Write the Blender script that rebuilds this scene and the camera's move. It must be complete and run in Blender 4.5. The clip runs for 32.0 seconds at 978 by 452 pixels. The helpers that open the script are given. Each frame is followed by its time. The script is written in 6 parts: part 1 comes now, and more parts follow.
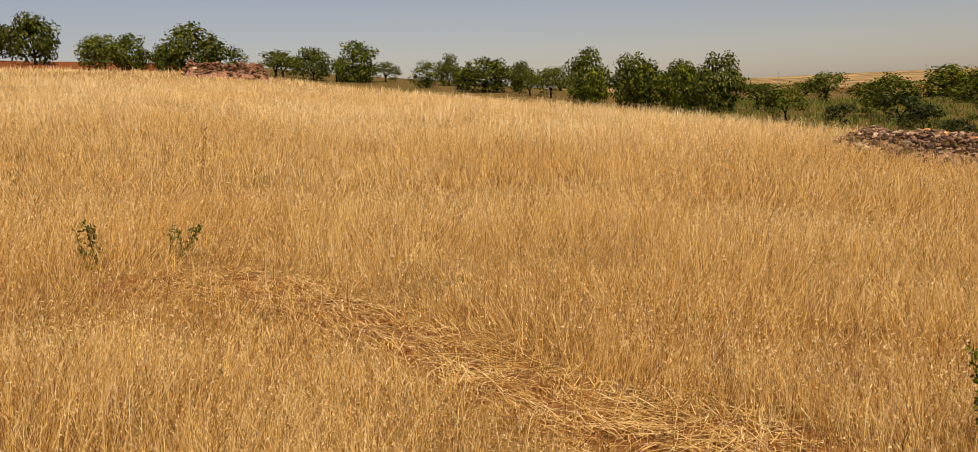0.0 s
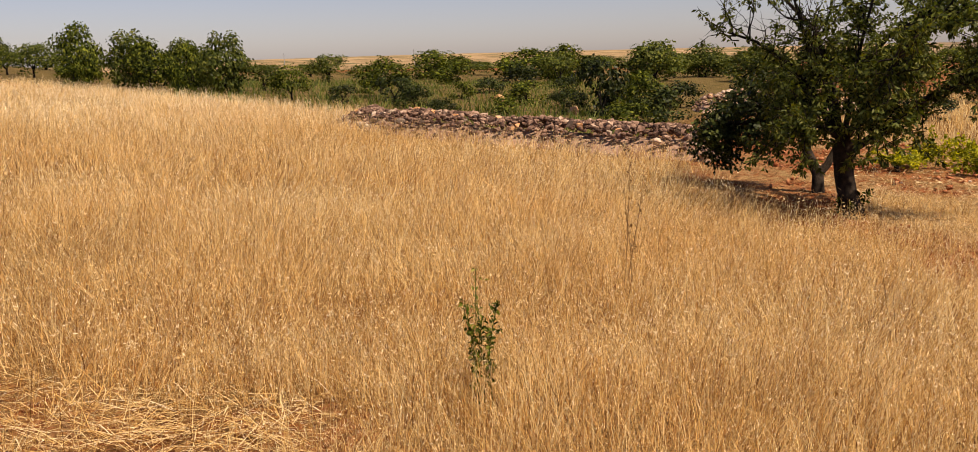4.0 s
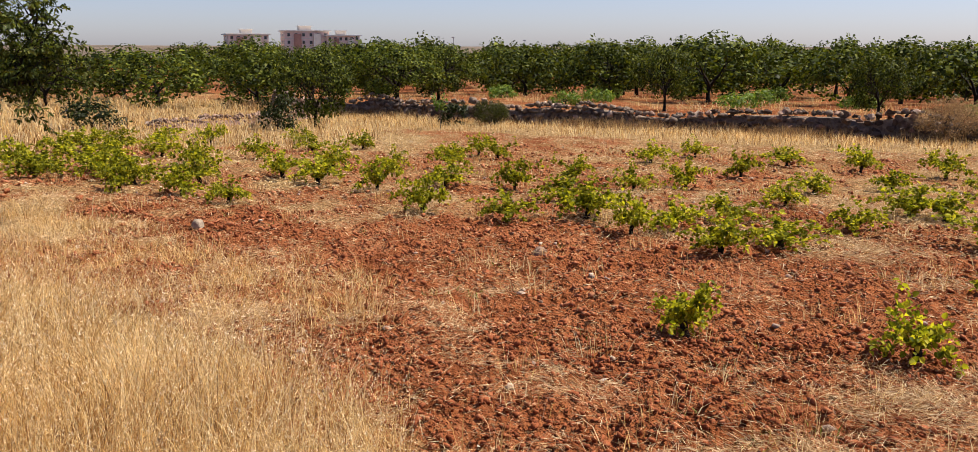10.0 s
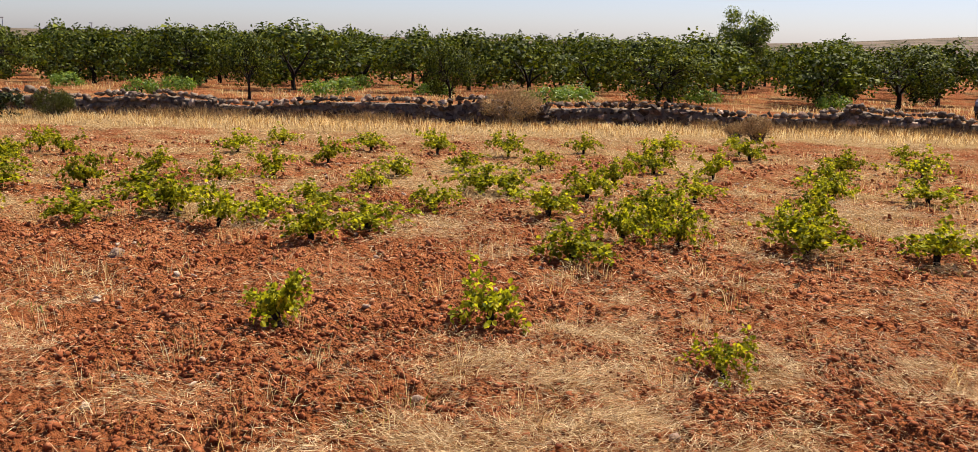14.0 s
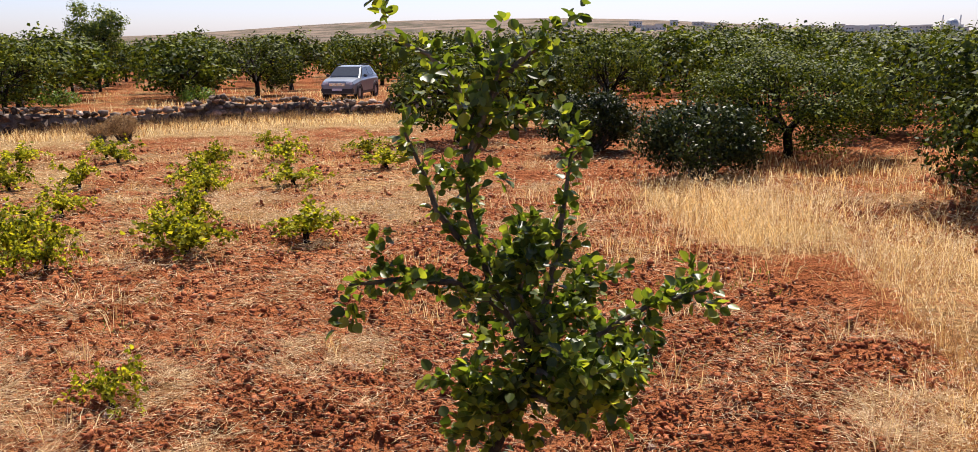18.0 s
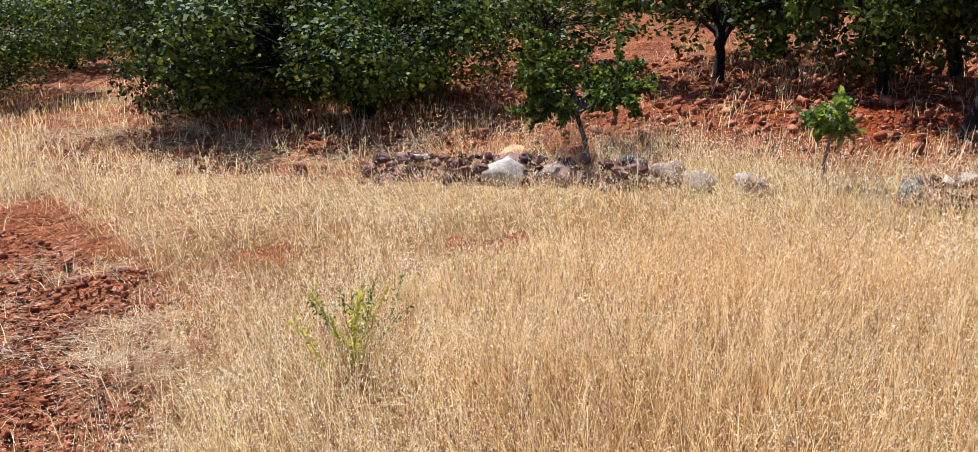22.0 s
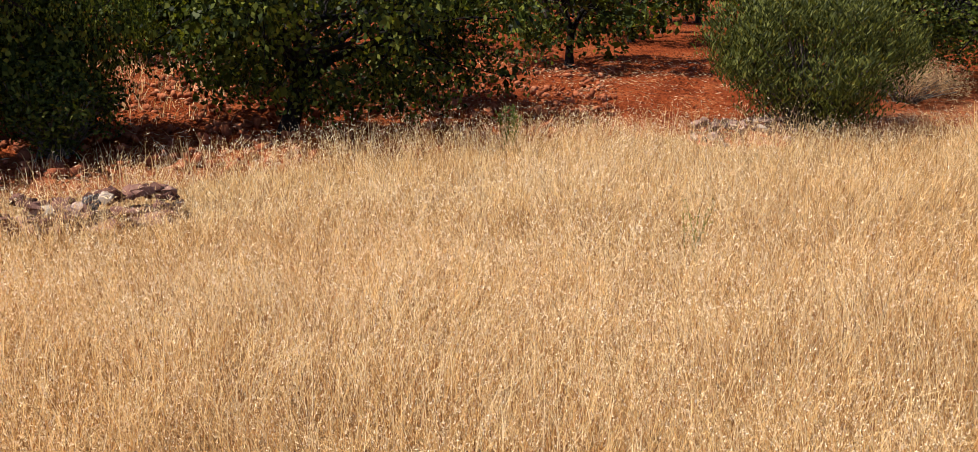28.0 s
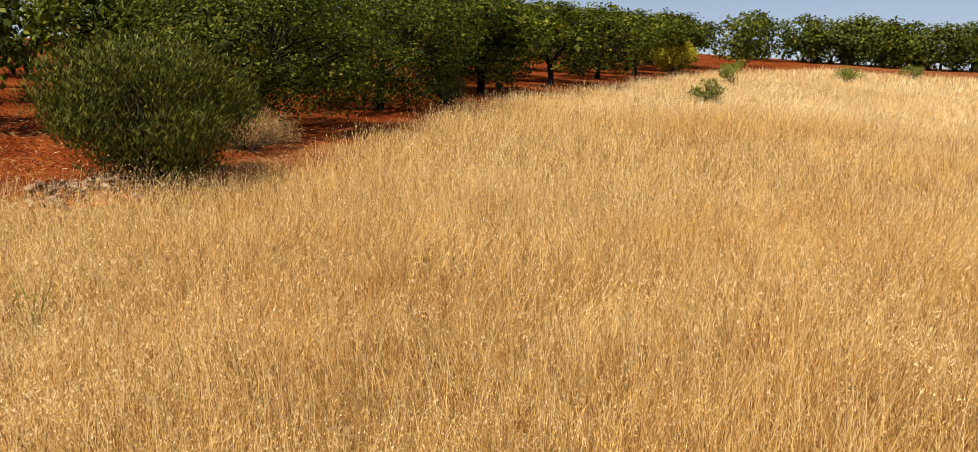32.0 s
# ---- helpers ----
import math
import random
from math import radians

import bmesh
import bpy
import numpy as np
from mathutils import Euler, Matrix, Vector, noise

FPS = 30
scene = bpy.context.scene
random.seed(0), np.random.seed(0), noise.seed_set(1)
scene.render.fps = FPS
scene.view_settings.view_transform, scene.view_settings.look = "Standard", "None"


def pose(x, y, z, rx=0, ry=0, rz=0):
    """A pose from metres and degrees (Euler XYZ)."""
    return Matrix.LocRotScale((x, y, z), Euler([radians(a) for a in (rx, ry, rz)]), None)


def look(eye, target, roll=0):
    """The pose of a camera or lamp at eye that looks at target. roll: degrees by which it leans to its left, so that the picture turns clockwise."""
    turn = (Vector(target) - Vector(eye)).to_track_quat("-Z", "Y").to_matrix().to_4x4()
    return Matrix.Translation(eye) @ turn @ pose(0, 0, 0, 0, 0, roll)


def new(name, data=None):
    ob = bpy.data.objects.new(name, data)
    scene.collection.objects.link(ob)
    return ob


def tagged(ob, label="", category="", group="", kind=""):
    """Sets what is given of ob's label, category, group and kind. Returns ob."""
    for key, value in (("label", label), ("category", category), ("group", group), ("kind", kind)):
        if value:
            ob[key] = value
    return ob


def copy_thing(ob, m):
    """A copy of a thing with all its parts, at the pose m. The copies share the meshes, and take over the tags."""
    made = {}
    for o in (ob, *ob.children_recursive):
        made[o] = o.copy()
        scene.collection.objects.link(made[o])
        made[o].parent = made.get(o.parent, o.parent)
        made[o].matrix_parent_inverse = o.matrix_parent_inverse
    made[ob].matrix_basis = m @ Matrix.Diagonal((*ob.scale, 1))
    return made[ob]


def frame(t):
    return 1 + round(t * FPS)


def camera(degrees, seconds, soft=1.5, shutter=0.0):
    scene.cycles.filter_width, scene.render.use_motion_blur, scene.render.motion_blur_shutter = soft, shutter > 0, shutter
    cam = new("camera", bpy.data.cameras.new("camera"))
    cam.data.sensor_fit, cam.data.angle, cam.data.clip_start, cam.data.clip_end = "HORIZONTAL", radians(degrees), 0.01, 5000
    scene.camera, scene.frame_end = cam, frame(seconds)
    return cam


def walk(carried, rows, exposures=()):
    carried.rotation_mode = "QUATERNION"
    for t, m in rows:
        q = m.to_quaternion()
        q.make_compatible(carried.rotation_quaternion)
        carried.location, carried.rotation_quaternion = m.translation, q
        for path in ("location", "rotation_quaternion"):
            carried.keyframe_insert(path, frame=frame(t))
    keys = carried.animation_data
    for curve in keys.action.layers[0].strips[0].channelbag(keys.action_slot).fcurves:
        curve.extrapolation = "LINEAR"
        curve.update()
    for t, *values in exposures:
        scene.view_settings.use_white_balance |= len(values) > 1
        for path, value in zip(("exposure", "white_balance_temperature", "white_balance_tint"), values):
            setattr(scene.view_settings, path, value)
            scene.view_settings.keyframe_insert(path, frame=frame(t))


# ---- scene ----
# ---- camera and its walk ----
def view(x, y, z, yaw, pitch, roll):
    return pose(x, y, z, 90 + pitch, 0, yaw) @ pose(0, 0, 0, 0, 0, roll)


cam = camera(57.5, 32.0, soft=0.8)
PATH = [
    (0, -0.015, 0.060, 2.388, -32.329, -8.388, -2.426),
    (0.5, -0.019, 0.039, 2.394, -35.687, -8.754, -2.643),
    (1, -0.020, 0.025, 2.393, -39.553, -9.169, -2.748),
    (1.5, -0.000, 0.019, 2.397, -44.871, -9.688, -2.487),
    (2, 0.017, 0.039, 2.420, -50.241, -10.274, -2.596),
    (2.5, 0.048, 0.070, 2.413, -54.946, -10.754, -2.636),
    (4.5, 0.243, 0.164, 2.334, -67.575, -10.649, -0.983),
    (5, 0.277, 0.176, 2.331, -75.860, -10.874, -0.201),
    (5.5, 0.289, 0.182, 2.329, -86.895, -11.175, 0.091),
    (6, 0.249, 0.170, 2.332, -90.762, -10.942, 0.251),
    (6.5, 0.218, 0.158, 2.335, -94.915, -10.985, 0.096),
    (7, 0.193, 0.150, 2.338, -99.861, -10.936, 0.027),
    (7.5, 0.187, 0.148, 2.341, -102.116, -10.703, -0.342),
    (8, 0.189, 0.149, 2.342, -103.581, -10.468, -0.636),
    (8.5, 0.183, 0.147, 2.344, -104.586, -10.289, -0.759),
    (9, 0.118, 0.214, 2.353, -106.634, -10.395, -0.723),
    (9.5, 0.157, 0.148, 2.345, -113.242, -10.847, -0.565),
    (10, 0.143, 0.147, 2.349, -119.288, -11.325, 0.081),
    (10.5, 0.147, 0.084, 2.340, -123.616, -11.668, 0.700),
    (11, 0.140, 0.039, 2.345, -126.217, -12.190, 1.119),
    (11.5, 0.137, 0.042, 2.337, -133.105, -12.514, 1.587),
    (12, 0.122, 0.055, 2.346, -138.493, -12.849, 1.530),
    (12.5, 0.128, 0.058, 2.341, -140.263, -12.601, 1.203),
    (13, 0.152, 0.018, 2.337, -141.716, -12.417, 1.091),
    (13.5, 0.158, 0.019, 2.335, -142.703, -12.040, 1.169),
    (14, 0.145, 0.020, 2.339, -145.318, -11.788, 1.312),
    (14.5, 0.102, 0.011, 2.351, -152.538, -11.720, 1.400),
    (15, 0.069, -0.018, 2.351, -158.790, -11.440, 1.760),
    (15.5, 0.053, -0.054, 2.360, -164.345, -11.300, 2.450),
    (17.5, 0.012, -0.206, 2.412, -182.386, -12.019, -0.379),
    (18, 0.022, -0.185, 2.417, -183.814, -12.035, -0.527),
    (18.5, 0.022, -0.173, 2.412, -187.040, -12.225, -0.252),
    (19, -0.006, -0.157, 2.415, -194.141, -12.433, -0.043),
    (19.5, -0.091, -0.161, 2.406, -202.162, -12.522, 0.531),
    (20, -0.149, -0.150, 2.403, -208.923, -12.864, 0.359),
    (20.5, -0.163, -0.148, 2.400, -218.687, -13.855, 0.105),
    (21, -0.187, -0.144, 2.406, -224.366, -14.837, -0.163),
    (21.5, -0.185, -0.146, 2.408, -226.838, -15.558, -0.419),
    (22, -0.185, -0.147, 2.404, -231.810, -16.166, 0.649),
    (22.5, -0.164, -0.159, 2.408, -234.374, -16.508, 0.864),
    (23, -0.148, -0.158, 2.415, -236.047, -16.784, 0.922),
    (23.5, -0.171, -0.179, 2.403, -241.708, -17.132, 1.913),
    (24, -0.193, -0.143, 2.384, -252.021, -17.484, 2.946),
    (24.5, -0.178, -0.205, 2.368, -260.730, -17.665, 3.802),
    (25, -0.170, -0.296, 2.371, -267.857, -17.698, 3.840),
    (25.5, -0.160, -0.324, 2.367, -276.967, -17.342, 4.154),
    (26, -0.129, -0.348, 2.376, -284.508, -16.486, 1.746),
    (26.5, -0.112, -0.361, 2.369, -289.258, -14.874, 2.402),
    (28.5, -0.061, -0.391, 2.399, -297.108, -10.903, 3.248),
    (29, -0.075, -0.339, 2.404, -303.343, -10.069, 3.277),
    (29.5, -0.113, -0.310, 2.393, -308.831, -9.677, 3.293),
    (30, -0.136, -0.273, 2.398, -316.614, -9.537, 3.279),
    (30.5, -0.092, -0.218, 2.419, -321.263, -9.060, 2.076),
    (31, -0.031, -0.159, 2.436, -324.335, -8.134, 1.503),
    (31.5, -0.044, -0.138, 2.438, -328.324, -7.722, 1.555),
    (32, -0.060, -0.125, 2.438, -332.823, -7.130, 1.683),
]
EXPOSURE = [(0.0, 0.14, 8900, 10), (2.5, 0.26, 8500, 10), (4.5, 0.42, 7400, 17), (9.0, 0.64, 6300, 12), (13.0, 0.74, 6450, 8), (16.0, 0.80, 6550, 11), (19.0, 0.95, 6000, 13), (20.0, 0.98, 5850, 14),
            (20.8, 1.10, 5000, 7), (24.0, 0.98, 4950, 8), (26.5, 0.80, 5000, 9), (28.5, 0.82, 6200, 15), (30.0, 0.78, 6500, 8), (32.0, 0.56, 7600, 4)]
walk(cam, [(t, view(*row)) for t, *row in PATH], EXPOSURE)

# ---- world and sun ----
SUN_AZ, SUN_EL = 166.0, 57.0      # degrees: to the left of north, above the horizon
world = bpy.data.worlds.new("sky")
scene.world = world
world.use_nodes = True
wn, wl = world.node_tree.nodes, world.node_tree.links
sky = wn.new("ShaderNodeTexSky")
sky.sky_type = "NISHITA"
sky.sun_disc = False
sky.sun_elevation, sky.sun_rotation = radians(SUN_EL), radians(-SUN_AZ)
sky.altitude, sky.air_density, sky.dust_density, sky.ozone_density = 500, 1.0, 0.85, 1.5
haze = wn.new("ShaderNodeHueSaturation")      # dusty summer air greys the blue
haze.inputs["Saturation"].default_value = 0.9
wl.new(sky.outputs[0], haze.inputs["Color"])
pale = wn.new("ShaderNodeMix")
pale.data_type, pale.blend_type = "RGBA", "MULTIPLY"
pale.inputs[0].default_value = 1.0
pale.inputs[7].default_value = (0.97, 0.96, 1.2, 1)
wl.new(haze.outputs[0], pale.inputs[6])
wl.new(pale.outputs[2], wn["Background"].inputs[0])
wn["Background"].inputs[1].default_value = 0.066
sun_data = bpy.data.lights.new("sun", "SUN")
sun_data.energy, sun_data.angle, sun_data.color = 5.5, radians(0.53), (1.0, 0.90, 0.74)
sun = new("sun", sun_data)
sa, se = radians(SUN_AZ), radians(SUN_EL)
sun_way = Vector((-math.sin(sa) * math.cos(se), math.cos(sa) * math.cos(se), math.sin(se)))
sun.matrix_world = look(sun_way * 50, (0, 0, 0))


# ---- materials ----
def nodes_of(name):
    m = bpy.data.materials.new(name)
    m.use_nodes = True
    nt = m.node_tree
    return m, nt.nodes, nt.links, nt.nodes["Principled BSDF"]


def ramp_node(n, stops):
    r = n.new("ShaderNodeValToRGB")
    el = r.color_ramp.elements
    el[0].position, el[0].color = stops[0][0], (*stops[0][1], 1)
    el[1].position, el[1].color = stops[-1][0], (*stops[-1][1], 1)
    for p, c in stops[1:-1]:
        el.new(p).color = (*c, 1)
    return r


def noise_node(n, l, vec, scale, detail=4.0, rough=0.6):
    t = n.new("ShaderNodeTexNoise")
    t.inputs["Scale"].default_value, t.inputs["Detail"].default_value, t.inputs["Roughness"].default_value = scale, detail, rough
    l.new(vec, t.inputs["Vector"])
    return t


def mix_node(n, l, fac, a, b, blend="MIX"):
    m = n.new("ShaderNodeMix")
    m.data_type, m.blend_type = "RGBA", blend
    for sock, v in ((m.inputs[0], fac), (m.inputs[6], a), (m.inputs[7], b)):
        if isinstance(v, (int, float)):
            sock.default_value = v
        elif isinstance(v, tuple):
            sock.default_value = (*v, 1)
        else:
            l.new(v, sock)
    return m.outputs[2]


def bump_node(n, l, height, bsdf, strength, distance):
    b = n.new("ShaderNodeBump")
    b.inputs["Strength"].default_value, b.inputs["Distance"].default_value = strength, distance
    l.new(height, b.inputs["Height"])
    l.new(b.outputs[0], bsdf.inputs["Normal"])


def foliage(name, dark, mid, light, gloss=0.55, through_light=0.35, shine=0.2):
    """Leaves: colour varies leaf by leaf and tree by tree, light passes through."""
    m, n, l, b = nodes_of(name)
    g = n.new("ShaderNodeNewGeometry")
    o = n.new("ShaderNodeObjectInfo")
    r = ramp_node(n, [(0.0, dark), (0.55, mid), (1.0, light)])
    l.new(g.outputs["Random Per Island"], r.inputs[0])
    hs = n.new("ShaderNodeHueSaturation")
    mr = n.new("ShaderNodeMapRange")
    mr.inputs["To Min"].default_value, mr.inputs["To Max"].default_value = 0.78, 1.25
    l.new(o.outputs["Random"], mr.inputs["Value"])
    l.new(mr.outputs[0], hs.inputs["Value"])
    l.new(r.outputs[0], hs.inputs["Color"])
    l.new(hs.outputs[0], b.inputs["Base Color"])
    b.inputs["Roughness"].default_value = gloss
    b.inputs["Specular IOR Level"].default_value = shine
    t = n.new("ShaderNodeBsdfTranslucent")
    warm = mix_node(n, l, 1.0, hs.outputs[0], (1.6, 1.5, 0.5), "MULTIPLY")
    l.new(warm, t.inputs["Color"])
    mx = n.new("ShaderNodeMixShader")
    mx.inputs[0].default_value = through_light
    l.new(b.outputs[0], mx.inputs[1])
    l.new(t.outputs[0], mx.inputs[2])
    l.new(mx.outputs[0], n["Material Output"].inputs[0])
    return m


def stalks(name, stops, through_light=0.5, patches=True):
    """Dry grass: each stalk its own shade of straw, with paler and redder patches."""
    m, n, l, b = nodes_of(name)
    g = n.new("ShaderNodeNewGeometry")
    r = ramp_node(n, stops)
    l.new(g.outputs["Random Per Island"], r.inputs[0])
    col = r.outputs[0]
    if patches:
        big = noise_node(n, l, g.outputs["Position"], 0.22, 3.0)
        rr = ramp_node(n, [(0.36, (0.96, 0.88, 0.77)), (0.55, (1.0, 1.0, 1.0))])
        l.new(big.outputs[0], rr.inputs[0])
        col = mix_node(n, l, 1.0, col, rr.outputs[0], "MULTIPLY")
    l.new(col, b.inputs["Base Color"])
    b.inputs["Roughness"].default_value = 0.7
    b.inputs["Specular IOR Level"].default_value = 0.2
    t = n.new("ShaderNodeBsdfTranslucent")
    l.new(col, t.inputs["Color"])
    mx = n.new("ShaderNodeMixShader")
    mx.inputs[0].default_value = through_light
    l.new(b.outputs[0], mx.inputs[1])
    l.new(t.outputs[0], mx.inputs[2])
    l.new(mx.outputs[0], n["Material Output"].inputs[0])
    return m


def rough_solid(name, stops, scale, bump_scale, bump=0.5, dist=0.02, rough=0.9, by_object=0.35, spots=None):
    """Stone, bark, soil lumps: mottled colour at two scales with relief, shifted from piece to piece."""
    m, n, l, b = nodes_of(name)
    o = n.new("ShaderNodeObjectInfo")
    g = n.new("ShaderNodeNewGeometry")
    a = noise_node(n, l, g.outputs["Position"], scale, 6.0, 0.65)
    r = ramp_node(n, stops)
    add = n.new("ShaderNodeMath")
    add.operation = "MULTIPLY_ADD"
    isl = n.new("ShaderNodeMath")
    isl.operation = "ADD"
    l.new(o.outputs["Random"], isl.inputs[0])
    l.new(g.outputs["Random Per Island"], isl.inputs[1])
    sub = n.new("ShaderNodeMath")
    sub.operation = "SUBTRACT"
    l.new(isl.outputs[0], sub.inputs[0])
    sub.inputs[1].default_value = 1.0
    l.new(sub.outputs[0], add.inputs[0])
    add.inputs[1].default_value = by_object
    l.new(a.outputs[0], add.inputs[2])
    l.new(add.outputs[0], r.inputs[0])
    col = r.outputs[0]
    if spots:
        s = noise_node(n, l, g.outputs["Position"], scale * 3.1, 3.0)
        sr = ramp_node(n, [(0.56, (0, 0, 0)), (0.62, (1, 1, 1))])
        l.new(s.outputs[0], sr.inputs[0])
        col = mix_node(n, l, sr.outputs[0], col, spots)
    l.new(col, b.inputs["Base Color"])
    b.inputs["Roughness"].default_value = rough
    b.inputs["Specular IOR Level"].default_value = 0.15
    fine = noise_node(n, l, g.outputs["Position"], bump_scale, 8.0, 0.7)
    bump_node(n, l, fine.outputs[0], b, bump, dist)
    return m


def plain(name, color, rough=0.6, metal=0.0, vary=0.12, scale=6.0):
    m, n, l, b = nodes_of(name)
    g = n.new("ShaderNodeNewGeometry")
    a = noise_node(n, l, g.outputs["Position"], scale, 5.0)
    dark = tuple(c * (1 - vary) for c in color)
    lite = tuple(min(1, c * (1 + vary)) for c in color)
    r = ramp_node(n, [(0.3, dark), (0.7, lite)])
    l.new(a.outputs[0], r.inputs[0])
    l.new(r.outputs[0], b.inputs["Base Color"])
    b.inputs["Roughness"].default_value, b.inputs["Metallic"].default_value = rough, metal
    return m


def ground_material():
    """Red soil, straw litter and green scrub, blended by the plan's cover values."""
    m, n, l, b = nodes_of("earth")
    g = n.new("ShaderNodeNewGeometry")
    at = n.new("ShaderNodeAttribute")
    at.attribute_name = "cover"
    sep = n.new("ShaderNodeSeparateColor")
    l.new(at.outputs["Color"], sep.inputs[0])
    p = g.outputs["Position"]
    a = noise_node(n, l, p, 1.1, 8.0, 0.7)
    f = noise_node(n, l, p, 18.0, 6.0, 0.75)
    soil = ramp_node(n, [(0.36, (0.10, 0.028, 0.010)), (0.5, (0.30, 0.095, 0.035)), (0.66, (0.50, 0.225, 0.108))])
    s = mix_node(n, l, 0.5, a.outputs[0], f.outputs[0])
    l.new(s, soil.inputs[0])
    straw = ramp_node(n, [(0.32, (0.24, 0.13, 0.052)), (0.5, (0.42, 0.27, 0.12)), (0.7, (0.58, 0.41, 0.21))])
    l.new(s, straw.inputs[0])
    far_n = noise_node(n, l, p, 0.02, 6.0, 0.7)
    plain_c = ramp_node(n, [(0.38, (0.10, 0.10, 0.05)), (0.5, (0.30, 0.20, 0.11)), (0.65, (0.42, 0.31, 0.18))])
    l.new(far_n.outputs[0], plain_c.inputs[0])
    green = ramp_node(n, [(0.3, (0.07, 0.08, 0.025)), (0.52, (0.17, 0.15, 0.06)), (0.75, (0.33, 0.22, 0.11))])
    l.new(s, green.inputs[0])
    litter = n.new("ShaderNodeMath")
    litter.operation = "MULTIPLY_ADD"
    l.new(noise_node(n, l, p, 7.0, 7.0, 0.8).outputs[0], litter.inputs[0])
    litter.inputs[1].default_value = 3.6
    lm = n.new("ShaderNodeMath")
    lm.operation = "MULTIPLY_ADD"
    l.new(sep.outputs[0], lm.inputs[0])
    lm.inputs[1].default_value, lm.inputs[2].default_value = 3.6, -3.6
    l.new(lm.outputs[0], litter.inputs[2])
    litter.use_clamp = True
    fresh = ramp_node(n, [(0.36, (0.09, 0.018, 0.006)), (0.5, (0.24, 0.050, 0.013)), (0.66, (0.40, 0.125, 0.040))])
    l.new(s, fresh.inputs[0])
    tilled = mix_node(n, l, at.outputs["Alpha"], soil.outputs[0], fresh.outputs[0])
    c = mix_node(n, l, litter.outputs[0], tilled, straw.outputs[0])
    c = mix_node(n, l, sep.outputs[1], c, green.outputs[0])
    # far southern hill with scrub, its base colour greyed to stand for haze
    hill = ramp_node(n, [(0.40, (0.07, 0.065, 0.045)), (0.5, (0.15, 0.115, 0.09)), (0.62, (0.22, 0.165, 0.13))])
    l.new(far_n.outputs[0], hill.inputs[0])
    c = mix_node(n, l, sep.outputs[2], c, mix_node(n, l, at.outputs["Alpha"], plain_c.outputs[0], hill.outputs[0]))
    l.new(c, b.inputs["Base Color"])
    b.inputs["Roughness"].default_value = 1.0
    b.inputs["Specular IOR Level"].default_value = 0.03
    lump = n.new("ShaderNodeTexVoronoi")
    lump.inputs["Scale"].default_value, lump.inputs["Detail"].default_value, lump.inputs["Roughness"].default_value = 7.0, 3.0, 0.6
    l.new(p, lump.inputs["Vector"])
    bump_node(n, l, mix_node(n, l, 0.55, noise_node(n, l, p, 6.0, 9.0, 0.75).outputs[0], lump.outputs["Distance"]), b, 1.0, 0.24)
    return m


EARTH = ground_material()
OAT = stalks("dry_oat_stalk", [(0.0, (0.15, 0.066, 0.02)), (0.24, (0.46, 0.25, 0.08)), (0.55, (0.86, 0.60, 0.245)), (1.0, (0.97, 0.83, 0.51))])
# straw low between the stalks: the shade down there is put into its brown
UNDER = stalks("darkened_straw", [(0.0, (0.09, 0.038, 0.012)), (0.5, (0.36, 0.17, 0.048)), (1.0, (0.62, 0.37, 0.13))], 0.35)
SEED = stalks("oat_spikelet", [(0.0, (0.66, 0.44, 0.18)), (0.45, (0.88, 0.69, 0.38)), (1.0, (0.98, 0.88, 0.66))], 0.4)
LITTER = stalks("straw_litter", [(0.0, (0.36, 0.21, 0.09)), (0.5, (0.60, 0.41, 0.20)), (1.0, (0.84, 0.67, 0.42))], 0.15, False)
PISTACHIO = foliage("pistachio_leaf", (0.012, 0.019, 0.003), (0.046, 0.064, 0.009), (0.165, 0.182, 0.024), 0.55, 0.22, 0.08)
PALE_LEAF = foliage("pale_leaf", (0.06, 0.11, 0.02), (0.11, 0.18, 0.03), (0.21, 0.28, 0.06), 0.45)
YOUNG_LEAF = foliage("young_pistachio_leaf", (0.030, 0.050, 0.009), (0.095, 0.135, 0.022), (0.25, 0.28, 0.04), 0.38, 0.5, 0.4)
ALMOND = foliage("almond_leaf", (0.022, 0.032, 0.007), (0.062, 0.082, 0.016), (0.15, 0.16, 0.035), 0.55, 0.3, 0.12)
DARK_LEAF = foliage("dark_leaf", (0.008, 0.013, 0.004), (0.020, 0.030, 0.007), (0.070, 0.084, 0.022), 0.45, 0.14, 0.12)
GREY_LEAF = foliage("grey_shrub_leaf", (0.016, 0.021, 0.004), (0.048, 0.056, 0.010), (0.14, 0.145, 0.030), 0.6, 0.22, 0.12)
VINE_LEAF = foliage("vine_leaf", (0.060, 0.078, 0.007), (0.215, 0.222, 0.017), (0.47, 0.44, 0.045), 0.55, 0.48, 0.1)
WEED_LEAF = foliage("weed_leaf", (0.05, 0.08, 0.02), (0.12, 0.16, 0.035), (0.28, 0.28, 0.08), 0.6, 0.4)
YELLOW_LEAF = foliage("yellowing_leaf", (0.16, 0.16, 0.02), (0.30, 0.28, 0.03), (0.5, 0.42, 0.06), 0.5, 0.4)
DRY_SHRUB = stalks("dry_shrub_twig", [(0.0, (0.18, 0.10, 0.045)), (0.6, (0.38, 0.235, 0.10)), (1.0, (0.58, 0.41, 0.20))], 0.2, False)
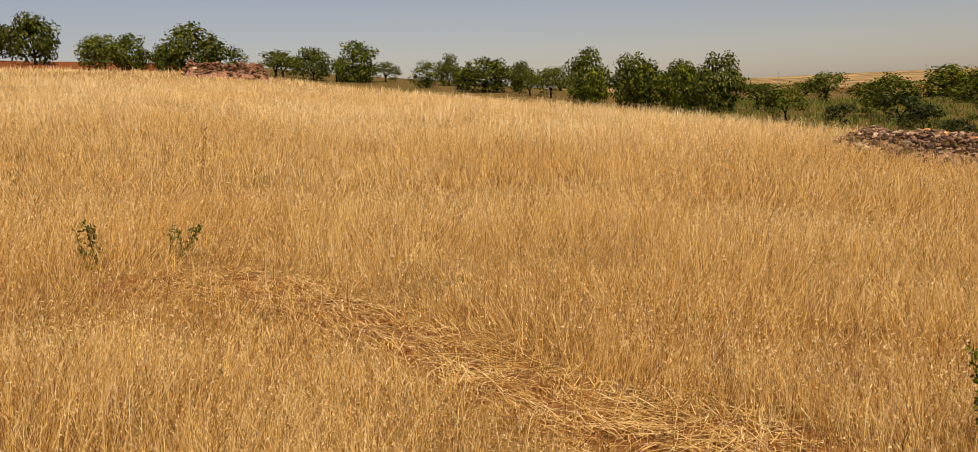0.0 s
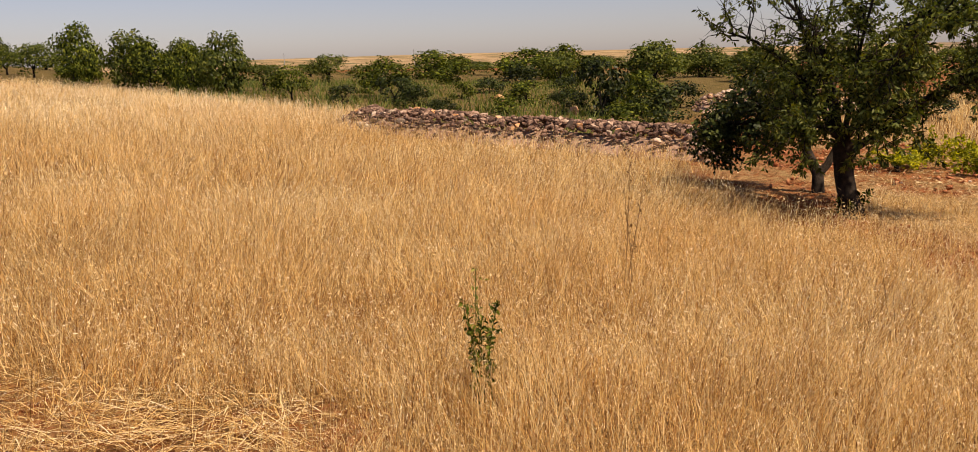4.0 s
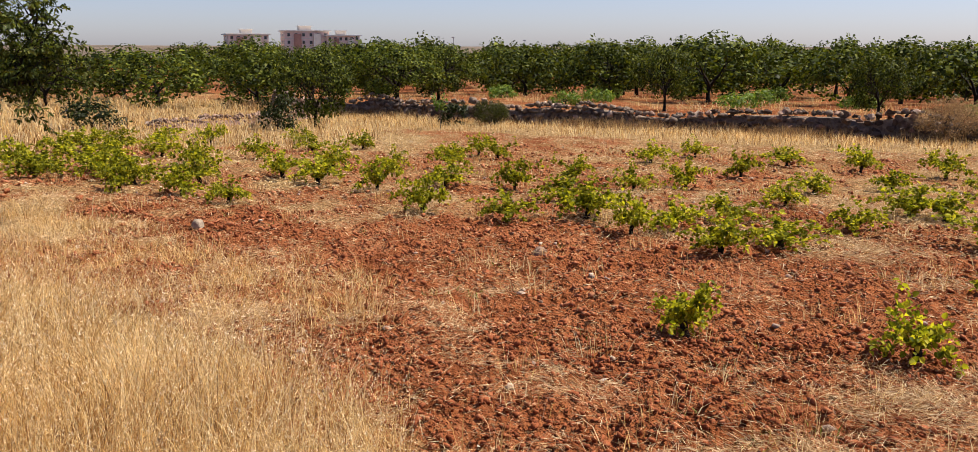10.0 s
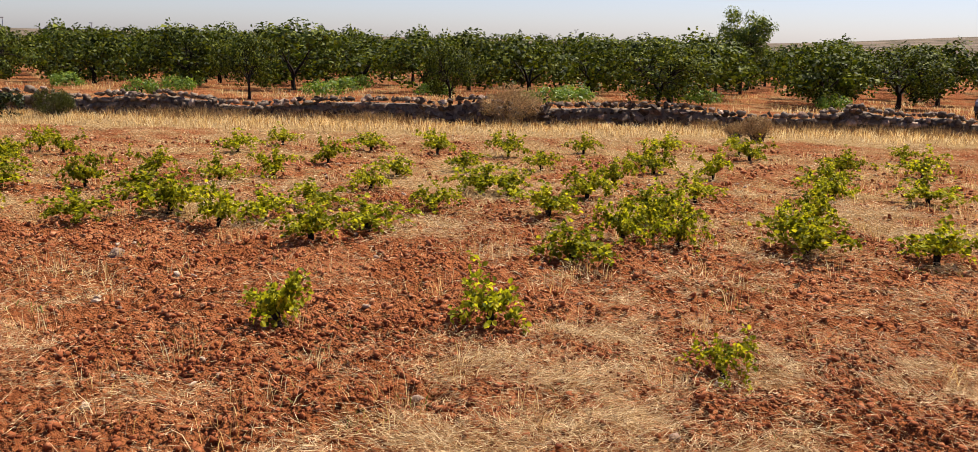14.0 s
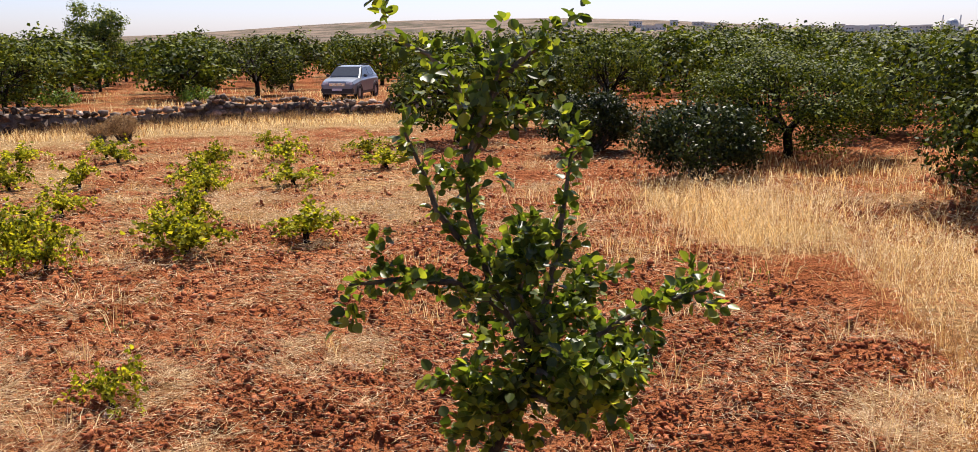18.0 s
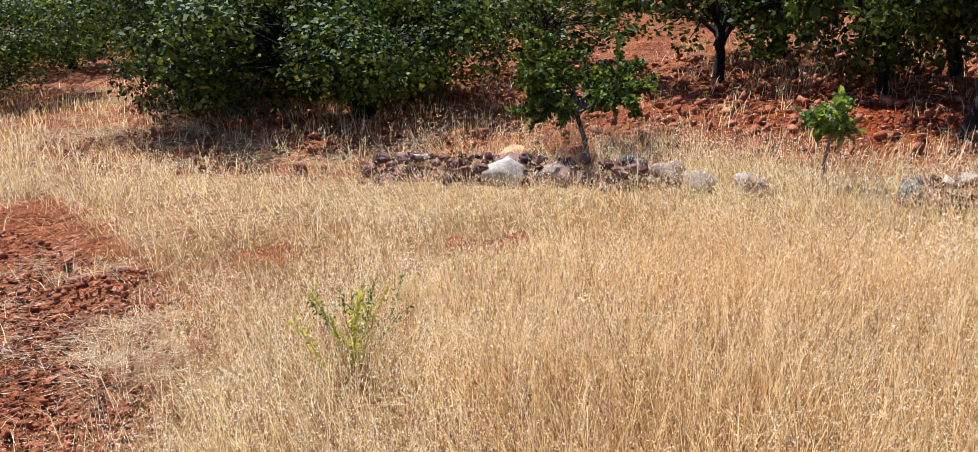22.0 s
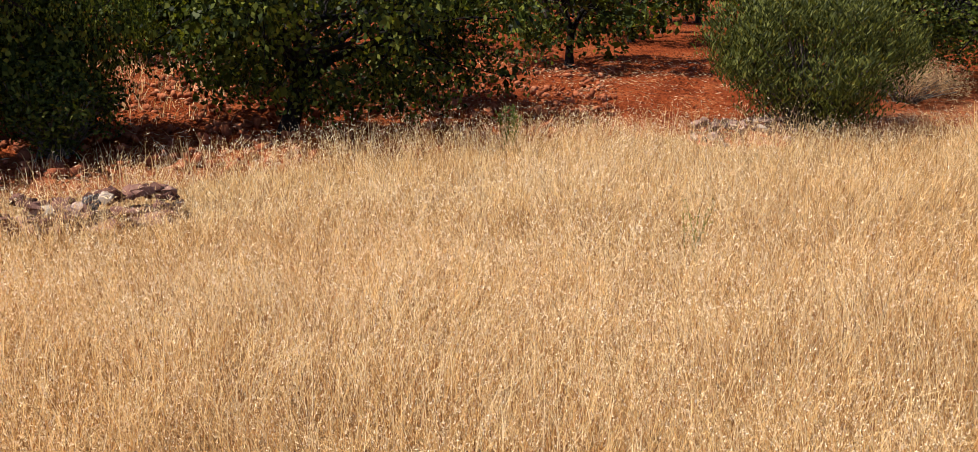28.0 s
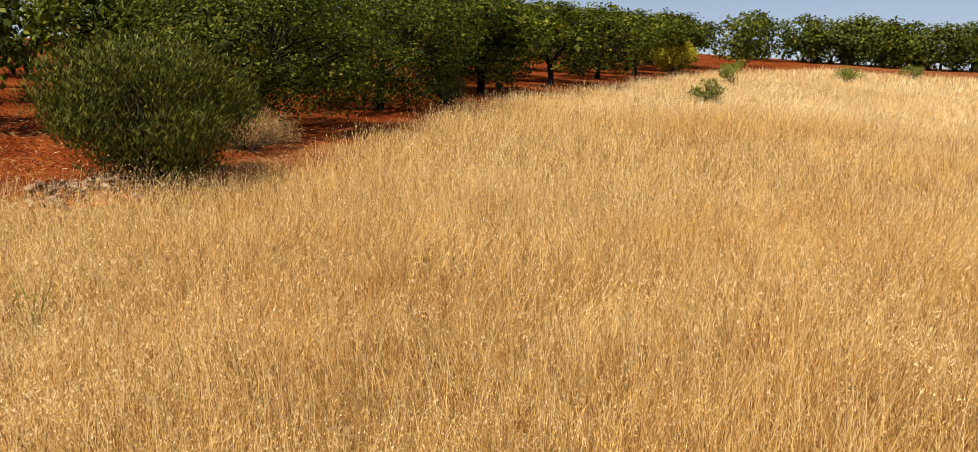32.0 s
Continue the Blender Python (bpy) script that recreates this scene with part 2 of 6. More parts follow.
BARK = rough_solid("dark_bark", [(0.3, (0.006, 0.005, 0.004)), (0.55, (0.018, 0.013, 0.010)), (0.8, (0.055, 0.042, 0.032))], 9.0, 40.0, 0.9, 0.03)
GREY_BARK = rough_solid("grey_bark", [(0.3, (0.05, 0.04, 0.032)), (0.55, (0.12, 0.095, 0.075)), (0.8, (0.24, 0.20, 0.16))], 14.0, 60.0, 0.6, 0.01)
STONE = rough_solid("field_stone", [(0.2, (0.07, 0.040, 0.030)), (0.45, (0.20, 0.120, 0.088)), (0.65, (0.36, 0.235, 0.17)), (0.92, (0.60, 0.48, 0.38))], 6.0, 30.0, 0.8, 0.03, 0.9, 0.4)
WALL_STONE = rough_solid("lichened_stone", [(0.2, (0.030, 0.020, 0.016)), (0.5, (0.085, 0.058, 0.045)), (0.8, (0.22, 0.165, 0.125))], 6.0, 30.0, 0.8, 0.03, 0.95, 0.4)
WHITE_STONE = rough_solid("pale_limestone", [(0.25, (0.19, 0.145, 0.10)), (0.5, (0.34, 0.265, 0.195)), (0.8, (0.54, 0.46, 0.36))], 5.0, 26.0, 0.8, 0.02, 0.9, 0.2)
ORANGE_STONE = rough_solid("iron_stained_stone", [(0.3, (0.36, 0.16, 0.07)), (0.55, (0.55, 0.28, 0.13)), (0.8, (0.66, 0.46, 0.30))], 7.0, 30.0, 0.7, 0.02, 0.9, 0.2)
DARK_STONE = rough_solid("black_crusted_stone", [(0.3, (0.02, 0.018, 0.018)), (0.55, (0.07, 0.062, 0.058)), (0.75, (0.35, 0.33, 0.31))], 9.0, 34.0, 1.0, 0.04, 0.95, 0.2)
RED_STONE = rough_solid("reddish_stone", [(0.2, (0.06, 0.026, 0.018)), (0.5, (0.17, 0.080, 0.055)), (0.85, (0.34, 0.20, 0.14))], 6.0, 30.0, 0.8, 0.03, 0.95, 0.35)
CLOD = rough_solid("red_clod", [(0.2, (0.16, 0.044, 0.018)), (0.5, (0.29, 0.090, 0.036)), (0.85, (0.52, 0.245, 0.13))], 8.0, 60.0, 0.6, 0.01, 1.0, 0.22)


# ---- mesh helpers ----
def mesh_np(name, verts, quads=None, tris=None):
    """A mesh from arrays of corners and of four- and three-cornered faces."""
    me = bpy.data.meshes.new(name)
    verts = np.asarray(verts, np.float32)
    nq = 0 if quads is None else len(quads)
    nt = 0 if tris is None else len(tris)
    loops = np.concatenate([np.asarray(a, np.int32).ravel() for a in (quads, tris) if a is not None and len(a)])
    start = np.concatenate([np.arange(nq) * 4, nq * 4 + np.arange(nt) * 3]).astype(np.int32)
    me.vertices.add(len(verts))
    me.vertices.foreach_set("co", verts.ravel())
    me.loops.add(len(loops))
    me.loops.foreach_set("vertex_index", loops)
    me.polygons.add(nq + nt)
    me.polygons.foreach_set("loop_start", start)
    me.update(calc_edges=True)
    return me


def smooth_all(me):
    me.polygons.foreach_set("use_smooth", np.ones(len(me.polygons), bool))
    return me


def part(name, geo, material, parent=None, label="", smooth=False):
    """ONE mesh object from a bmesh or a mesh, under a thing or a part."""
    if isinstance(geo, bmesh.types.BMesh):
        me = bpy.data.meshes.new(name)
        geo.to_mesh(me)
        geo.free()
    else:
        me = geo
    if not me.materials:
        me.materials.append(material)
    if smooth:
        smooth_all(me)
    ob = new(name, me)
    if parent:
        ob.parent = parent
    return tagged(ob, label=label)


def thing(name, place, label, category, group="", kind="", turn=0.0):
    ob = new(name)
    ob.empty_display_size = 0.2
    ob.matrix_world = pose(*place, 0, 0, turn)
    return tagged(ob, label, category, group, kind)


def lattice(ix, iy, seed):
    h = (ix.astype(np.int64) * 374761393 + iy.astype(np.int64) * 668265263 + seed * 974634777) & 0xFFFFFFFF
    h = ((h ^ (h >> 13)) * 1274126177) & 0xFFFFFFFF
    return ((h ^ (h >> 16)) & 0xFFFF) / 65535.0


def vnoise(x, y, size, seed=0, octaves=1):
    """Smooth noise from 0 to 1 over the plan; size: metres from lump to lump."""
    total, amp, norm = 0.0, 1.0, 0.0
    for o in range(octaves):
        u, v = np.asarray(x) / size, np.asarray(y) / size
        i, j = np.floor(u).astype(int), np.floor(v).astype(int)
        a, b = u - i, v - j
        a, b = a * a * (3 - 2 * a), b * b * (3 - 2 * b)
        s = seed + 17 * o
        n = (lattice(i, j, s) * (1 - a) + lattice(i + 1, j, s) * a) * (1 - b) + (lattice(i, j + 1, s) * (1 - a) + lattice(i + 1, j + 1, s) * a) * b
        total, norm = total + amp * n, norm + amp
        size, amp = size / 2.03, amp * 0.5
    return total / norm


def ease(t):
    t = np.clip(t, 0, 1)
    return t * t * (3 - 2 * t)


def inside(x, y, poly):
    """Which points of the plan lie in the outline."""
    hit = np.zeros(np.shape(x), bool)
    for (x0, y0), (x1, y1) in zip(poly, poly[1:] + poly[:1]):
        if y0 == y1:
            continue
        hit ^= ((y0 > y) != (y1 > y)) & (x < (x1 - x0) * (y - y0) / (y1 - y0) + x0)
    return hit


# ---- the lie of the land ----
# Rise of the ground per metre outwards from the camera's foot, by bearing (degrees to the left of north).
RISE = [(-380, .066), (-360, .082), (-343, .1), (-331, .105), (-307, .095), (-290, .08), (-270, .06), (-245, .03), (-224, .005),
        (-196, -.015), (-180, -.024), (-150, -.023), (-110, -.02), (-82, 0), (-54, .022), (-45, .028), (-12, .063), (0, .082)]
BEAR = np.arange(-360.0, 361.0, 1.0)
_raw = np.interp((BEAR + 380) % 360 - 380, [a for a, _ in RISE], [s for _, s in RISE])
_k = np.exp(-0.5 * (np.arange(-9, 10) / 3.0) ** 2)
RISE_AT = np.convolve(np.pad(_raw, 9, mode="wrap"), _k / _k.sum(), mode="valid")
WALL_LINE = [(45, -12.5), (38.6, -16.5), (32.5, -19.2), (26.9, -22.3), (19, -27.4), (13.0, -33.0), (8.0, -37.2), (3.4, -39.2), (0.5, -39.4), (-4, -39)]
WX, WY = [p[0] for p in WALL_LINE[::-1]], [p[1] for p in WALL_LINE[::-1]]
# The standing oats: outline of the field in plan.
FIELD = [(5.3, -1.9), (6.4, -1.55), (8.1, -1.2), (10.2, -0.5), (12.2, 0.5), (12.6, 2.4), (15.5, 4.0), (18.6, 4.8), (19.3, 8), (20.2, 12), (21.5, 15.5),
         (25.5, 17.5), (27, 24), (28.0, 33), (27, 44), (27, 56), (20, 65), (7, 70), (-2, 72), (-9.0, 69), (-12.6, 58), (-12.6, 44), (-12.3, 24), (-10.1, 14.2),
         (-8.6, 10.0), (-9.6, 7.6), (-10.5, 6.6), (-10.6, 4.2), (-10.5, 1.5), (-10.0, -0.4), (-9.5, -2.6), (-9.4, -5.0), (-8.3, -6.9), (-6.7, -8.3), (-5.1, -11.9), (-4.2, -15.8),
         (-3.4, -15.0), (-3.5, -10.5), (-3.8, -8.2), (-3.9, -6.6), (-3.5, -5.5), (-2.9, -4.6), (-1.6, -3.3), (0, -1.2), (3, -1.6)]


# trodden strip, poorer bands, and the short sparse grass between the stones and the vineyard
LODGED = [(1.7, 9.1), (2.7, 8.6), (3.2, 7.2), (3.45, 5.6), (3.7, 4.2), (4.2, 3.5)]
LODGED_FRONT = [(1.3, 7.6), (2.4, 6.8), (2.6, 5.2), (2.9, 3.8)]
POOR_LINES = (([(3, 13.5), (6.5, 13.2), (9.3, 12.6), (10.5, 9.6), (10.2, 7.0), (9.0, 5.0)], 0.9), ([(-9.0, -1.0), (-8.7, 1.0), (-8.6, 2.2), (-8.8, 3.6), (-9.1, 4.8)], 0.42), ([(5.2, 8.8), (6.2, 7.6)], 0.5), ([(6.6, 11.2), (7.6, 10.2)], 0.4))
BARE_LINES = (([(-2.0, -5.2), (-2.8, -6.4), (-3.3, -8.0), (-3.8, -9.4)], 0.75), ([(-5.7, -4.6), (-6.1, -4.5)], 0.28), ([(-4.4, -6.3), (-4.6, -6.2)], 0.2))
FRINGE = [(8.6, -2.3), (10.4, -1.6), (12.4, -0.6), (14.0, 0.3), (15.4, 0.4)]
POOR = [(-2.0, -4.1), (-3.5, -4.7), (-4.8, -4.4), (-6.4, -3.7), (-7.9, -2.9), (-8.6, -4.4), (-7.6, -7.6), (-5.4, -11), (-3.2, -10.5), (-3.0, -5.5)]


def beside(x, y, line, half):
    """How close points of the plan lie to a line, 1 on it and 0 past the half width."""
    best = np.full(np.shape(x), 1e9)
    for (ax, ay), (bx, by) in zip(line, line[1:]):
        t = np.clip(((x - ax) * (bx - ax) + (y - ay) * (by - ay)) / ((bx - ax) ** 2 + (by - ay) ** 2), 0, 1)
        best = np.minimum(best, np.hypot(x - ax - t * (bx - ax), y - ay - t * (by - ay)))
    return ease(1.5 - best / half)


def rise(x, y):
    x, y = np.asarray(x, float), np.asarray(y, float)
    d = np.hypot(x, y)
    az = np.degrees(np.arctan2(-x, y))
    s = np.interp(az, BEAR, RISE_AT)
    reach = 75 + 17 * ease((az + 34) / 8) * ease((40 - az) / 8) - 33 * ease((-az - 30) / 14) * ease((az + 110) / 10)
    near = s * np.where(d < reach, d, reach + 12 * (1 - np.exp(-(d - reach).clip(0) / 12)))
    w = ease((d - 130) / 300)
    z = near * (1 - w) - 3.0 * w
    z = z + ease((d - 700) / 900) * (7 + 8 * np.exp(-((az + 58) / 28) ** 2))
    south = np.where(az > 0, az, az + 360)
    z = z + ease((d - 900) / 1100) * 36 * np.exp(-(np.abs(south - 175) / 17) ** 2.6) * (0.85 + 0.3 * vnoise(x, y, 400, 3, 2))
    wall = np.interp(x, WX, WY)
    step = 0.5 * ease((wall - 0.1 - y) / 0.5) * ease((x + 8) / 7) * ease((62 - x) / 14)
    return z + step


def bared(x, y):
    """Freshly turned soil without straw."""
    wx, wy = x + 1.1 * (vnoise(x, y, 0.7, 65, 2) - 0.5), y + 1.1 * (vnoise(x, y, 0.7, 66, 2) - 0.5)
    out = np.zeros(np.shape(x))
    for line, half in BARE_LINES:
        out = np.maximum(out, beside(wx, wy, line, half))
    return out


def matted(x, y):
    """Where straw gathers on the tilled soil."""
    return 0.45 * vnoise(x, y, 1.6, 41, 2) + 0.55 * vnoise(x, y, 0.5, 42, 2)


def cover(x, y):
    """How much straw, green scrub and far plain lie on the ground."""
    d = np.hypot(x, y)
    field = inside(x, y, FIELD).astype(float)
    n = vnoise(x, y, 3.0, 5, 3)
    wall = np.interp(x, WX, WY)
    verge = ease(1 - np.abs(y - wall - 3.5) / 4.0) * ((x > -6) & (x < 48))
    east = ease((x - 24) / 5) * ease((60 - x) / 15) * ease((y + 15) / 5) * ease((7 - y) / 5)
    scrub = ease((x - 20.5) / 3) * ease((y - 5) / 4) * (field < 0.5) * ease((150 - d) / 60)
    west = ease((-x - 10.2) / 1.4) * (1 - field)
    edge_w = ease(1 - np.abs(x + 7.0 + 0.25 * np.abs(y + 5)) / 3.0) * ((y < 1) & (y > -18))
    field = sum(inside(x + 1.6 * (vnoise(x, y, 0.8, 43 + k, 2) - 0.5), y + 1.6 * (vnoise(x, y, 0.8, 53 + k, 2) - 0.5), FIELD) for k in range(4)) / 4.0
    straw = 0.40 + 0.2 * (n - 0.5) + 0.7 * (matted(x, y) - 0.5) * (1 - field) + 0.32 * field + 0.55 * verge + 0.5 * east - 0.25 * west + 0.12 * edge_w
    straw = straw - 0.2 * ease((x - 3) / 3) * ease((y + 9) / 3) * ease((15 - x) / 4) * (1 - field)
    straw = straw + 0.13 * ease((d - 9) / 6) * (1 - field) * (x > 0) * (y < 4) - 0.12 * inside(x + 1.4 * (vnoise(x, y, 0.7, 63, 2) - 0.5), y + 1.4 * (vnoise(x, y, 0.7, 64, 2) - 0.5), POOR)
    straw = straw - 0.18 * beside(x, y, LODGED, 0.5) - 0.4 * bared(x, y) - 0.07 * (1 - field) * ease((x + 1) / 2) * ease((-y - 1) / 2) * ease((14 - d) / 4) + 0.16 * beside(x, y, FRINGE, 1.0) * (1 - field)
    straw = np.where((y < wall) & (x > -6), straw - 0.05, straw)
    away = ease((d - 160) / 220)
    return np.clip(straw + 0.06, 0, 1), np.clip(np.clip(scrub, 0, 1) * 0.8, 0, 1), away


def relief(x, y, straw):
    """Lumps of the tilled soil above the lie of the land."""
    near = ease((45 - np.hypot(x, y)) / 30)
    bare = 1 - ease((straw - 0.45) / 0.3)
    return near * (0.05 * (vnoise(x, y, 1.3, 1, 2) - 0.5) + bare * (0.15 * (vnoise(x, y, 0.42, 2, 2) - 0.5) + 0.22 * (np.abs(vnoise(x, y, 0.2, 3, 2) - 0.5) - 0.1)))


def build_ground():
    rings = [0.0, 3.0]
    while rings[-1] < 4600:
        r = rings[-1]
        rings.append(r + r * (0.0115 if r < 13 else 0.02 if r < 26 else 0.035 if r < 60 else 0.09))
    rings = np.array(rings)
    ang = np.radians(np.concatenate([np.arange(85, 216, 0.4), np.arange(216, 310, 0.7), np.arange(310, 445, 1.5)]))
    sectors = len(ang)
    rr, aa = np.meshgrid(rings[1:], ang, indexing="ij")
    x, y = rr * np.sin(aa), rr * np.cos(aa)
    z = rise(x, y)
    straw, scrub, far = cover(x, y)
    z += relief(x, y, straw)
    z += ease((rr - 20) / 30) * 0.25 * (vnoise(x, y, 9, 4, 2) - 0.5) * ease((300 - rr) / 100)
    verts = np.concatenate([[[0, 0, 0]], np.stack([x, y, z], -1).reshape(-1, 3)])
    nr = len(rings) - 1
    i, j = np.meshgrid(np.arange(nr - 1), np.arange(sectors), indexing="ij")
    a, b = 1 + i * sectors + j, 1 + i * sectors + (j + 1) % sectors
    quads = np.stack([a, a + sectors, b + sectors, b], -1).reshape(-1, 4)[:, ::-1]
    k = np.arange(sectors)
    tris = np.stack([np.zeros_like(k), 1 + (k + 1) % sectors, 1 + k], -1)
    me = smooth_all(mesh_np("ground", verts, quads, tris))
    colour = np.ones((len(verts), 4), np.float32)
    colour[0] = (0.7, 0, 0, 0)
    colour[1:, 0], colour[1:, 1], colour[1:, 2] = straw.ravel(), scrub.ravel(), far.ravel()
    colour[1:, 3] = np.where(rr > 120, ease((40 - y) / 80), ease((-x - 10) / 2) * ease((y + 9) / 5)).ravel()
    at = me.color_attributes.new("cover", "FLOAT_COLOR", "POINT")
    at.data.foreach_set("color", colour.ravel())
    me.materials.append(EARTH)
    return tagged(new("ground", me), "dry sloping field of red soil and straw reaching the horizon", "ground", kind="structure")


ground = build_ground()


def on_ground(x, y, sink=0.0):
    return (x, y, float(rise(x, y)) - sink)


# ---- grass, litter and clods ----
def stems(x, y, h, w, lean, rng, curl=0.25, z0=None):
    """Bent tapering stalks, a quad and a tip each."""
    n = len(x)
    z = rise(x, y) - 0.02 if z0 is None else z0
    turn = rng.uniform(0, 2 * np.pi, n)
    side = np.stack([np.cos(turn), np.sin(turn), 0 * turn], -1) * (w / 2)[:, None]
    base = np.stack([x, y, z], -1)
    tip_dir = np.stack([lean[:, 0], lean[:, 1], np.ones(n)], -1)
    tip_dir /= np.linalg.norm(tip_dir, axis=1)[:, None]
    mid = base + tip_dir * (h * 0.55)[:, None] * np.array([0.8, 0.8, 1.02])
    droop = np.stack([lean[:, 0], lean[:, 1], -0.35 * np.hypot(lean[:, 0], lean[:, 1])], -1) * (h * curl)[:, None]
    tip = base + tip_dir * h[:, None] + droop
    v = np.stack([base - side, base + side, mid + side * 0.8, mid - side * 0.8, tip], 1).reshape(-1, 3)
    k = np.arange(n)[:, None] * 5
    return v, k + np.array([[0, 1, 2, 3]]), k + np.array([[3, 2, 4]]), tip, tip_dir


def leaves_at(at, way, length, width, rng, fold=0.25, face=None):
    """Folded four-cornered leaves from a foot in a direction."""
    n = len(at)
    r = rng.normal(size=(n, 3)) if face is None else face
    side = np.cross(way, r)
    side /= np.linalg.norm(side, axis=1)[:, None] + 1e-9
    up = np.cross(side, way)
    length, width = np.broadcast_to(length, n)[:, None], np.broadcast_to(width, n)[:, None]
    mid = at + way * length * 0.5 + up * width * fold
    v = np.stack([at, mid + side * width / 2, at + way * length, mid - side * width / 2], 1).reshape(-1, 3)
    return v, np.arange(n)[:, None] * 4 + np.array([[0, 1, 2, 3]])


def scatter(d0, d1, az0, az1, per_m2, rng):
    """Random points of a ring sector of the plan."""
    area = math.radians(az1 - az0) / 2 * (d1 ** 2 - d0 ** 2)
    n = int(area * per_m2)
    d = np.sqrt(rng.uniform(d0 ** 2, d1 ** 2, n))
    a = np.radians(rng.uniform(az0, az1, n))
    return -d * np.sin(a), d * np.cos(a)


def poverty(x, y):
    """From 0 (good oats) to 1 (short, gappy growth)."""
    wx, wy = x + 1.2 * (vnoise(x, y, 0.9, 61, 2) - 0.5), y + 1.2 * (vnoise(x, y, 0.9, 62, 2) - 0.5)
    out = inside(wx, wy, POOR).astype(float)
    for line, half in POOR_LINES:
        out = np.maximum(out, 0.75 * beside(wx, wy, line, half))
    return out


def thinness(x, y):
    """The chance that a stalk stands."""
    n = vnoise(x, y, 1.7, 11, 2)
    m = vnoise(x, y, 0.45, 12, 2)
    return np.clip(0.30 + 0.8 * n + 0.5 * (m - 0.4), 0.15, 1) * (1 - 0.82 * beside(x, y, LODGED, 0.55)) * (1 - 0.4 * poverty(x, y)) * (1 - 0.85 * bared(x, y))


def oat_band(name, d0, d1, az0, az1, per_m2, width, seeds, seed, height=0.62, fine=True, mat=OAT):
    rng = np.random.default_rng(seed)
    x, y = scatter(d0, d1, az0, az1, per_m2, rng)
    spread = 0.22 + 0.2 * ((x < -1) & (y < -3))
    jx, jy = x + rng.normal(0, 1, len(x)) * spread, y + rng.normal(0, 1, len(x)) * spread
    d = np.hypot(x, y)
    fade = ease((d1 - d) / (0.22 * d1)) * ease((d - d0) / (0.18 * d0))
    keep = inside(jx, jy, FIELD) & (rng.random(len(x)) < thinness(x, y) * fade)
    x, y = x[keep], y[keep]
    n = len(x)
    tall = vnoise(x, y, 2.6, 21, 2)
    h = height * (0.32 + 0.55 * tall + 0.62 * vnoise(x, y, 0.5, 23, 2)) * rng.uniform(0.55, 1.15, n) * (1 - 0.4 * poverty(x, y)) * (1 - 0.45 * beside(x, y, LODGED_FRONT, 0.9))
    gust = vnoise(x, y, 3.5, 31, 2) - 0.5
    swirl = vnoise(x, y, 0.7, 33, 2) - 0.5
    lean = np.stack([0.3 * gust + 0.6 * swirl + rng.normal(0.05, 0.30, n), rng.normal(-0.08, 0.30, n) + 0.6 * (vnoise(x, y, 0.8, 35, 2) - 0.5)], -1)
    stray = rng.random(n) < 0.05
    lean[stray] += rng.normal(0, 0.9, (int(stray.sum()), 2))
    w = width * rng.uniform(0.7, 1.4, n)
    v, q, t, tip, way = stems(x, y, h, w, lean, rng, 0.45)
    if fine:
        me = mesh_np(name, v, q, t)
    else:
        v = v.reshape(-1, 5, 3)[:, [0, 1, 4]].reshape(-1, 3)
        me = mesh_np(name, v, None, np.arange(n * 3).reshape(-1, 3))
    tagged(part(name, me, mat), "dry golden wild oats standing in the field", "dry grass", kind="stuff")
    if seeds:
        k = np.maximum(1, np.round(rng.uniform(0.3, 1.9, n) * seeds * (0.1 + 1.1 * vnoise(x, y, 0.6, 37, 2)) * (1 - 0.7 * ease((0.6 * x + y + 1) / 5)))).astype(int)
        idx = np.repeat(np.arange(n), k)
        m = len(idx)
        at = tip[idx] - way[idx] * rng.uniform(0.0, 0.22, m)[:, None] + rng.normal(0, 0.026, (m, 3))
        d = np.stack([rng.normal(0, 0.6, m), rng.normal(0, 0.6, m), rng.uniform(-1.5, 0.1, m)], -1)
        d /= np.linalg.norm(d, axis=1)[:, None]
        side = np.cross(d, rng.normal(size=(m, 3)))
        side /= np.linalg.norm(side, axis=1)[:, None] + 1e-9
        grow = max(1.0, width / 0.0034) ** 0.62
        long = 0.023 * grow * np.clip(np.hypot(x, y)[idx] / 6.0, 0.65, 1.15)[:, None] * rng.uniform(0.7, 1.3, m)[:, None]
        sv = np.stack([at, at + d * long + side * 0.0034 * grow, at + d * long * 0.9 - side * 0.0034 * grow], 1).reshape(-1, 3)
        tagged(part(name + "_ears", mesh_np(name + "_ears", sv, None, np.arange(m * 3).reshape(-1, 3)), SEED), "pale hanging ears of dry wild oats", "dry grass", kind="stuff")


oat_band("oats_near", 1.0, 7.6, -112, 180, 1250, 0.0034, 5.5, 101)
oat_band("oats_middle", 5.6, 15, -112, 180, 720, 0.0054, 2.4, 102, fine=False)
oat_band("oats_back", 11.5, 30, -95, 170, 230, 0.0098, 2, 103, 0.58, False)
oat_band("oats_far", 23, 56, -65, 45, 70, 0.019, 1, 104, 0.5, False, SEED)
oat_band("oats_distant", 43, 90, -50, 20, 18, 0.045, 0, 105, 0.45, False, SEED)


